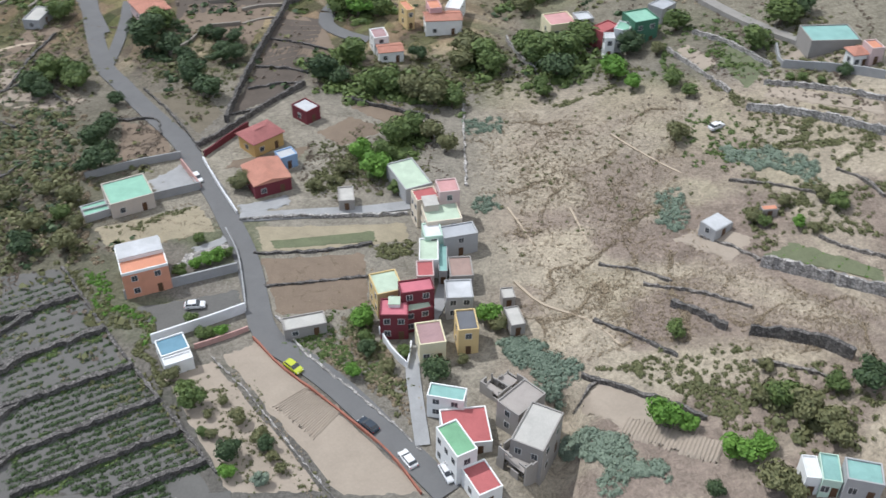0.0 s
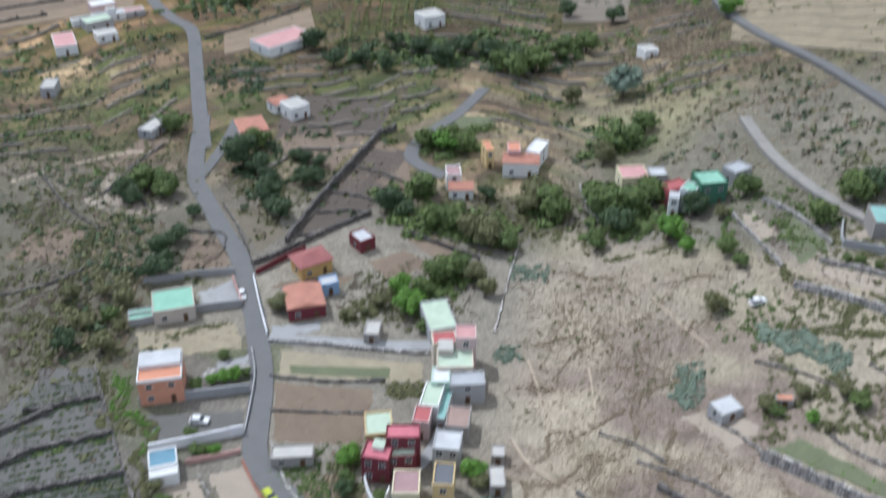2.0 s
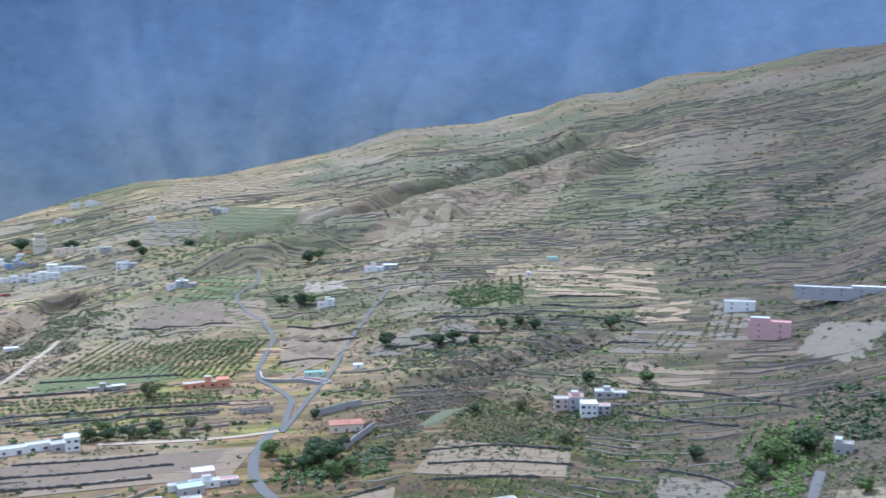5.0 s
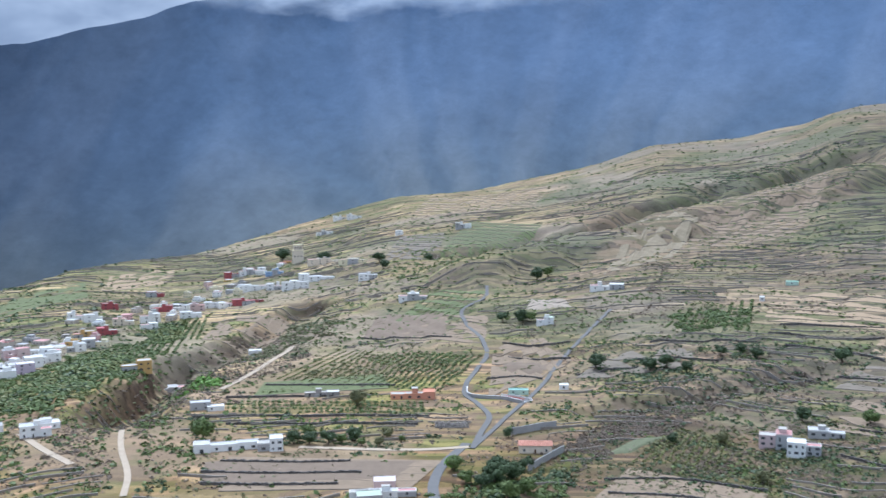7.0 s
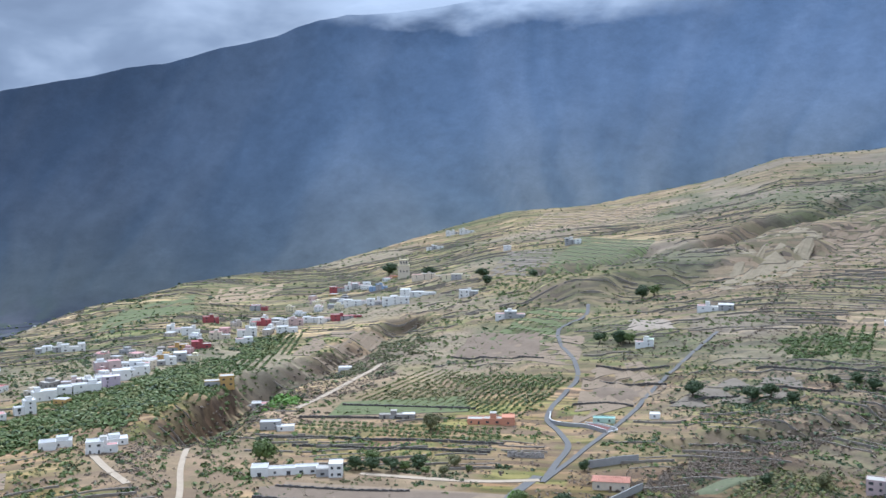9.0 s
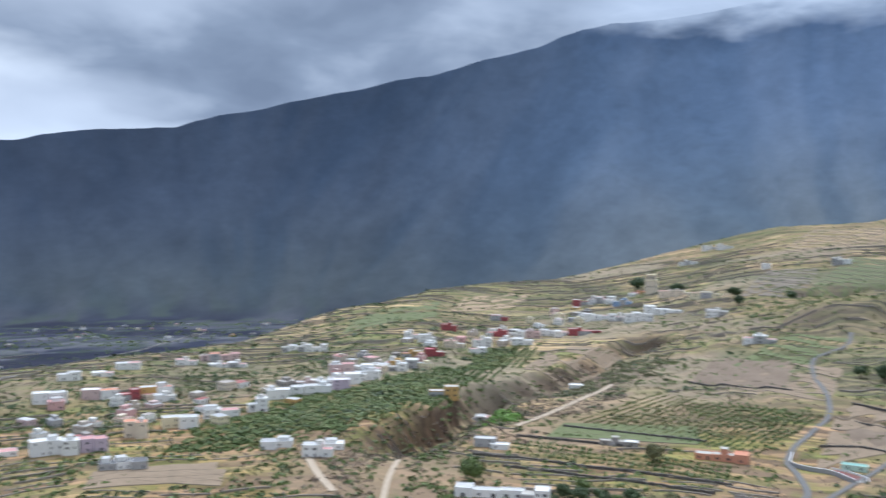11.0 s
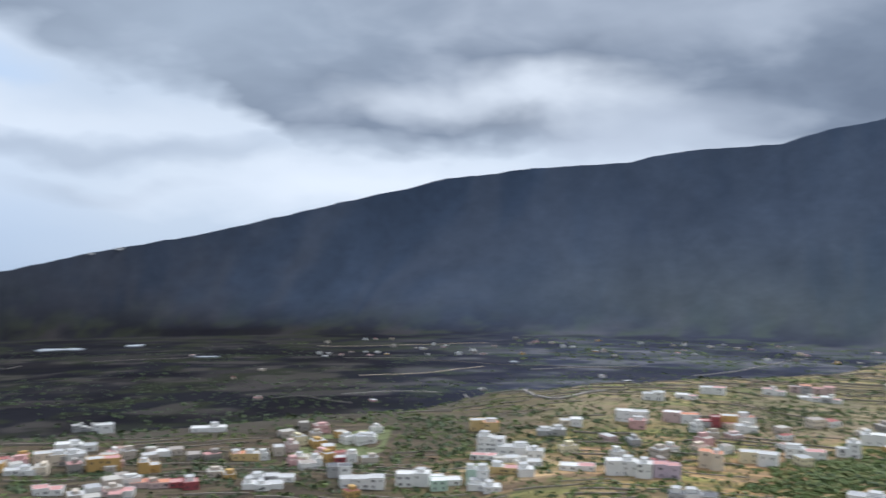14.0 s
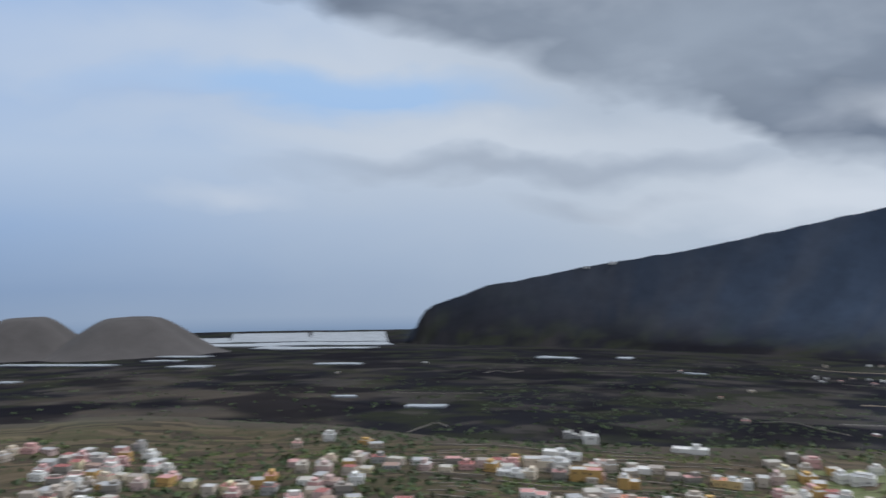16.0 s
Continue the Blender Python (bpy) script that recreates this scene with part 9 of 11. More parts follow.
scatter("weeds", in_quad(((-73.8, 104.5), (-50.4, 118.6), (-49.8, 117.5), (-73.5, 103.4)), 260, 123), np.random.RandomState(123).uniform(0.3, 0.7, 260), GREENS["mid"], "dark green weeds along a terrace wall", "weeds", 123, count=8)
scatter("weeds", in_quad(((-69.4, 97.2), (-45.2, 111.2), (-44.6, 110.2), (-68.3, 96.7)), 260, 124), np.random.RandomState(124).uniform(0.3, 0.7, 260), GREENS["mid"], "dark green weeds along a terrace wall", "weeds", 124, count=8)
plants = rows_in(((61.0, 144.0), (66.1, 145.5), (77.9, 133.6), (77.1, 130.8)), 4, 0.7, 17, 0.12)
scatter("vegetable_rows", plants, np.random.RandomState(17).uniform(0.24, 0.44, len(plants)), GREENS["bright"], "rows of green vegetables", "crop", 17)
plants = rows_in(((30.0, 107.2), (31.6, 110.0), (44.9, 102.0), (43.0, 98.4)), 16, 1.0, 18, 0.4)
scatter("furrow_plants", plants, np.random.RandomState(18).uniform(0.07, 0.12, len(plants)), GREENS["dry"], "dry stubble in garden furrows", "crop", 18)
scatter("scrub", in_quad(((-114.5, 216.9), (-92.9, 217.6), (-72.6, 154.5), (-91.3, 153.1)), 230, 21), np.random.RandomState(21).uniform(0.5, 1.8, 230), GREENS["olive"], "olive green scrub on dry ground", "scrub", 21)
scatter("scrub", in_quad(((-114.5, 216.9), (-92.9, 217.6), (-72.6, 154.5), (-91.3, 153.1)), 90, 22), np.random.RandomState(22).uniform(0.6, 2.0, 90), GREENS["dark"], "dark green scrub on dry ground", "scrub", 22)
scatter("scrub", in_quad(((-114.5, 216.9), (-91.5, 217.6), (-72.6, 154.5), (-91.3, 153.1)), 700, 23), np.random.RandomState(23).uniform(0.3, 0.9, 700), GREENS["dry"], "dry brown scrub on open ground", "scrub", 23)
scatter("weeds", in_quad(((-78.3, 152.9), (-72.5, 154.1), (-46.0, 120.6), (-49.8, 119.1)), 420, 24), np.random.RandomState(24).uniform(0.25, 0.8, 420), GREENS["olive"], "olive green weeds beside a field", "weeds", 24)
scatter("weeds", in_quad(((-74.9, 152.6), (-71.6, 153.1), (-55.3, 133.4), (-57.0, 131.9)), 220, 25), np.random.RandomState(25).uniform(0.25, 0.7, 220), GREENS["bright"], "fresh green weeds beside a field", "weeds", 25)
scatter("weeds", in_quad(((-51.6, 124.6), (-43.4, 127.7), (-20.2, 98.6), (-33.0, 98.4)), 160, 26), np.random.RandomState(26).uniform(0.2, 0.6, 160), GREENS["olive"], "weeds in orchard soil", "weeds", 26)
scatter("dry_scrub", in_quad(((6.7, 218.9), (50.6, 206.4), (51.1, 156.6), (13.7, 149.1)), 5200, 27), np.random.RandomState(27).uniform(0.15, 0.5, 5200), GREENS["dry"], "dry straw and twigs on the slope", "scrub", 27, count=11, leaf=0.3, solid=False)
scatter("dry_scrub", in_quad(((13.7, 149.1), (51.1, 156.6), (53.8, 123.1), (22.3, 125.5)), 4200, 28), np.random.RandomState(28).uniform(0.15, 0.45, 4200), GREENS["dry"], "dry straw-coloured scrub on the slope", "scrub", 28, count=11, leaf=0.3, solid=False)
scatter("dry_scrub", in_quad(((49.4, 144.6), (75.8, 125.0), (71.9, 112.6), (53.3, 120.5)), 2400, 29), np.random.RandomState(29).uniform(0.1, 0.36, 2400), GREENS["dry"], "dry straw grass on a terrace", "scrub", 29, count=11, leaf=0.3, solid=False)
scatter("dry_scrub", in_quad(((24.3, 125.1), (53.5, 121.8), (52.0, 103.2), (43.5, 108.1)), 600, 30), np.random.RandomState(30).uniform(0.25, 0.8, 600), GREENS["olive"], "low olive scrub on the slope", "scrub", 30)
scatter("dry_scrub", in_quad(((7.3, 216.0), (50.2, 203.8), (51.5, 158.4), (14.4, 152.5)), 130, 31), np.random.RandomState(31).uniform(0.3, 0.8, 130), GREENS["olive"], "low olive scrub on the slope", "scrub", 31)
scatter("cactus_thicket", in_quad(((9.1, 133.7), (15.7, 134.1), (25.4, 121.0), (21.4, 114.6)), 420, 32), np.random.RandomState(32).uniform(0.6, 1.2, 420), GREENS["cactus"], "grey-green prickly pear thicket", "cactus", 32, count=34, leaf=0.2)
scatter("cactus_thicket", in_quad(((19.3, 112.0), (23.0, 111.4), (38.3, 98.3), (26.8, 96.0)), 520, 33), np.random.RandomState(33).uniform(0.6, 1.2, 520), GREENS["cactus"], "grey-green prickly pear thicket", "cactus", 33, count=34, leaf=0.2)
scatter("cactus_thicket", in_quad(((59.4, 182.1), (77.1, 172.4), (75.3, 161.7), (61.2, 176.8)), 360, 34), np.random.RandomState(34).uniform(0.6, 1.2, 360), GREENS["cactus"], "grey-green prickly pear thicket", "cactus", 34, count=34, leaf=0.2)
scatter("cactus_thicket", in_quad(((44.4, 170.1), (50.7, 169.8), (49.9, 156.1), (43.6, 157.4)), 160, 35), np.random.RandomState(35).uniform(0.5, 1.1, 160), GREENS["cactus"], "grey-green prickly pear thicket", "cactus", 35, count=34, leaf=0.2)
scatter("cactus_thicket", in_quad(((5.8, 179.2), (11.9, 179.6), (12.7, 173.7), (6.7, 173.2)), 70, 36), np.random.RandomState(36).uniform(0.5, 1.0, 70), GREENS["cactus"], "grey-green prickly pear thicket", "cactus", 36, count=34, leaf=0.2)
scatter("cactus_thicket", in_quad(((4.4, 212.1), (13.7, 213.6), (14.1, 205.4), (5.8, 205.3)), 90, 37), np.random.RandomState(37).uniform(0.5, 1.0, 90), GREENS["cactus"], "grey-green prickly pear thicket", "cactus", 37, count=34, leaf=0.2)
scatter("weeds", in_quad(((-21.1, 137.1), (-15.9, 140.3), (-5.9, 122.4), (-8.0, 114.3)), 260, 38), np.random.RandomState(38).uniform(0.3, 0.9, 260), GREENS["olive"], "weeds on waste ground beside the road", "weeds", 38)
scatter("weeds", in_quad(((-30.0, 133.9), (-21.1, 136.3), (-14.9, 126.6), (-20.0, 125.1)), 240, 39), np.random.RandomState(39).uniform(0.25, 0.7, 240), GREENS["mid"], "green weeds beside the road", "weeds", 39)
scatter("dry_scrub", in_quad(((-24.2, 135.5), (-15.9, 140.3), (-5.3, 121.0), (-4.5, 110.5)), 500, 40), np.random.RandomState(40).uniform(0.2, 0.7, 500), GREENS["dry"], "dry scrub on waste ground", "scrub", 40)
scatter("dry_scrub", in_quad(((-38.4, 157.0), (-16.2, 159.7), (-14.5, 143.5), (-33.0, 140.7)), 600, 41), np.random.RandomState(41).uniform(0.15, 0.4, 600), GREENS["dry"], "dry stubble in a fallow field", "scrub", 41, count=6)
scatter("weeds", in_quad(((-15.8, 163.1), (-6.1, 163.6), (-5.4, 158.5), (-15.4, 157.1)), 120, 42), np.random.RandomState(42).uniform(0.4, 0.9, 120), GREENS["olive"], "olive shrubs below the houses", "weeds", 42)
scatter("weeds", in_quad(((-73.7, 166.9), (-55.3, 176.1), (-54.5, 173.3), (-71.1, 164.0)), 200, 43), np.random.RandomState(43).uniform(0.2, 0.6, 200), GREENS["olive"], "green weeds under a wall", "weeds", 43)
scatter("scrub", in_quad(((-90.1, 248.5), (-76.5, 255.8), (-55.2, 218.2), (-62.8, 205.9)), 160, 44), np.random.RandomState(44).uniform(0.4, 0.9, 160), GREENS["olive"], "low olive shrubs in dry rows", "scrub", 44)
scatter("weeds", in_quad(((-32.4, 185.8), (-20.7, 204.3), (-13.3, 195.7), (-28.8, 177.0)), 400, 45), np.random.RandomState(45).uniform(0.3, 0.9, 400), GREENS["olive"], "green weeds on a bank", "weeds", 45)
scatter("scrub", in_quad(((4.7, 247.3), (38.9, 232.9), (55.8, 206.6), (5.9, 218.9)), 300, 46), np.random.RandomState(46).uniform(0.4, 1.0, 300), GREENS["olive"], "olive scrub below the grove", "scrub", 46)
scatter("scrub", in_quad(((54.2, 212.9), (70.8, 199.2), (92.7, 178.8), (89.7, 169.1)), 260, 47), np.random.RandomState(47).uniform(0.3, 0.9, 260), GREENS["olive"], "olive scrub along terraces", "scrub", 47)
scatter("scrub", in_quad(((60.5, 173.2), (85.7, 156.6), (81.1, 142.0), (56.5, 149.1)), 300, 48), np.random.RandomState(48).uniform(0.3, 1.0, 300), GREENS["olive"], "olive scrub round garden plots", "scrub", 48)
scatter("scrub", in_quad(((44.9, 120.1), (71.2, 110.3), (66.5, 95.3), (46.7, 102.1)), 260, 49), np.random.RandomState(49).uniform(0.3, 0.9, 260), GREENS["olive"], "olive scrub on the slope", "scrub", 49)
scatter("scrub", in_quad(((-12.6, 597.5), (129.9, 507.6), (104.9, 316.3), (19.9, 407.0)), 900, 51), np.random.RandomState(51).uniform(0.6, 1.8, 900), GREENS["olive"], "olive scrub on the far slope", "scrub", 51, count=6)
scatter("scrub", in_quad(((-60.9, 583.0), (116.6, 518.4), (103.8, 392.6), (-27.2, 401.4)), 500, 52), np.random.RandomState(52).uniform(0.6, 1.8, 500), GREENS["dark"], "dark scrub on the far slope", "scrub", 52, count=6)
scatter("dry_scrub", in_quad(((-16.4, 501.9), (120.4, 431.8), (93.6, 234.2), (37.4, 292.1)), 2000, 53), np.random.RandomState(53).uniform(0.4, 1.2, 2000), GREENS["dry"], "dry brown scrub on the far slope", "scrub", 53, count=8)
scatter("scrub", in_quad(((-205.7, 305.5), (-168.1, 314.7), (-83.8, 219.3), (-117.8, 185.2)), 500, 54), np.random.RandomState(54).uniform(0.5, 1.4, 500), GREENS["olive"], "olive scrub beside the road", "scrub", 54, count=6)
scatter("scrub", in_quad(((-180.3, 424.4), (-103.0, 488.6), (-27.2, 401.4), (-106.7, 292.9)), 420, 55), np.random.RandomState(55).uniform(0.6, 1.6, 420), GREENS["dark"], "dark green shrubs between plots", "scrub", 55, count=6)
plants = rows_in(((-128.8, 485.5), (-86.9, 518.4), (-106.8, 543.3), (-129.0, 529.0)), 7, 4.5, 61, 0.12)
scatter("orchard_rows", plants, np.random.RandomState(61).uniform(1.40, 2.50, len(plants)), GREENS["olive"], "rows of orchard trees", "orchard", 61)
plants = rows_in(((-150.4, 415.8), (-91.7, 440.7), (-114.8, 473.9), (-168.0, 445.3)), 5, 5, 62, 0.12)
scatter("orchard_rows", plants, np.random.RandomState(62).uniform(1.26, 2.25, len(plants)), GREENS["olive"], "rows of orchard trees", "orchard", 62)
plants = rows_in(((-407.1, 497.1), (-309.2, 554.2), (-332.3, 620.2), (-426.0, 585.3)), 8, 5, 63, 0.12)
scatter("orchard_rows", plants, np.random.RandomState(63).uniform(1.61, 2.88, len(plants)), GREENS["olive"], "rows of orchard trees", "orchard", 63)
plants = rows_in(((-397.8, 556.9), (-329.2, 578.3), (-345.5, 618.0), (-408.8, 599.0)), 6, 6, 64, 0.12)
scatter("orchard_rows", plants, np.random.RandomState(64).uniform(1.68, 3.00, len(plants)), GREENS["mid"], "rows of leafy fruit trees", "orchard", 64)
plants = rows_in(((-366.5, 408.5), (-269.2, 482.3), (-288.8, 503.1), (-393.6, 431.3)), 4, 4, 65, 0.05)
scatter("orchard_rows", plants, np.random.RandomState(65).uniform(1.54, 2.75, len(plants)), GREENS["mid"], "dense rows of fruit trees", "orchard", 65)
plants = rows_in(((-320.1, 417.0), (-286.1, 440.3), (-295.7, 448.9), (-329.2, 426.2)), 3, 3, 66, 0.02)
scatter("vine_rows", plants, np.random.RandomState(66).uniform(0.84, 1.50, len(plants)), GREENS["bright"], "bright green crop rows", "crop", 66)
scatter("orchard", in_quad(((-238.2, 719.6), (-171.4, 736.2), (-196.4, 796.9), (-256.9, 784.8)), 300, 67), np.random.RandomState(67).uniform(1.6, 3.4, 300), GREENS["mid"], "dense green grove on a terrace", "orchard", 67)
scatter("orchard", in_quad(((-482.0, 328.6), (-519.9, 435.1), (-635.2, 545.1), (-609.4, 448.1)), 420, 68), np.random.RandomState(68).uniform(1.6, 3.2, 420), GREENS["mid"], "dense green orchard below the town", "orchard", 68)
scatter("orchard", in_quad(((-466.4, 234.4), (-498.3, 315.9), (-589.4, 456.2), (-538.7, 327.8)), 420, 69), np.random.RandomState(69).uniform(1.6, 3.2, 420), GREENS["mid"], "dense green orchard below the town", "orchard", 69)
scatter("orchard", in_quad(((-476.6, 309.5), (-491.4, 407.1), (-583.8, 536.4), (-571.3, 398.0)), 420, 70), np.random.RandomState(70).uniform(1.6, 3.0, 420), GREENS["mid"], "dense green orchard below the town", "orchard", 70)
scatter("orchard", in_quad(((-638.5, 798.9), (-497.5, 836.0), (-686.0, 1068.4), (-771.7, 1018.5)), 340, 71), np.random.RandomState(71).uniform(1.2, 3.0, 340), GREENS["mid"], "green orchard on terraces", "orchard", 71)
scatter("scrub", in_quad(((-481.2, 495.6), (-512.6, 637.4), (-574.1, 703.3), (-562.7, 572.2)), 500, 72), np.random.RandomState(72).uniform(1.2, 2.8, 500), GREENS["olive"], "olive scrub in a dry gully", "scrub", 72)
scatter("scrub", in_quad(((-175.7, 466.5), (-152.1, 601.3), (-129.0, 568.7), (-140.9, 439.3)), 2400, 400), np.random.RandomState(400).uniform(0.5, 1.3, 2400), GREENS["brown"], "dark brown brush over a gully", "scrub", 400)
scatter("scrub", in_quad(((-175.7, 466.5), (-152.1, 601.3), (-129.0, 568.7), (-140.9, 439.3)), 384, 401), np.random.RandomState(401).uniform(0.5, 1.3, 384), GREENS["dark"], "dark shrubs in a gully", "scrub", 401)
scatter("scrub", in_quad(((-404.9, 344.2), (-450.5, 423.9), (-404.2, 396.7), (-369.0, 333.5)), 975, 402), np.random.RandomState(402).uniform(0.5, 1.3, 975), GREENS["brown"], "dark brown brush over a gully", "scrub", 402)
scatter("scrub", in_quad(((-404.9, 344.2), (-450.5, 423.9), (-404.2, 396.7), (-369.0, 333.5)), 156, 403), np.random.RandomState(403).uniform(0.5, 1.3, 156), GREENS["dark"], "dark shrubs in a gully", "scrub", 403)
scatter("scrub", in_quad(((-447.5, 426.2), (-567.5, 667.8), (-504.2, 636.1), (-418.6, 427.9)), 1950, 404), np.random.RandomState(404).uniform(0.5, 1.3, 1950), GREENS["brown"], "dark brown brush over a gully", "scrub", 404)
scatter("scrub", in_quad(((-447.5, 426.2), (-567.5, 667.8), (-504.2, 636.1), (-418.6, 427.9)), 312, 405), np.random.RandomState(405).uniform(0.5, 1.3, 312), GREENS["dark"], "dark shrubs in a gully", "scrub", 405)
scatter("scrub", in_quad(((-168.8, 369.2), (-120.6, 407.6), (-136.0, 426.8), (-167.1, 403.1)), 260, 74), np.random.RandomState(74).uniform(1.0, 2.4, 260), GREENS["mid"], "green hedge and shrubs", "scrub", 74)
scatter("scrub", in_quad(((-535.4, 695.3), (-77.5, 710.3), (-194.0, 1113.9), (-726.7, 1186.5)), 1500, 75), np.random.RandomState(75).uniform(0.9, 2.2, 1500), GREENS["olive"], "olive scrub on the terraces", "scrub", 75, count=8)
scatter("scrub", in_quad(((-757.3, 460.0), (-287.2, 527.6), (-644.3, 1074.5), (-1047.1, 598.6)), 1100, 76), np.random.RandomState(76).uniform(0.9, 2.2, 1100), GREENS["olive"], "olive scrub on the terraces", "scrub", 76, count=8)
scatter("scrub", in_quad(((-253.0, 542.0), (-16.3, 497.4), (-84.6, 734.7), (-339.1, 738.9)), 900, 77), np.random.RandomState(77).uniform(0.8, 2.0, 900), GREENS["dark"], "dark shrubs on the terraces", "scrub", 77, count=8)
scatter("scrub", in_quad(((-395.6, 930.6), (-141.2, 931.1), (-287.6, 1437.4), (-477.0, 1390.7)), 900, 78), np.random.RandomState(78).uniform(1.2, 2.8, 900), GREENS["dark"], "dark shrubs on the hillside", "scrub", 78, count=8)
scatter("scrub", in_quad(((-453.3, 69.6), (-599.1, 319.5), (-837.5, 563.6), (-601.8, 51.1)), 700, 79), np.random.RandomState(79).uniform(1.2, 2.8, 700), GREENS["dark"], "dark trees and shrubs in the town", "scrub", 79, count=8)
scatter("scrub", in_quad(((-453.3, 69.6), (-529.5, 301.6), (-837.5, 563.6), (-625.6, 84.1)), 600, 80), np.random.RandomState(80).uniform(1.0, 2.6, 600), GREENS["olive"], "olive shrubs in the town", "scrub", 80, count=8)
scatter("scrub", in_quad(((-229.1, -354.9), (-449.3, -54.8), (-983.1, -342.3), (-321.8, -516.4)), 900, 81), np.random.RandomState(81).uniform(1.0, 2.6, 900), GREENS["dark"], "dark trees and shrubs in the town", "scrub", 81, count=8)
scatter("scrub", in_quad(((-289.0, 290.8), (-181.0, 350.9), (-390.3, 595.2), (-461.5, 408.8)), 500, 82), np.random.RandomState(82).uniform(0.8, 2.0, 500), GREENS["olive"], "olive scrub on dry ground", "scrub", 82, count=8)
scatter("scrub", in_quad(((-1033.4, -540.0), (-634.9, 342.1), (-3272.9, 1048.5), (-2561.3, -1493.6)), 1500, 83), np.random.RandomState(83).uniform(1.5, 4.0, 1500), GREENS["dark"], "dark shrubs on the lava plain", "scrub", 83, count=6)
scatter("grove", in_quad(((-82.8, 336.3), (19.8, 354.8), (12.5, 386.6), (-84.2, 360.5)), 170, 91), np.random.RandomState(91).uniform(1.6, 3.6, 170), GREENS["mid"], "dense leafy grove between plots", "grove", 91)
scatter("grove", in_quad(((-78.0, 328.9), (4.5, 343.3), (1.5, 366.2), (-77.9, 355.7)), 120, 92), np.random.RandomState(92).uniform(1.6, 3.2, 120), GREENS["dark"], "dark leafy grove between plots", "grove", 92)
scatter("grove", in_quad(((-153.2, 375.0), (-122.5, 424.0), (-137.7, 448.6), (-167.0, 409.0)), 70, 93), np.random.RandomState(93).uniform(1.6, 3.0, 70), GREENS["dark"], "dark hedge of trees between fields", "grove", 93)
scatter("grove", in_quad(((-33.2, 219.5), (3.8, 220.9), (-1.0, 237.9), (-37.8, 238.7)), 90, 94), np.random.RandomState(94).uniform(1.4, 2.8, 90), GREENS["mid"], "dense leafy grove below a terrace", "grove", 94)
scatter("grove", in_quad(((-32.0, 265.4), (-13.1, 276.3), (-17.2, 291.5), (-34.4, 280.9)), 70, 95), np.random.RandomState(95).uniform(1.2, 2.6, 70), GREENS["mid"], "leafy garden behind a wall", "grove", 95)
scatter("grove", in_quad(((15.5, 272.5), (36.7, 274.6), (35.3, 299.0), (17.7, 298.4)), 70, 96), np.random.RandomState(96).uniform(1.6, 3.0, 70), GREENS["mid"], "leafy grove on the slope", "grove", 96)
scatter("grove", in_quad(((24.1, 413.2), (55.6, 417.5), (65.6, 498.4), (19.9, 510.7)), 140, 97), np.random.RandomState(97).uniform(1.4, 3.4, 140), GREENS["mid"], "green trees along a gully", "grove", 97)
scatter("grove", in_quad(((28.2, 228.2), (46.3, 224.6), (45.5, 248.9), (19.3, 254.4)), 60, 98), np.random.RandomState(98).uniform(1.2, 2.6, 60), GREENS["mid"], "leafy trees above the dry slope", "grove", 98)
plants = rows_in(((-92.0, 352.1), (-60.8, 356.8), (-69.8, 388.6), (-101.3, 381.0)), 8, 3.0, 99, 0.12)
scatter("vine_rows", plants, np.random.RandomState(99).uniform(0.77, 1.38, len(plants)), GREENS["olive"], "rows of yellowing vines", "crop", 99)
plants = rows_in(((-122.6, 451.7), (-50.5, 466.8), (-63.3, 513.9), (-129.7, 513.8)), 6, 4.5, 100, 0.12)
scatter("orchard_rows", plants, np.random.RandomState(100).uniform(1.19, 2.12, len(plants)), GREENS["olive"], "rows of fruit trees on terraces", "orchard", 100)
plants = rows_in(((-272.4, 397.0), (-227.6, 412.4), (-235.5, 425.2), (-284.7, 413.8)), 2, 3.0, 101, 0.12)
scatter("hedge", plants, np.random.RandomState(101).uniform(1.26, 2.25, len(plants)), GREENS["dark"], "dark row of trees on a terrace", "hedge", 101)
plants = rows_in(((-311.6, 450.6), (-266.4, 473.1), (-277.7, 491.6), (-332.2, 478.9)), 2, 3.0, 102, 0.12)
scatter("hedge", plants, np.random.RandomState(102).uniform(1.26, 2.25, len(plants)), GREENS["mid"], "row of leafy trees on a terrace", "hedge", 102)
scatter("grove", in_quad(((-153.6, 386.9), (-132.5, 400.3), (-143.0, 418.9), (-162.5, 405.5)), 40, 103), np.random.RandomState(103).uniform(1.2, 2.4, 40), GREENS["mid"], "green hedge beside the road", "grove", 103)
scatter("grove", in_quad(((-112.3, 291.4), (-97.3, 305.3), (-107.8, 330.0), (-126.4, 325.0)), 70, 104), np.random.RandomState(104).uniform(1.0, 2.2, 70), GREENS["dark"], "trees beside the road", "grove", 104)
scatter("grove", in_quad(((-125.4, 264.9), (-113.3, 276.6), (-115.5, 280.8), (-135.0, 285.4)), 30, 105), np.random.RandomState(105).uniform(1.2, 2.2, 30), GREENS["mid"], "green trees round a low house", "grove", 105)
plants = rows_in(((36.1, 520.5), (40.4, 405.1), (49.2, 399.9), (52.5, 517.9)), 3, 3.0, 106, 0.12)
scatter("hedge", plants, np.random.RandomState(106).uniform(1.12, 2.00, len(plants)), GREENS["bright"], "bright green reeds along a gully", "hedge", 106)
scatter("scrub", in_quad(((-144.0, 481.3), (52.7, 499.5), (31.6, 402.8), (-76.4, 398.2)), 420, 107), np.random.RandomState(107).uniform(0.8, 1.8, 420), GREENS["dark"], "dark shrubs between plots", "scrub", 107, count=6)
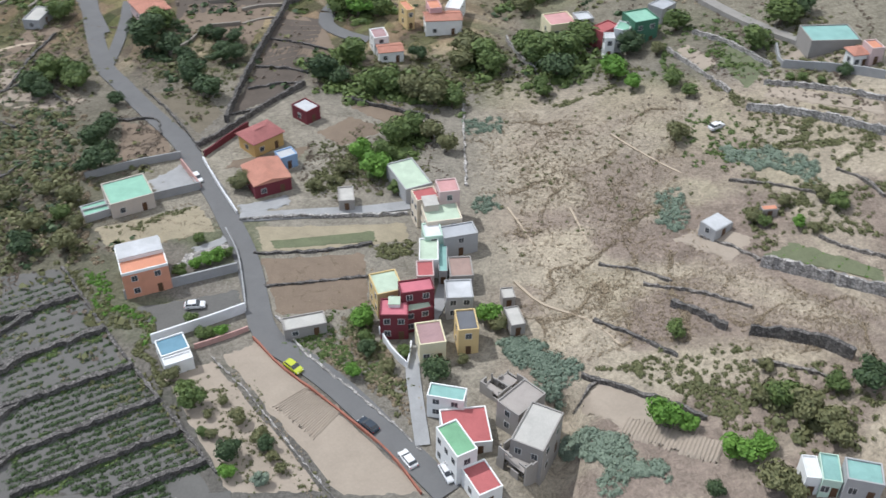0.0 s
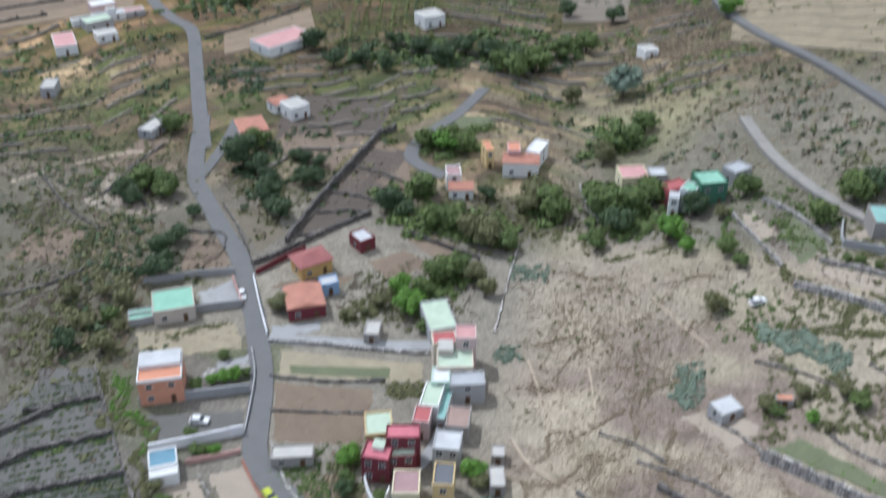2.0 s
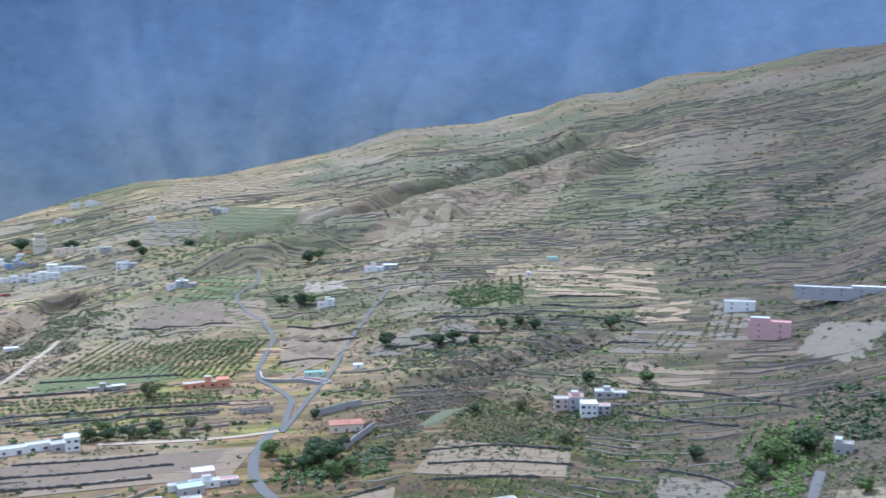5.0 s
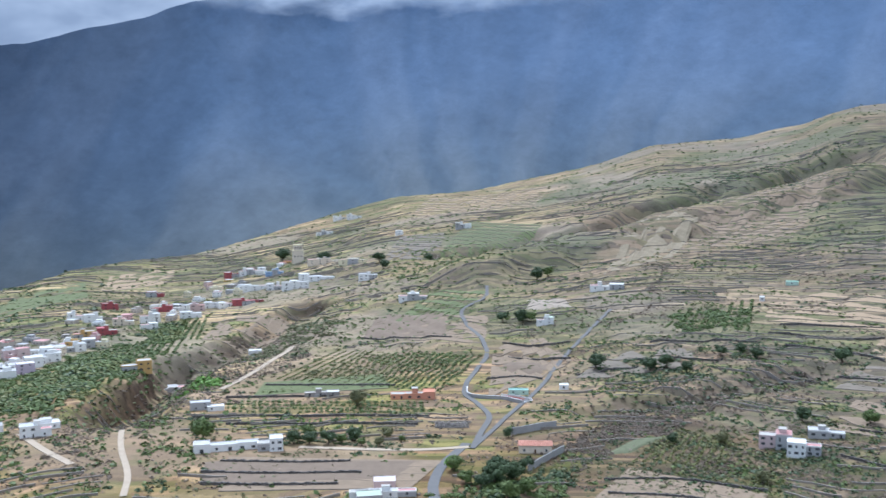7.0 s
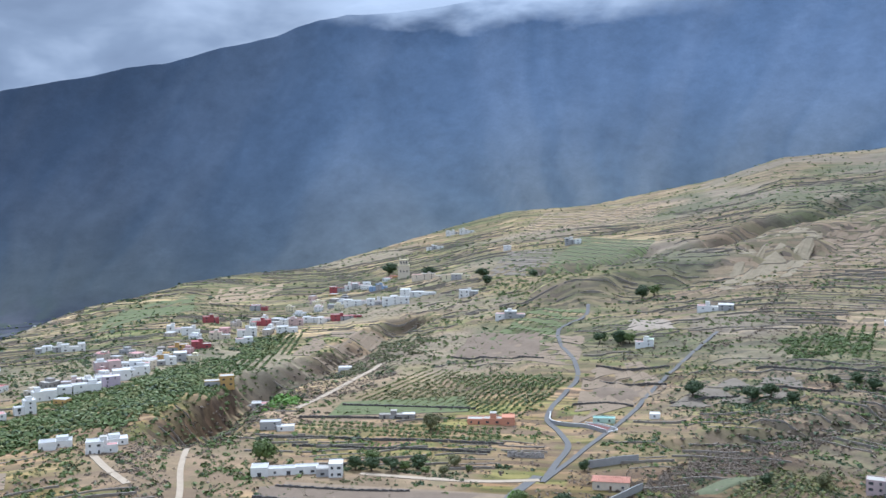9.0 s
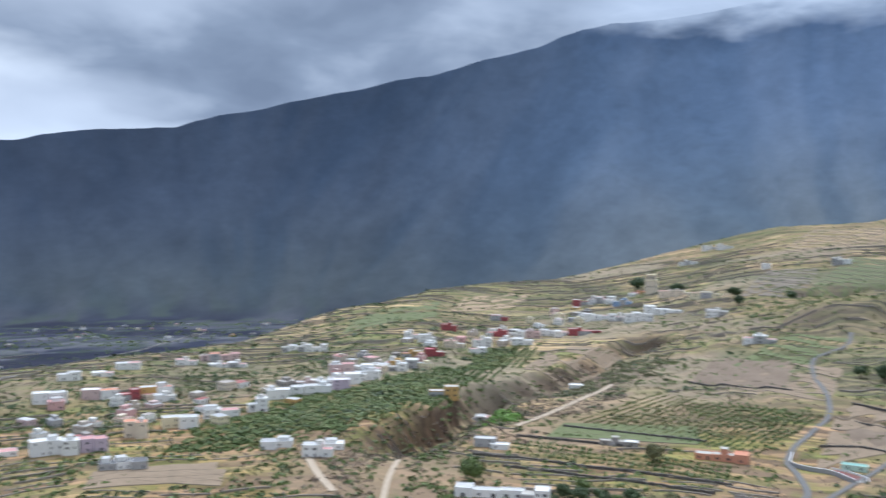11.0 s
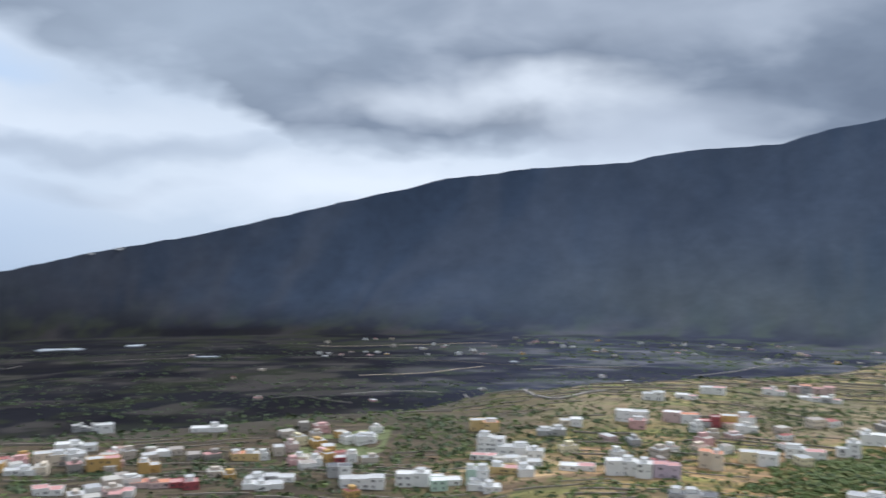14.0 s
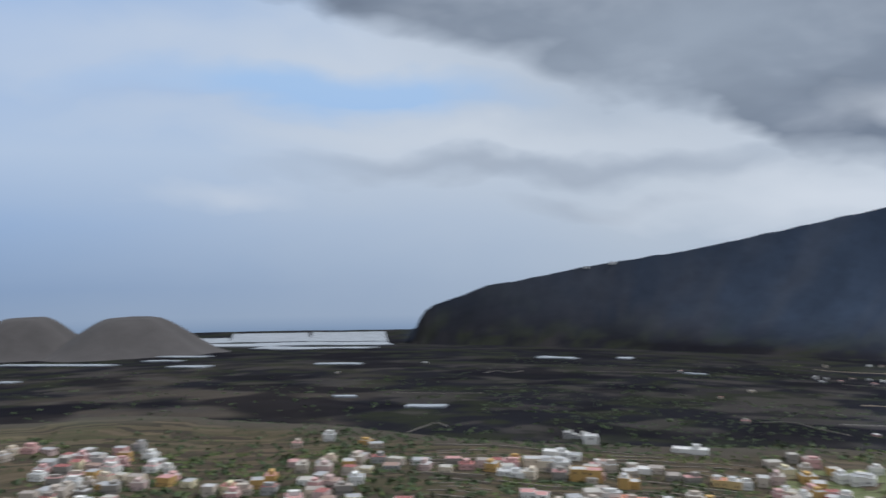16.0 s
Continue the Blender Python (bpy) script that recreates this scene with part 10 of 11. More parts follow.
scatter("scrub", in_quad(((-229.1, -354.9), (-371.8, -116.3), (-495.0, -193.2), (-311.0, -497.5)), 500, 108), np.random.RandomState(108).uniform(1.6, 3.2, 500), GREENS["mid"], "leafy garden trees in the town", "scrub", 108, count=6)
scatter("scrub", in_quad(((-369.2, -124.5), (-446.2, 309.9), (-608.5, 358.8), (-935.2, -478.7)), 700, 109), np.random.RandomState(109).uniform(1.3, 2.8, 700), GREENS["mid"], "leafy garden trees in the town", "scrub", 109, count=6)
scatter("grove", in_quad(((-38.3, 235.2), (4.5, 216.2), (1.5, 231.2), (-36.9, 250.1)), 120, 131), np.random.RandomState(131).uniform(1.2, 2.4, 120), GREENS["mid"], "dense leafy grove above the village", "grove", 131)
scatter("grove", in_quad(((-35.1, 233.8), (4.5, 216.2), (1.6, 228.1), (-33.0, 243.5)), 90, 132), np.random.RandomState(132).uniform(1.0, 2.2, 90), GREENS["olive"], "olive grove above the village", "grove", 132)
scatter("grove", in_quad(((1.5, 261.8), (18.6, 241.3), (13.6, 229.7), (-0.0, 237.6)), 60, 133), np.random.RandomState(133).uniform(1.2, 2.4, 60), GREENS["mid"], "leafy grove above the slope", "grove", 133)
scatter("grove", in_quad(((20.2, 258.2), (42.5, 245.9), (33.6, 223.0), (20.6, 223.4)), 110, 134), np.random.RandomState(134).uniform(1.2, 2.4, 110), GREENS["mid"], "leafy grove above the slope", "grove", 134)
scatter("grove", in_quad(((-22.3, 190.6), (-9.7, 209.8), (1.6, 206.9), (-15.4, 186.2)), 100, 135), np.random.RandomState(135).uniform(1.0, 2.2, 100), GREENS["mid"], "leafy trees behind the houses", "grove", 135)
scatter("grove", in_quad(((-92.0, 258.9), (-83.1, 278.1), (-58.0, 242.6), (-68.7, 226.6)), 70, 136), np.random.RandomState(136).uniform(1.0, 2.2, 70), GREENS["dark"], "dark trees between plots", "grove", 136)
scatter("grove", in_quad(((51.3, 111.8), (57.4, 111.5), (62.5, 99.5), (56.1, 99.9)), 60, 137), np.random.RandomState(137).uniform(1.0, 2.0, 60), GREENS["olive"], "olive trees on the slope", "grove", 137)
scatter("weeds", in_quad(((-66.8, 118.7), (-36.5, 97.3), (-49.1, 120.5), (-55.9, 127.4)), 160, 138), np.random.RandomState(138).uniform(0.3, 0.7, 160), GREENS["olive"], "weeds at a field edge", "weeds", 138)
scatter("stones", in_quad(((-41.9, 128.5), (-36.0, 127.8), (-17.4, 98.6), (-20.2, 98.6)), 300, 139), np.random.RandomState(139).uniform(0.08, 0.28, 300), GREENS["dry"], "loose stones and dry stalks", "stones", 139, count=5)
scatter("weeds", in_quad(((-36.1, 243.4), (-12.2, 273.1), (17.6, 255.4), (-22.0, 222.2)), 200, 140), np.random.RandomState(140).uniform(0.4, 1.0, 200), GREENS["olive"], "olive shrubs above the village", "weeds", 140)

# cars
car(-27.4, 125.9, -41, (0.45, 0.5, 0.04), "yellow hatchback driving down the asphalt road")
car(-12.6, 112.1, 137, (0.03, 0.04, 0.055), "dark blue car on the asphalt road")
car(-5.5, 104.7, 124, (0.7, 0.7, 0.7), "white car on the asphalt road")
car(1.1, 101.8, -64, (0.7, 0.71, 0.72), "white van parked beside a white house")
car(-57.3, 185.5, -59, (0.7, 0.7, 0.7), "white car parked beside a rose wall")
car(-48.9, 142.3, 8, (0.66, 0.66, 0.64), "white pickup parked in a stony yard")
car(61.0, 189.3, 34, (0.7, 0.7, 0.7), "white car parked on the dry slope")

# the lava plain and the coast
for bearing, reach, wide, deep in ((130.8, 4560, 350, 118), (135.3, 4570, 356, 104), (139.8, 4480, 340, 60)):
    greenhouse(CX - reach * math.sin(radians(bearing)), CY + reach * math.cos(radians(bearing)), wide, deep, bearing)
greenhouse(-2303, -3283, 367, 60, 138)
greenhouse(-2247, -2887, 494, 50, 110)
greenhouse(-1982, -2384, 263, 40, 104)
greenhouse(-1570, -2407, 440, 40, 101)
greenhouse(-1625, -1877, 110, 40, 108)
greenhouse(-1812, -2223, 129, 30, 101)
greenhouse(-2703, -2869, 374, 70, 113)
greenhouse(-2975, -2659, 567, 90, 134)
greenhouse(-2654, -2400, 474, 40, 107)
greenhouse(-3026, -2594, 404, 80, 136)
greenhouse(-1875, -1582, 121, 40, 121)
greenhouse(-2715, -2938, 290, 60, 130)
greenhouse(-1150, -1928, 46, 25, 109)
greenhouse(-1173, -940, 38, 20, 141)
greenhouse(-1119, -728, 61, 20, 116)
greenhouse(-2500, -1279, 117, 30, 141)
greenhouse(-2647, -1119, 44, 20, 133)
greenhouse(-2281, -3311, 87, 40, 133)
greenhouse(-2517, -1278, 121, 30, 89)
greenhouse(-2620, -1111, 42, 20, 95)
greenhouse(-2120, -695, 53, 15, 79)
greenhouse(-1999, 30, 12, 12, 84)
cinder_cone(-2054, -2697, 280, -148, "grey-brown cinder cone on the coastal plain")
cinder_cone(-1847, -3016, 236, -153, "low grey-brown cinder cone on the coastal plain")
scatter("weeds", in_quad(((56.4, 254.1), (88.2, 234.3), (77.4, 201.1), (54.7, 215.6)), 260, 500), np.random.RandomState(500).uniform(0.4, 1.2, 260), GREENS["mid"], "green garden plants among the upper houses", "weeds", 500, count=14, leaf=0.33)
scatter("weeds", in_quad(((85.8, 235.7), (105.9, 220.3), (93.4, 180.8), (71.3, 201.5)), 260, 501), np.random.RandomState(501).uniform(0.4, 1.2, 260), GREENS["olive"], "olive garden plants on the terraces", "weeds", 501, count=14, leaf=0.33)
scatter("weeds", in_quad(((57.0, 257.6), (106.8, 223.0), (91.5, 174.8), (54.6, 207.1)), 900, 502), np.random.RandomState(502).uniform(0.2, 0.6, 900), GREENS["brown"], "dry brush on the garden terraces", "weeds", 502, count=14, leaf=0.33)
scatter("weeds", in_quad(((69.3, 192.3), (90.9, 172.9), (87.4, 161.8), (63.2, 180.8)), 260, 503), np.random.RandomState(503).uniform(0.3, 1.0, 260), GREENS["olive"], "olive scrub below the terrace walls", "weeds", 503, count=14, leaf=0.33)
scatter("weeds", in_quad(((54.6, 199.2), (69.3, 192.3), (66.6, 170.5), (54.5, 177.9)), 150, 504), np.random.RandomState(504).uniform(0.3, 0.9, 150), GREENS["mid"], "green weeds on the slope", "weeds", 504, count=14, leaf=0.33)
scatter("weeds", in_quad(((-34.1, 200.1), (-8.5, 213.9), (-3.5, 184.1), (-29.2, 180.2)), 420, 505), np.random.RandomState(505).uniform(0.25, 0.8, 420), GREENS["olive"], "olive weeds between the houses", "weeds", 505, count=14, leaf=0.33)
scatter("weeds", in_quad(((-34.1, 200.1), (-4.2, 216.6), (-0.9, 184.0), (-29.0, 179.1)), 900, 506), np.random.RandomState(506).uniform(0.15, 0.45, 900), GREENS["brown"], "dry weeds between the houses", "weeds", 506, count=14, leaf=0.33)
scatter("weeds", in_quad(((-29.9, 243.6), (17.3, 248.5), (16.3, 223.1), (-21.6, 216.4)), 500, 507), np.random.RandomState(507).uniform(0.4, 1.2, 500), GREENS["olive"], "olive scrub round the grove", "weeds", 507, count=14, leaf=0.33)
scatter("weeds", in_quad(((-90.4, 259.0), (-58.9, 267.3), (-56.6, 218.2), (-73.8, 229.6)), 300, 508), np.random.RandomState(508).uniform(0.3, 1.0, 300), GREENS["olive"], "olive scrub on a dry plot", "weeds", 508, count=14, leaf=0.33)
scatter("weeds", in_quad(((-86.5, 220.6), (-69.3, 209.8), (-60.0, 192.3), (-76.7, 189.7)), 500, 509), np.random.RandomState(509).uniform(0.2, 0.55, 500), GREENS["brown"], "dry brush beside the road", "weeds", 509, count=14, leaf=0.33)
scatter("weeds", in_quad(((-137.5, 280.4), (-111.7, 281.3), (-92.1, 235.5), (-114.5, 216.9)), 320, 510), np.random.RandomState(510).uniform(0.3, 1.1, 320), GREENS["olive"], "olive scrub beyond the road", "weeds", 510, count=14, leaf=0.33)
scatter("weeds", in_quad(((-137.5, 280.4), (-111.7, 281.3), (-92.1, 235.5), (-114.5, 216.9)), 900, 511), np.random.RandomState(511).uniform(0.2, 0.6, 900), GREENS["brown"], "brown brush beyond the road", "weeds", 511, count=14, leaf=0.33)
scatter("weeds", in_quad(((-42.3, 127.7), (-31.8, 120.8), (-18.2, 97.5), (-31.9, 97.3)), 260, 512), np.random.RandomState(512).uniform(0.12, 0.4, 260), GREENS["olive"], "low weeds in the orchard", "weeds", 512, count=14, leaf=0.33)
scatter("weeds", in_quad(((-33.6, 140.1), (-15.0, 143.5), (-4.8, 121.0), (-19.2, 128.0)), 350, 513), np.random.RandomState(513).uniform(0.2, 0.6, 350), GREENS["mid"], "green weeds beside the road", "weeds", 513, count=14, leaf=0.33)
scatter("weeds", in_quad(((-76.4, 167.9), (-55.2, 175.4), (-49.2, 167.3), (-70.9, 159.2)), 420, 514), np.random.RandomState(514).uniform(0.12, 0.35, 420), GREENS["dry"], "dry grass in a plot", "weeds", 514, count=14, leaf=0.33)

# terraces of the valley
TAN = surface("tan terrace soil", (0.32, 0.24, 0.155), 0.95, 0.4, 0.25, 0.4, 0.3)
DUN = surface("dun fallow soil", (0.235, 0.18, 0.125), 0.95, 0.4, 0.25, 0.4, 0.3)
STUBBLE = surface("straw stubble on a slope", (0.245, 0.205, 0.14), 0.95, 0.4, 0.3, 0.5, 0.35)
MEADOW = surface("grassy terrace", (0.13, 0.15, 0.068), 0.95, 0.4, 0.35, 0.5, 0.35)
ASHEN = surface("grey stony terrace", (0.185, 0.158, 0.125), 0.95, 0.4, 0.25, 0.4, 0.3)
stepped_field(((-177.7, 761.7), (-209.3, 858.5), (-105.2, 855.9), (-76.5, 756.9)), 7, TAN, "tan stepped field of curved terraces")
stepped_field(((-81.0, 686.5), (-87.3, 737.6), (-53.9, 759.3), (-46.3, 707.3)), 4, TAN, "tan stepped field beside the curved terraces")
stepped_field(((-455.0, 636.7), (-463.6, 721.2), (-409.0, 724.4), (-351.0, 645.1)), 7, DUN, "dun stepped field of narrow strips")
stepped_field(((-262.9, 533.8), (-339.8, 640.7), (-321.2, 679.8), (-263.2, 631.3)), 5, DUN, "dun stepped field between two lanes")
stepped_field(((-249.9, 317.3), (-289.8, 353.7), (-200.3, 415.5), (-184.1, 373.9)), 4, DUN, "dun fallow strips below the white house")
stepped_field(((-394.3, 892.8), (-515.9, 1220.8), (-450.8, 1297.5), (-359.5, 969.8)), 9, STUBBLE, "straw-coloured terraces on the spur")
stepped_field(((-370.0, 1005.2), (-449.1, 1313.1), (-330.2, 1388.6), (-274.3, 1075.2)), 9, DUN, "dun terraces up the spur")
stepped_field(((-1004.5, 1267.2), (-1214.3, 1580.4), (-931.3, 1603.6), (-802.5, 1356.3)), 5, TAN, "tan terraces below the crest")
stepped_field(((-682.0, 978.8), (-817.5, 1210.8), (-663.2, 1179.7), (-576.3, 975.9)), 5, MEADOW, "green grassy terraces")
stepped_field(((-735.8, 934.7), (-861.1, 1106.5), (-788.1, 1120.4), (-656.5, 942.5)), 4, ASHEN, "grey stony terraces behind the town")
stepped_field(((-608.3, 567.4), (-686.3, 652.7), (-642.0, 706.0), (-553.8, 603.3)), 3, DUN, "dun terraces beside the gully")
stepped_field(((-24.4, 659.0), (-40.7, 758.8), (-16.8, 771.2), (0.2, 664.5)), 5, ASHEN, "grey stepped terraces on the hillside")
stepped_field(((-81.3, 626.4), (-81.2, 674.3), (-32.8, 684.1), (-30.8, 635.9)), 3, ASHEN, "grey terraces with garden plots")
stepped_field(((-237.3, 595.6), (-252.1, 656.8), (-200.8, 687.0), (-174.5, 643.1)), 3, ASHEN, "grey terraces beside the lane")
stepped_field(((-486.7, 686.3), (-533.9, 798.7), (-472.9, 807.2), (-430.2, 695.5)), 4, MEADOW, "green terraces below the town")
stepped_field(((-111.4, 408.7), (-121.1, 460.2), (-54.5, 462.5), (-47.5, 429.0)), 4, DUN, "dun vineyard terraces")
stepped_field(((59.7, 354.1), (63.4, 415.1), (116.0, 405.1), (104.6, 316.9)), 8, STUBBLE, "straw-coloured terraces on the bare spur")
stepped_field(((-4.1, 394.1), (-8.7, 444.3), (21.9, 441.8), (21.7, 395.5)), 5, ASHEN, "grey terraces with stone edges")
stepped_field(((-61.7, 557.7), (-65.3, 614.9), (-11.3, 610.3), (-10.8, 555.2)), 3, DUN, "dun terraces above the houses")
stepped_field(((-124.6, 332.2), (-134.2, 354.0), (-110.4, 390.0), (-99.3, 364.6)), 3, DUN, "dun strips behind the pink roof")
stepped_field(((-388.1, 449.1), (-414.0, 479.4), (-367.6, 548.7), (-333.8, 518.1)), 3, MEADOW, "green garden strips")
stepped_field(((-395.8, 213.8), (-417.2, 225.7), (-400.2, 260.4), (-372.2, 250.1)), 3, DUN, "dun garden strips below the town")
stepped_field(((-390.2, 188.3), (-419.4, 196.8), (-416.6, 260.1), (-383.9, 249.9)), 3, DUN, "dun terraces below the town")
stepped_field(((-849.6, 497.1), (-974.1, 563.8), (-1069.5, 722.0), (-942.5, 652.4)), 5, MEADOW, "green terraces behind the town")
stepped_field(((-992.8, 698.5), (-1103.2, 778.4), (-1147.6, 911.1), (-1016.4, 822.7)), 4, TAN, "tan terraces behind the town")
stepped_field(((-487.5, -19.1), (-551.5, -23.3), (-591.9, 29.9), (-523.2, 35.7)), 4, MEADOW, "yellow-green terraces beside the town")
plants = rows_in(((-417.0, 488.2), (-465.0, 597.8), (-384.9, 597.5), (-351.0, 511.8)), 11, 2.6, 600, 0.06)
scatter("orchard", plants, np.random.RandomState(600).uniform(0.88, 1.56, len(plants)), GREENS["yellow"], "yellow-green orchard in rows", "orchard", 600, count=8, leaf=0.55)
plants = rows_in(((-351.0, 511.8), (-384.9, 597.5), (-331.9, 619.1), (-299.6, 531.2)), 11, 2.6, 601, 0.06)
scatter("orchard", plants, np.random.RandomState(601).uniform(0.94, 1.69, len(plants)), GREENS["mid"], "green orchard in rows", "orchard", 601, count=8, leaf=0.55)
plants = rows_in(((-126.6, 467.8), (-132.1, 515.2), (-101.5, 531.9), (-86.4, 487.0)), 9, 2.2, 602, 0.06)
scatter("orchard", plants, np.random.RandomState(602).uniform(0.77, 1.38, len(plants)), GREENS["yellow"], "yellow-green orchard in rows", "orchard", 602, count=8, leaf=0.55)
plants = rows_in(((-112.1, 410.0), (-121.1, 460.2), (-55.4, 461.2), (-48.0, 430.3)), 7, 1.8, 603, 0.06)
scatter("orchard", plants, np.random.RandomState(603).uniform(0.56, 1.00, len(plants)), GREENS["yellow"], "vine rows on dun terraces", "orchard", 603, count=8, leaf=0.55)
plants = rows_in(((-241.2, 613.6), (-223.3, 654.7), (-177.2, 649.3), (-183.3, 609.4)), 5, 2.6, 604, 0.06)
scatter("orchard", plants, np.random.RandomState(604).uniform(1.19, 2.12, len(plants)), GREENS["dark"], "dark trees along a terrace", "orchard", 604, count=8, leaf=0.55)
plants = rows_in(((-246.1, 727.8), (-258.3, 778.9), (-212.1, 832.3), (-175.4, 738.0)), 8, 2.6, 605, 0.06)
scatter("orchard", plants, np.random.RandomState(605).uniform(1.12, 2.00, len(plants)), GREENS["mid"], "green orchard on the slope", "orchard", 605, count=8, leaf=0.55)
plants = rows_in(((-61.6, 641.4), (-57.4, 678.9), (-35.8, 666.7), (-38.5, 634.7)), 4, 2.4, 606, 0.06)
scatter("orchard", plants, np.random.RandomState(606).uniform(0.84, 1.50, len(plants)), GREENS["mid"], "green garden trees", "orchard", 606, count=8, leaf=0.55)
plants = rows_in(((-603.4, 854.2), (-697.8, 1009.4), (-620.8, 1050.5), (-507.5, 859.2)), 8, 2.8, 607, 0.06)
scatter("orchard", plants, np.random.RandomState(607).uniform(0.84, 1.50, len(plants)), GREENS["yellow"], "yellow-green orchard below the crest", "orchard", 607, count=8, leaf=0.55)
plants = rows_in(((-486.7, 686.3), (-533.9, 798.7), (-472.9, 807.2), (-430.2, 695.5)), 7, 2.6, 608, 0.06)
scatter("orchard", plants, np.random.RandomState(608).uniform(0.77, 1.38, len(plants)), GREENS["mid"], "green orchard below the town", "orchard", 608, count=8, leaf=0.55)
plants = rows_in(((-462.0, 419.6), (-500.3, 457.4), (-481.3, 490.2), (-424.0, 438.2)), 6, 2.4, 609, 0.06)
scatter("orchard", plants, np.random.RandomState(609).uniform(1.12, 2.00, len(plants)), GREENS["mid"], "green trees beside the gully", "orchard", 609, count=8, leaf=0.55)
plants = rows_in(((-631.7, 548.1), (-702.4, 610.5), (-698.6, 642.5), (-608.3, 567.4)), 5, 2.4, 610, 0.06)
scatter("orchard", plants, np.random.RandomState(610).uniform(1.05, 1.88, len(plants)), GREENS["mid"], "green trees at the edge of the town", "orchard", 610, count=8, leaf=0.55)
plants = rows_in(((-154.8, 364.9), (-169.3, 392.6), (-150.4, 413.2), (-129.4, 380.9)), 4, 2.6, 611, 0.06)
scatter("orchard", plants, np.random.RandomState(611).uniform(1.12, 2.00, len(plants)), GREENS["dark"], "dark trees beside the road", "orchard", 611, count=8, leaf=0.55)
plants = rows_in(((-86.9, 358.5), (-99.9, 416.8), (-60.5, 419.6), (-50.4, 369.1)), 7, 2.6, 612, 0.06)
scatter("orchard", plants, np.random.RandomState(612).uniform(0.70, 1.25, len(plants)), GREENS["yellow"], "yellow-green orchard in rows", "orchard", 612, count=8, leaf=0.55)
plants = rows_in(((-146.4, 371.3), (-153.4, 388.8), (-134.8, 419.3), (-126.2, 400.9)), 3, 2.0, 613, 0.06)
scatter("orchard", plants, np.random.RandomState(613).uniform(0.77, 1.38, len(plants)), GREENS["mid"], "green hedge of fruit trees", "orchard", 613, count=8, leaf=0.55)
plants = rows_in(((-33.2, 664.7), (-37.8, 755.2), (-12.1, 751.8), (-7.3, 668.9)), 4, 3.2, 614, 0.06)
scatter("orchard", plants, np.random.RandomState(614).uniform(0.91, 1.62, len(plants)), GREENS["olive"], "olive trees beside a large house", "orchard", 614, count=8, leaf=0.55)
plants = rows_in(((15.8, 478.2), (19.6, 527.6), (49.0, 495.7), (45.9, 441.9)), 5, 2.8, 615, 0.06)
scatter("orchard", plants, np.random.RandomState(615).uniform(1.12, 2.00, len(plants)), GREENS["mid"], "green trees on the hillside", "orchard", 615, count=8, leaf=0.55)
plants = rows_in(((-447.7, 234.7), (-527.4, 306.1), (-476.2, 347.3), (-427.9, 289.5)), 9, 3.0, 616, 0.06)
scatter("orchard", plants, np.random.RandomState(616).uniform(1.19, 2.12, len(plants)), GREENS["mid"], "green grove below the town", "orchard", 616, count=8, leaf=0.55)
plants = rows_in(((-482.5, 349.7), (-605.7, 463.8), (-682.2, 593.8), (-482.4, 421.1)), 9, 3.0, 617, 0.06)
scatter("orchard", plants, np.random.RandomState(617).uniform(1.19, 2.12, len(plants)), GREENS["mid"], "green grove below the town", "orchard", 617, count=8, leaf=0.55)
plants = rows_in(((-441.1, 236.7), (-494.9, 309.9), (-544.1, 441.0), (-458.1, 354.9)), 8, 3.0, 618, 0.06)
scatter("orchard", plants, np.random.RandomState(618).uniform(1.19, 2.12, len(plants)), GREENS["mid"], "green grove along the town", "orchard", 618, count=8, leaf=0.55)
plants = rows_in(((-495.4, 391.6), (-623.6, 501.3), (-711.6, 642.4), (-576.8, 523.0)), 7, 3.0, 619, 0.06)
scatter("orchard", plants, np.random.RandomState(619).uniform(1.12, 2.00, len(plants)), GREENS["mid"], "green grove along the town", "orchard", 619, count=8, leaf=0.55)
scatter("scrub", in_quad(((83.4, 524.6), (91.5, 668.9), (141.3, 608.6), (121.0, 444.5)), 1800, 650), np.random.RandomState(650).uniform(0.8, 2.0, 1800), GREENS["dark"], "dense dark shrubs on the hillside", "scrub", 650, count=6, leaf=0.55)
scatter("scrub", in_quad(((83.4, 524.6), (91.5, 668.9), (141.3, 608.6), (121.0, 444.5)), 1500, 651), np.random.RandomState(651).uniform(0.6, 1.6, 1500), GREENS["brown"], "brown brush on the hillside", "scrub", 651, count=6, leaf=0.55)
scatter("scrub", in_quad(((45.7, 515.8), (49.7, 570.8), (88.4, 519.3), (80.9, 456.7)), 500, 652), np.random.RandomState(652).uniform(0.7, 1.8, 500), GREENS["dark"], "dark shrubs below the large house", "scrub", 652, count=6, leaf=0.55)
scatter("scrub", in_quad(((-162.5, 478.8), (-179.0, 546.1), (-144.1, 579.9), (-126.4, 520.3)), 900, 653), np.random.RandomState(653).uniform(0.6, 1.4, 900), GREENS["brown"], "brown brush over a gully", "scrub", 653, count=6, leaf=0.55)
scatter("scrub", in_quad(((18.6, 334.3), (15.1, 377.0), (52.1, 389.6), (51.9, 334.4)), 900, 654), np.random.RandomState(654).uniform(0.3, 0.9, 900), GREENS["dry"], "pale dry grass on the slope", "scrub", 654, count=6, leaf=0.55)
flat_house(55.7, 738.7, 73.3, 8, 6.1, 0, "grey", "light grey", "long pale grey house behind a paved yard", fronts=6, attic=(0.50, 0.96, 0.15, 0.95, 1.6, "grey", "white"))
flat_house(10.4, 672.3, 25.7, 9, 10.8, 4, "pink", "rose", "pink house with a flat roof on the hillside", attic=(0.05, 0.50, 0.1, 0.9, 2.2, "pink", "light grey"))
flat_house(-16.3, 733.0, 20.9, 7, 6.2, 6, "white", "light grey", "low white house on the hillside")
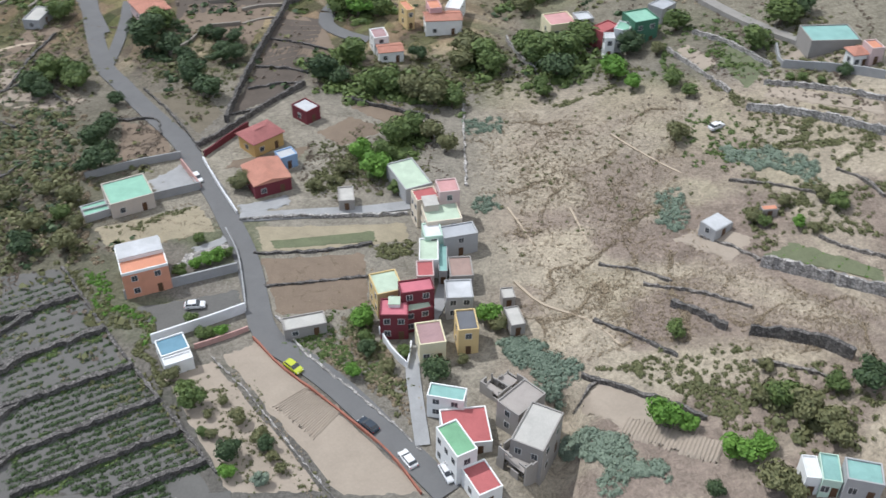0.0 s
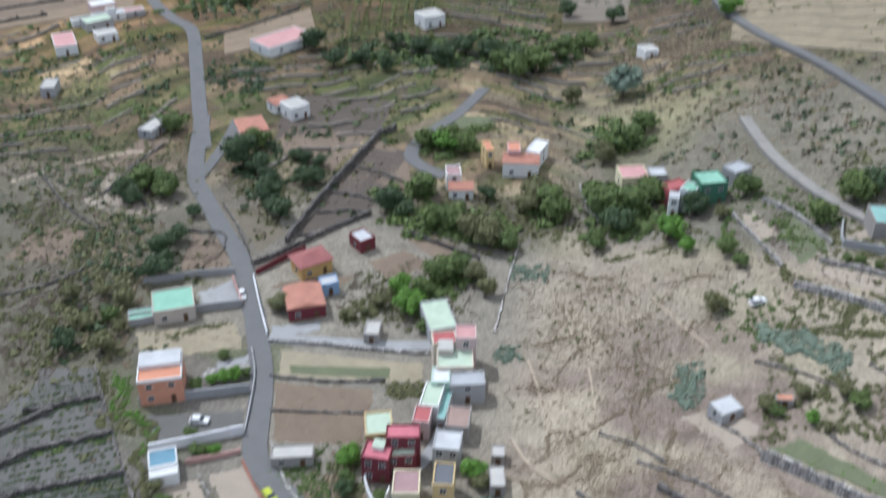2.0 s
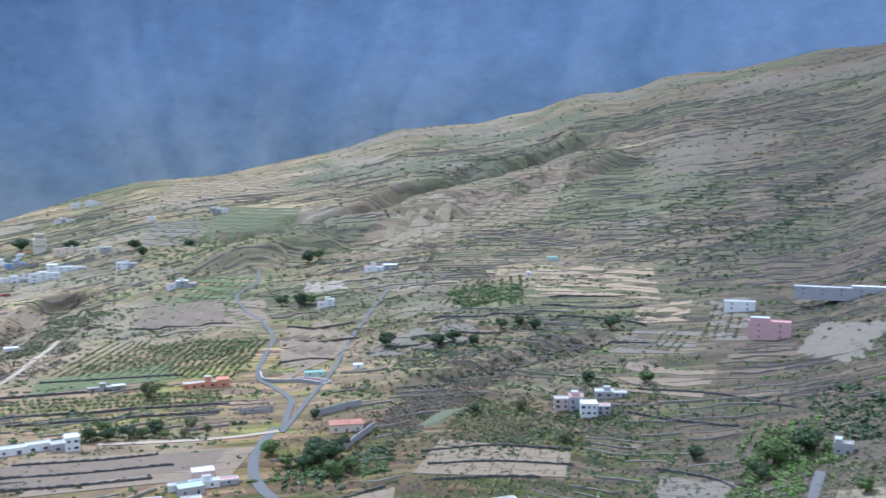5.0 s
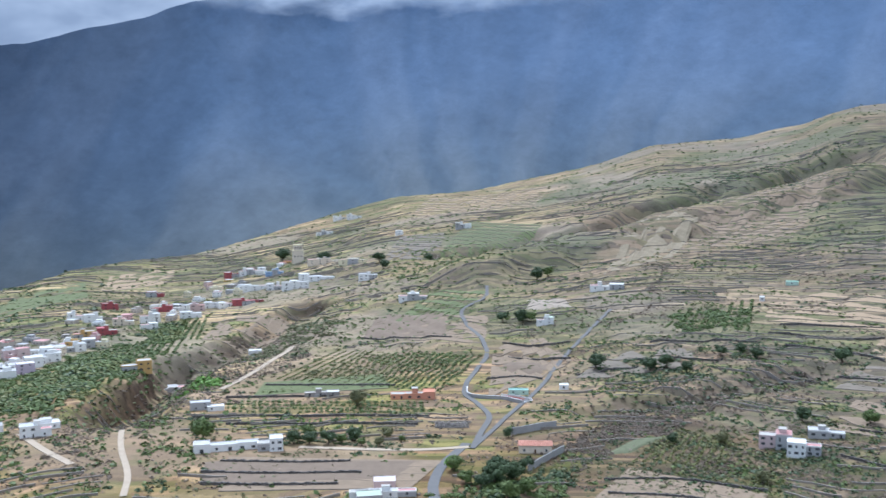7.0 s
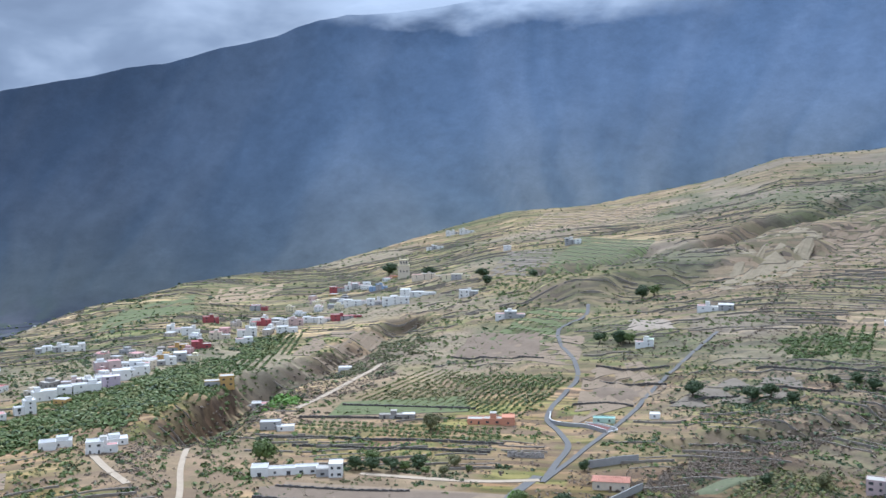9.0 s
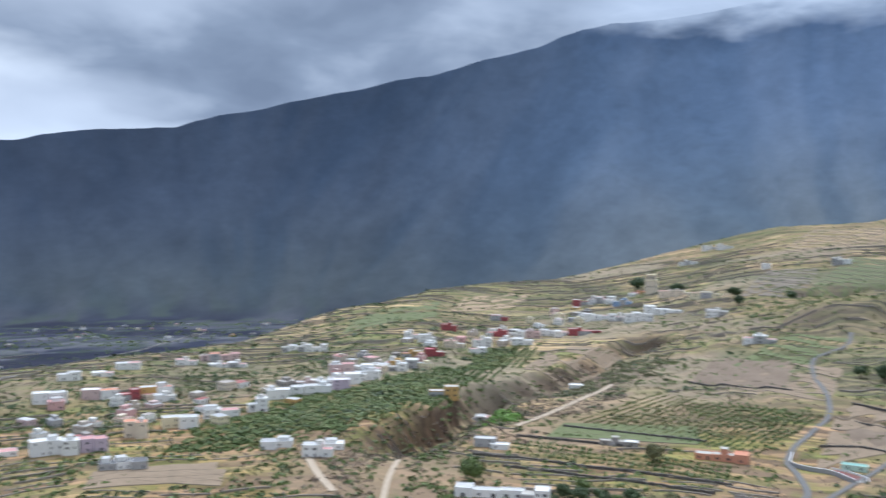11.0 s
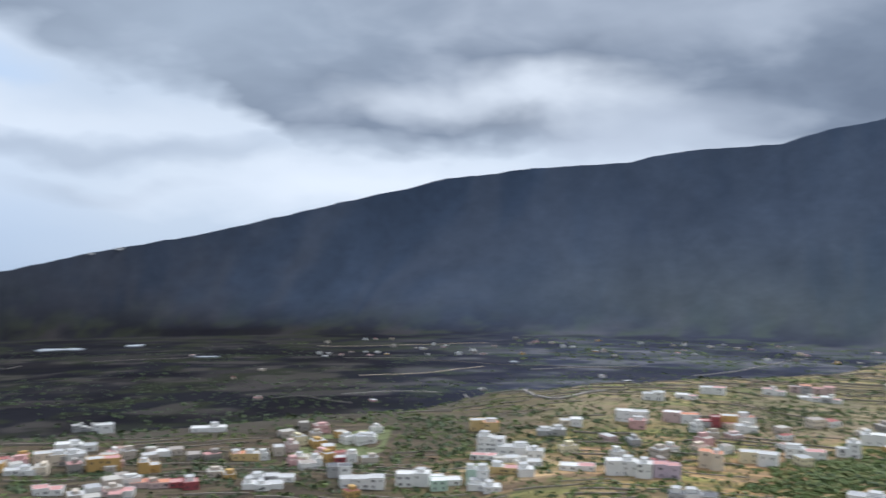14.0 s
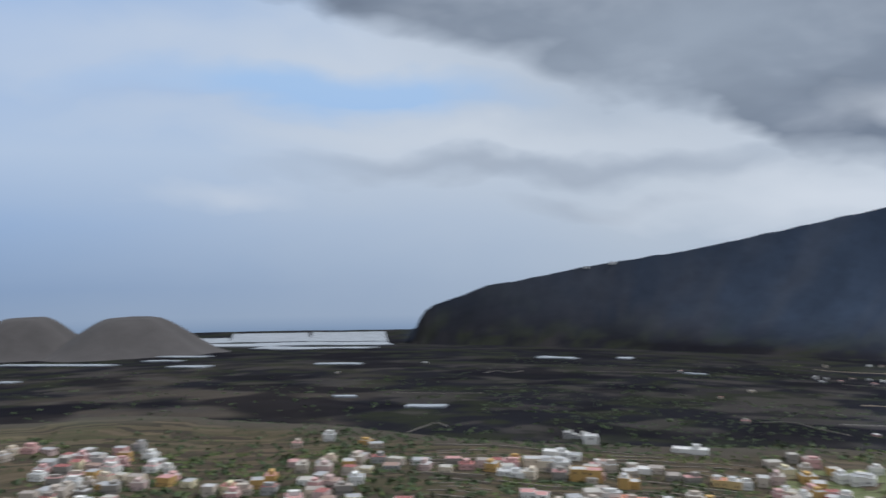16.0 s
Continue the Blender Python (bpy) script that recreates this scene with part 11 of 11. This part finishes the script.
flat_house(63.2, 460.5, 7.4, 6, 4.6, -1, "grey", "concrete", "small grey stone hut on the hillside", attic=(0.05, 0.40, 0.1, 0.9, 1.6, "grey", "light grey"))
field(((29.2, 638.1), (37.0, 699.8), (84.0, 661.8), (64.5, 593.1)), ASHEN, "grey paved yard of a large house", lift=1.0, nu=10, nv=10)
scatter("scrub", in_quad(((-540.1, 1267.6), (-588.9, 1419.3), (-452.4, 1726.1), (-384.9, 1546.8)), 800, 680), np.random.RandomState(680).uniform(1.0, 2.4, 800), GREENS["dark"], "dark shrubs in a gully on the hill", "scrub", 680, count=6, leaf=0.55)
# dark shrubs added to stand for cloud shadow on the hill
scatter("scrub", in_quad(((-86.8, 891.0), (-9.4, 1141.4), (48.6, 1241.2), (17.7, 879.3)), 900, 681), np.random.RandomState(681).uniform(0.9, 2.2, 900), GREENS["dark"], "dark shrubs in a gully on the hill", "scrub", 681, count=6, leaf=0.55)
scatter("scrub", in_quad(((-104.0, 907.5), (-157.3, 1186.6), (-83.4, 1184.2), (-35.7, 888.8)), 900, 682), np.random.RandomState(682).uniform(0.9, 2.0, 900), GREENS["dark"], "dark shrubs on the shaded hillside", "scrub", 682, count=6, leaf=0.55)

# the groves along the town stand close
for k, (quad, n) in enumerate(((((-490.4, 298.7), (-450.0, 349.0), (-498.0, 406.8), (-562.9, 391.8)), 620), (((-498.0, 406.8), (-548.9, 451.6), (-596.1, 488.6), (-565.0, 400.0)), 420),
                               (((-606.5, 513.5), (-633.8, 564.4), (-709.1, 637.1), (-700.0, 566.0)), 520), (((-447.7, 234.7), (-505.0, 300.0), (-480.0, 322.0), (-440.0, 280.0)), 160))):
    for green, share in (("mid", 1.0), ("dark", 0.22), ("yellow", 0.5)):
        spots = in_quad(quad, int(n * share), 800 + 3 * k + len(green))
        scatter("grove", spots, np.random.RandomState(800 + k).uniform(1.4, 3.0, len(spots)), GREENS[green], f"dense {green if green != 'mid' else 'leafy'} green grove along the town", "grove", 800 + k, count=9, leaf=0.5)
spots = in_quad(((-470.0, 450.0), (-450.0, 470.0), (-425.0, 462.0), (-445.0, 440.0)), 70, 830)
scatter("grove", spots, np.random.RandomState(830).uniform(1.6, 3.2, 70), GREENS["bright"], "bright green trees at the end of the ravine", "grove", 830, count=12, leaf=0.4)

# scrub in the ravines
for line, half, name, number in ((FOLDS[2][0], 24, "ravine", 31), (FOLDS[0][0], 50, "upper ravine", 32), (FOLDS[4][0], 18, "dry gully", 33)):
    p = resample(line, 1.2 if half < 40 else 2.0)
    p = np.repeat(p, 3, axis=0) + np.random.RandomState(number).normal(0, half * 0.4, (len(p) * 3, 2))
    for green, share in (("brown", 1), ("dark", 4), ("olive", 5)):
        q = p[share // 2::share]
        scatter("scrub", q, np.random.RandomState(number + share).uniform(0.8, 2.2, len(q)), GREENS[green], f"{green} brush filling the {name}", "scrub", number + share, count=6, leaf=0.55)

# tracks and walls of the lava plain
for u in range(13):
    rng = np.random.RandomState(900 + u)
    a, r = rng.uniform(80, 140), rng.uniform(900, 2700)
    turns = np.radians(a + np.linspace(0, rng.uniform(2, 7), 4) * rng.choice((-1, 1)))
    reach = r + np.cumsum(rng.uniform(-60, 60, 4))
    wall_line(list(zip((CX - reach * np.sin(turns)).tolist(), (CY + reach * np.cos(turns)).tolist())), 1.0, 1.6, WEATHERED, "weathered stone wall on the lava plain", step=6)
road(((-2626.1, -562.7), (-2608.6, -392.5), (-2691.8, -201.6), (-2730.0, -90.0)), 3.2, DIRT, "pale track over the dark lava plain", lift=0.8)
road(((-1669.4, -231.3), (-1709.7, -137.1), (-1897.0, -26.8)), 3.2, DIRT, "pale track over the dark lava plain", lift=0.8)
wall_line(((-1323.3, -0.2), (-699.1, 116.6), (-707.8, 179.3)), 1.5, 2.0, PALE_STONE, "long pale stone wall on the lava plain")
wall_line(((-1333.4, -183.1), (-1361.8, -105.7), (-1349.8, -41.9)), 1.5, 2.0, PALE_STONE, "long pale stone wall on the lava plain")
wall_line(((-1850.4, 73.6), (-1912.7, 183.8), (-1968.0, 290.9)), 1.5, 2.0, PALE_STONE, "long pale stone wall on the lava plain")
wall_line(((-1803.4, 378.6), (-2031.9, 532.6), (-2491.4, 741.0)), 1.5, 2.0, PALE_STONE, "long pale stone wall on the lava plain")

# weeds along the foot of the terrace walls between the vines
for k, (a, b) in enumerate((((-85.4, 136.8), (-72.5, 144.6)), ((-81.3, 125.2), (-64.8, 135.5)), ((-77.5, 114.7), (-57.2, 125.9)), ((-73.7, 104.0), (-50.2, 118.0)), ((-69.2, 96.7), (-45.1, 110.7)), ((-52.9, 97.0), (-39.5, 104.1)))):
    p = np.repeat(resample((a, b), 0.45), 2, axis=0)
    p = p + np.array((0.45, -0.8)) + np.random.RandomState(50 + k).normal(0, 0.22, p.shape)
    scatter("weeds", p, np.random.RandomState(60 + k).uniform(0.3, 0.62, len(p)), GREENS["dark"], "dark green weeds along the foot of a field wall", "weeds", 70 + k, count=10, leaf=0.4)

# the vines go on below
field(((-80.0, 78.0), (-71.5, 97.0), (-33.0, 99.0), (-30.0, 78.0)), GREY_SOIL, "grey vine field running on below the terraces", lift=0.08, nu=18, nv=12)
for y0, number in ((92.0, 41), (86.0, 42), (80.5, 43)):
    plants = rows_in(((-76.0, y0 - 9.0), (-46.0, y0 + 9.0), (-42.5, y0 + 4.4), (-73.5, y0 - 13.6)), 4, 0.7, number, 0.2)
    scatter("vine_rows", plants, np.random.RandomState(number).uniform(0.53, 0.88, len(plants)), GREENS["vine"], "rows of low green vines in grey soil", "crop", number)
    wall_line(((-73.0, y0 - 14.6), (-58.0, y0 - 5.4), (-42.0, y0 + 3.8)), 1.25, 1.0, STONE, "dark dry-stone terrace wall across a grey field")

# fields and scrub beyond the vines
field(((-74.0, 91.7), (-94.7, 130.6), (-84.4, 153.8), (-68.4, 94.8)), GREY_SOIL, "grey vine field with dark stone steps", lift=0.12, nu=16, nv=16)
wall_line(((-91.1, 124.0), (-80.2, 138.9)), 1.25, 1.0, STONE, "dark dry-stone terrace wall across a grey field")
wall_line(((-86.1, 114.5), (-77.4, 127.6)), 1.25, 1.0, STONE, "dark dry-stone terrace wall across a grey field")
wall_line(((-81.2, 105.3), (-74.5, 116.6)), 1.25, 1.0, STONE, "dark dry-stone terrace wall across a grey field")
wall_line(((-76.7, 96.8), (-71.5, 105.7)), 1.25, 1.0, STONE, "dark dry-stone terrace wall across a grey field")
plants = rows_in(((-92.9, 127.7), (-83.1, 147.5), (-68.9, 95.7), (-74.5, 93.1)), 26, 0.8, 701, 0.2)
scatter("vine_rows", plants, np.random.RandomState(701).uniform(0.33, 0.58, len(plants)), GREENS["vine"], "low vines in rows on grey soil", "crop", 701, count=6)
scatter("scrub", in_quad(((-120.6, 178.7), (-106.1, 188.2), (-85.6, 155.9), (-95.6, 132.3)), 200, 720), np.random.RandomState(720).uniform(0.4, 1.3, 200), GREENS["olive"], "olive scrub on open ground", "scrub", 720, count=20, leaf=0.3)
scatter("scrub", in_quad(((-120.6, 178.7), (-106.1, 188.2), (-85.6, 155.9), (-95.6, 132.3)), 1100, 721), np.random.RandomState(721).uniform(0.15, 0.5, 1100), GREENS["brown"], "brown dry grass on open ground", "scrub", 721, count=20, leaf=0.3)
scatter("scrub", in_quad(((-156.5, 245.7), (-119.5, 246.8), (-106.1, 188.2), (-120.6, 178.7)), 180, 722), np.random.RandomState(722).uniform(0.4, 1.3, 180), GREENS["olive"], "olive scrub on open ground", "scrub", 722, count=20, leaf=0.3)
scatter("scrub", in_quad(((-156.5, 245.7), (-119.5, 246.8), (-106.1, 188.2), (-120.6, 178.7)), 1200, 723), np.random.RandomState(723).uniform(0.15, 0.5, 1200), GREENS["brown"], "brown dry grass on open ground", "scrub", 723, count=20, leaf=0.3)
scatter("scrub", in_quad(((-191.6, 289.5), (-144.4, 299.6), (-93.5, 192.0), (-110.2, 166.1)), 130, 724), np.random.RandomState(724).uniform(0.5, 1.5, 130), GREENS["dark"], "dark shrubs on open ground", "scrub", 724, count=20, leaf=0.3)
scatter("scrub", in_quad(((-191.6, 289.5), (-144.4, 299.6), (-93.5, 192.0), (-110.2, 166.1)), 1200, 725), np.random.RandomState(725).uniform(0.2, 0.6, 1200), GREENS["brown"], "brown dry grass on open ground", "scrub", 725, count=20, leaf=0.3)
scatter("scrub", in_quad(((-110.2, 166.1), (-99.6, 178.0), (-62.8, 121.5), (-76.8, 115.4)), 250, 726), np.random.RandomState(726).uniform(0.2, 0.7, 250), GREENS["olive"], "low weeds beyond the vine field", "scrub", 726, count=20, leaf=0.3)
road(((-145.9, 225.9), (-136.1, 237.3), (-122.6, 250.0), (-115.0, 252.9)), 1.2, DIRT, "pale dirt path over open ground", name='footpath', lift=0.1)
wall_line(((-117.0, 172.1), (-105.6, 180.9), (-100.0, 191.0)), 0.7, 0.5, STONE, "dark stone wall between small plots")
wall_line(((-137.8, 230.2), (-122.6, 216.3), (-107.0, 206.8)), 0.7, 0.5, STONE, "dark stone wall between small plots")
field(((-124.1, 188.2), (-124.5, 207.2), (-107.9, 205.2), (-108.1, 189.2)), BROWN, "brown plot with scrub")
field(((-119.3, 219.9), (-120.7, 237.7), (-106.5, 236.3), (-103.5, 219.0)), SOIL, "pale walled plot")
scatter("scrub", in_quad(((-223.1, 560.6), (-293.2, 668.3), (-88.9, 749.8), (-41.1, 583.7)), 2800, 760), np.random.RandomState(760).uniform(0.4, 1.1, 2800), GREENS["brown"], "brown brush over the lower terraces", "scrub", 760, count=5, leaf=0.55)
scatter("scrub", in_quad(((-223.1, 560.6), (-293.2, 668.3), (-88.9, 749.8), (-41.1, 583.7)), 700, 761), np.random.RandomState(761).uniform(0.7, 1.9, 700), GREENS["dark"], "dark shrubs over the lower terraces", "scrub", 761, count=5, leaf=0.55)
scatter("scrub", in_quad(((-98.1, 426.9), (-140.7, 516.3), (-41.1, 583.7), (-12.6, 484.3)), 2400, 762), np.random.RandomState(762).uniform(0.3, 0.9, 2400), GREENS["brown"], "brown brush round the white houses", "scrub", 762, count=5, leaf=0.55)
scatter("scrub", in_quad(((-98.1, 426.9), (-140.7, 516.3), (-41.1, 583.7), (-12.6, 484.3)), 600, 763), np.random.RandomState(763).uniform(0.7, 1.8, 600), GREENS["dark"], "dark shrubs round the white houses", "scrub", 763, count=5, leaf=0.55)
scatter("scrub", in_quad(((-98.1, 426.9), (-140.7, 516.3), (-41.1, 583.7), (-12.6, 484.3)), 450, 764), np.random.RandomState(764).uniform(0.6, 1.5, 450), GREENS["yellow"], "yellow-green bushes round the white houses", "scrub", 764, count=5, leaf=0.55)
scatter("scrub", in_quad(((-359.1, 317.7), (-401.1, 367.4), (-474.0, 529.8), (-391.7, 438.7)), 1500, 765), np.random.RandomState(765).uniform(0.4, 1.1, 1500), GREENS["brown"], "brown brush over a dry slope", "scrub", 765, count=5, leaf=0.55)
scatter("scrub", in_quad(((-424.1, 301.0), (-471.1, 344.6), (-385.7, 347.0), (-292.1, 284.5)), 1200, 766), np.random.RandomState(766).uniform(0.4, 1.0, 1200), GREENS["brown"], "brown brush over a dry slope", "scrub", 766, count=5, leaf=0.55)
scatter("scrub", in_quad(((-301.6, 681.2), (-404.8, 901.7), (-194.0, 1113.9), (-88.9, 749.8)), 1800, 767), np.random.RandomState(767).uniform(0.6, 1.5, 1800), GREENS["brown"], "brown brush over the hillside", "scrub", 767, count=5, leaf=0.55)


class Taken:
    """Where houses and roads stand, in cells of three metres."""

    def __init__(self):
        self.cells = np.zeros((900, 1100), bool)

    def index(self, x, y):
        return np.clip(((x + 1600) / 3).astype(int), 0, 899), np.clip(((y + 800) / 3).astype(int), 0, 1099)

    def mark(self, x, y, reach):
        for dx in np.arange(-reach, reach + 0.1, 2.5):
            for dy in np.arange(-reach, reach + 0.1, 2.5):
                self.cells[self.index(x + dx, y + dy)] = True

    def at(self, x, y):
        return self.cells[self.index(np.asarray(x, float), np.asarray(y, float))]


TAKEN = Taken()
for ob in list(scene.objects):
    if ob.parent is None and ob.name.startswith(("house", "bell_tower", "greenhouse")):
        TAKEN.mark(np.array([ob.location.x]), np.array([ob.location.y]), 8)
    if ob.name.startswith(("stepped_field", "orchard")):
        co = np.zeros(len(ob.data.vertices) * 3)
        ob.data.vertices.foreach_get("co", co)
        TAKEN.mark(co[0::3], co[1::3], 0.1 if ob.name.startswith("orchard") else 2.5)
    if ob.name.startswith(("road", "lane", "street", "track", "footpath", "driveway")) and ob.type == "MESH":
        co = np.zeros(len(ob.data.vertices) * 3)
        ob.data.vertices.foreach_get("co", co)
        TAKEN.mark(co[0::3], co[1::3], 2.5)

build_terrace_walls()


def on_land(n, az0, az1, r0, r1, seed, keep):
    """Random places in a sector of the land, thinned by noise."""
    rng = np.random.RandomState(seed)
    a, r = np.radians(rng.uniform(az0, az1, n) + rng.normal(0, 5, n)), r0 * (r1 / r0) ** rng.rand(n)
    x, y = CX - r * np.sin(a), CY + r * np.cos(a)
    return np.stack([x, y], -1)[rng.rand(n) < (keep + (1 - keep) * 2 * ease(fbm(x, y, 90, 3, seed), 0.45, 0.65)) * ~TAKEN.at(x, y)]


for words, green, n, sector, low, high, seed in (
    ("olive scrub over the terraced slopes", "olive", 1500, (-22, 62, 330, 1950), 0.7, 1.9, 201),
    ("dark shrubs over the terraced slopes", "dark", 900, (-22, 62, 330, 1950), 0.8, 2.2, 202),
    ("dry brown scrub over the slopes", "dry", 1600, (-22, 62, 300, 1500), 0.6, 1.5, 203),
    ("green garden trees over the valley floor", "mid", 1500, (38, 100, 330, 1500), 0.9, 2.4, 204),
    ("olive scrub over the valley floor", "olive", 2800, (55, 104, 300, 900), 0.6, 1.8, 205),
    ("dark trees about the lower town", "dark", 5600, (88, 152, 370, 700), 1.2, 3.0, 206),
    ("brown brush over the hill above the village", "brown", 6000, (-34, 12, 200, 1400), 0.5, 1.4, 211),
    ("olive scrub over the hill above the village", "olive", 2500, (-34, 12, 200, 1400), 0.6, 1.7, 212),
    ("green garden trees about the town", "mid", 2600, (60, 104, 430, 1100), 1.2, 2.8, 213),
    ("dark bushes along the crest", "dark", 900, (10, 62, 1250, 2250), 1.5, 3.6, 214),
    ("olive scrub behind the village", "olive", 2600, (-20, 80, 125, 340), 0.5, 1.5, 208),
    ("dark shrubs behind the village", "dark", 1500, (-20, 80, 125, 340), 0.6, 1.7, 209),
    ("dry brown brush over the valley floor", "brown", 4200, (24, 84, 300, 760), 0.5, 1.5, 218),
    ("brown brush behind the village", "brown", 5200, (-20, 80, 125, 340), 0.3, 0.8, 210),
    ("olive scrub over the slopes above the town", "olive", 3000, (52, 92, 620, 1900), 1.0, 2.6, 215),
    ("dark trees over the slopes above the town", "dark", 1100, (52, 92, 560, 1900), 1.2, 3.2, 216),
    ("green trees at the foot of the mountain", "mid", 1500, (40, 100, 2150, 3200), 2.5, 6.0, 217),
    ("dark bushes on the lava plain", "dark", 3800, (62, 150, 900, 2700), 1.5, 4.5, 207),
):
    spots = on_land(n, *sector, seed, 0.25)
    spots = spots[(spots[:, 1] > 228) | (spots[:, 0] < -62) | (np.hypot(spots[:, 0] - CX, spots[:, 1] - CY) > 330)]
    scatter("scrub", spots, np.random.RandomState(seed).uniform(low, high, len(spots)), GREENS[green], words, "scrub", seed, count=5, leaf=0.58)


def plant_plots():
    """Orchards in rows, rough grass and scrub on the plots, by the kind of each plot."""
    rng = np.random.RandomState(301)
    far = 2320
    u, v = np.meshgrid(np.arange(-320, 1460, 3.3), np.arange(180, 2360, 3.0))
    u, v = u.ravel(), v.ravel()
    x, y = from_plots(u + rng.uniform(-0.7, 0.7, len(u)) * np.interp(v, (600, 1500), (1, 5)), v + 1.5 + rng.uniform(-0.35, 0.35, len(u)) * np.interp(v, (600, 1500), (1, 5)))
    r, az = np.hypot(x - CX, y - CY), np.degrees(np.arctan2(CX - x, y - CY))
    keep = (r < far) & (az > -24) & (az < 118) & (farmed(x, y) > 0.25) & ~TAKEN.at(x, y)
    keep &= rng.rand(len(u)) < np.interp(r, (200, 500, 1350, 1800, 2200), (0.26, 0.42, 0.30, 0.14, 0.05))
    x, y, r = x[keep], y[keep], r[keep]
    i, j, kind, tone = plot_kind(x, y)
    which, dice = hashed(i, j, 68), rng.rand(len(x))
    grow = np.interp(r, (200, 1350, 2320), (1.0, 1.7, 2.0))
    for words, name, green, mask, low, high, count, leaf in (
        ("rows of green fruit trees on the terraces", "orchard", "mid", (kind == 2) & (which < 0.45) & (dice < 0.9), 0.9, 1.6, 7, 0.56),
        ("rows of dark fruit trees on the terraces", "orchard", "dark", (kind == 2) & (which > 0.86) & (dice < 0.85), 0.9, 1.7, 7, 0.56),
        ("rows of olive-green vines on the terraces", "vineyard", "olive", (kind == 2) & (which > 0.45) & (which < 0.86) & (dice < 0.7), 0.6, 1.1, 5, 0.56),
        ("low green crops on the terraces", "crop", "vine", (kind == 3) & (dice < 0.6), 0.4, 0.8, 4, 0.56),
        ("dry tufts on fallow terraces", "dry_grass", "dry", (kind == 0) & (dice < np.where(r < 450, 0.5, 0.3)), 0.25, 0.6, 4, 0.5),
        ("brown dead brush on fallow terraces", "dry_grass", "brown", (kind == 1) & (dice < np.where(r < 450, 0.7, 0.5)), 0.3, 0.8, 4, 0.56),
        ("brown brush on terraces run wild", "scrub", "brown", (kind == 4) & (dice < np.where(r < 450, 0.6, 0.4)), 0.4, 1.1, 5, 0.56),
        ("olive scrub on terraces run wild", "scrub", "olive", (kind == 4) & (dice > 0.90), 0.5, 1.4, 7, 0.5),
    ):
        size = np.random.RandomState(len(words)).uniform(low, high, mask.sum()) * grow[mask]
        scatter(name, np.stack([x[mask], y[mask]], -1), size, GREENS[green], words, name.replace("_", " "), len(words), count=count, leaf=leaf)


plant_plots()
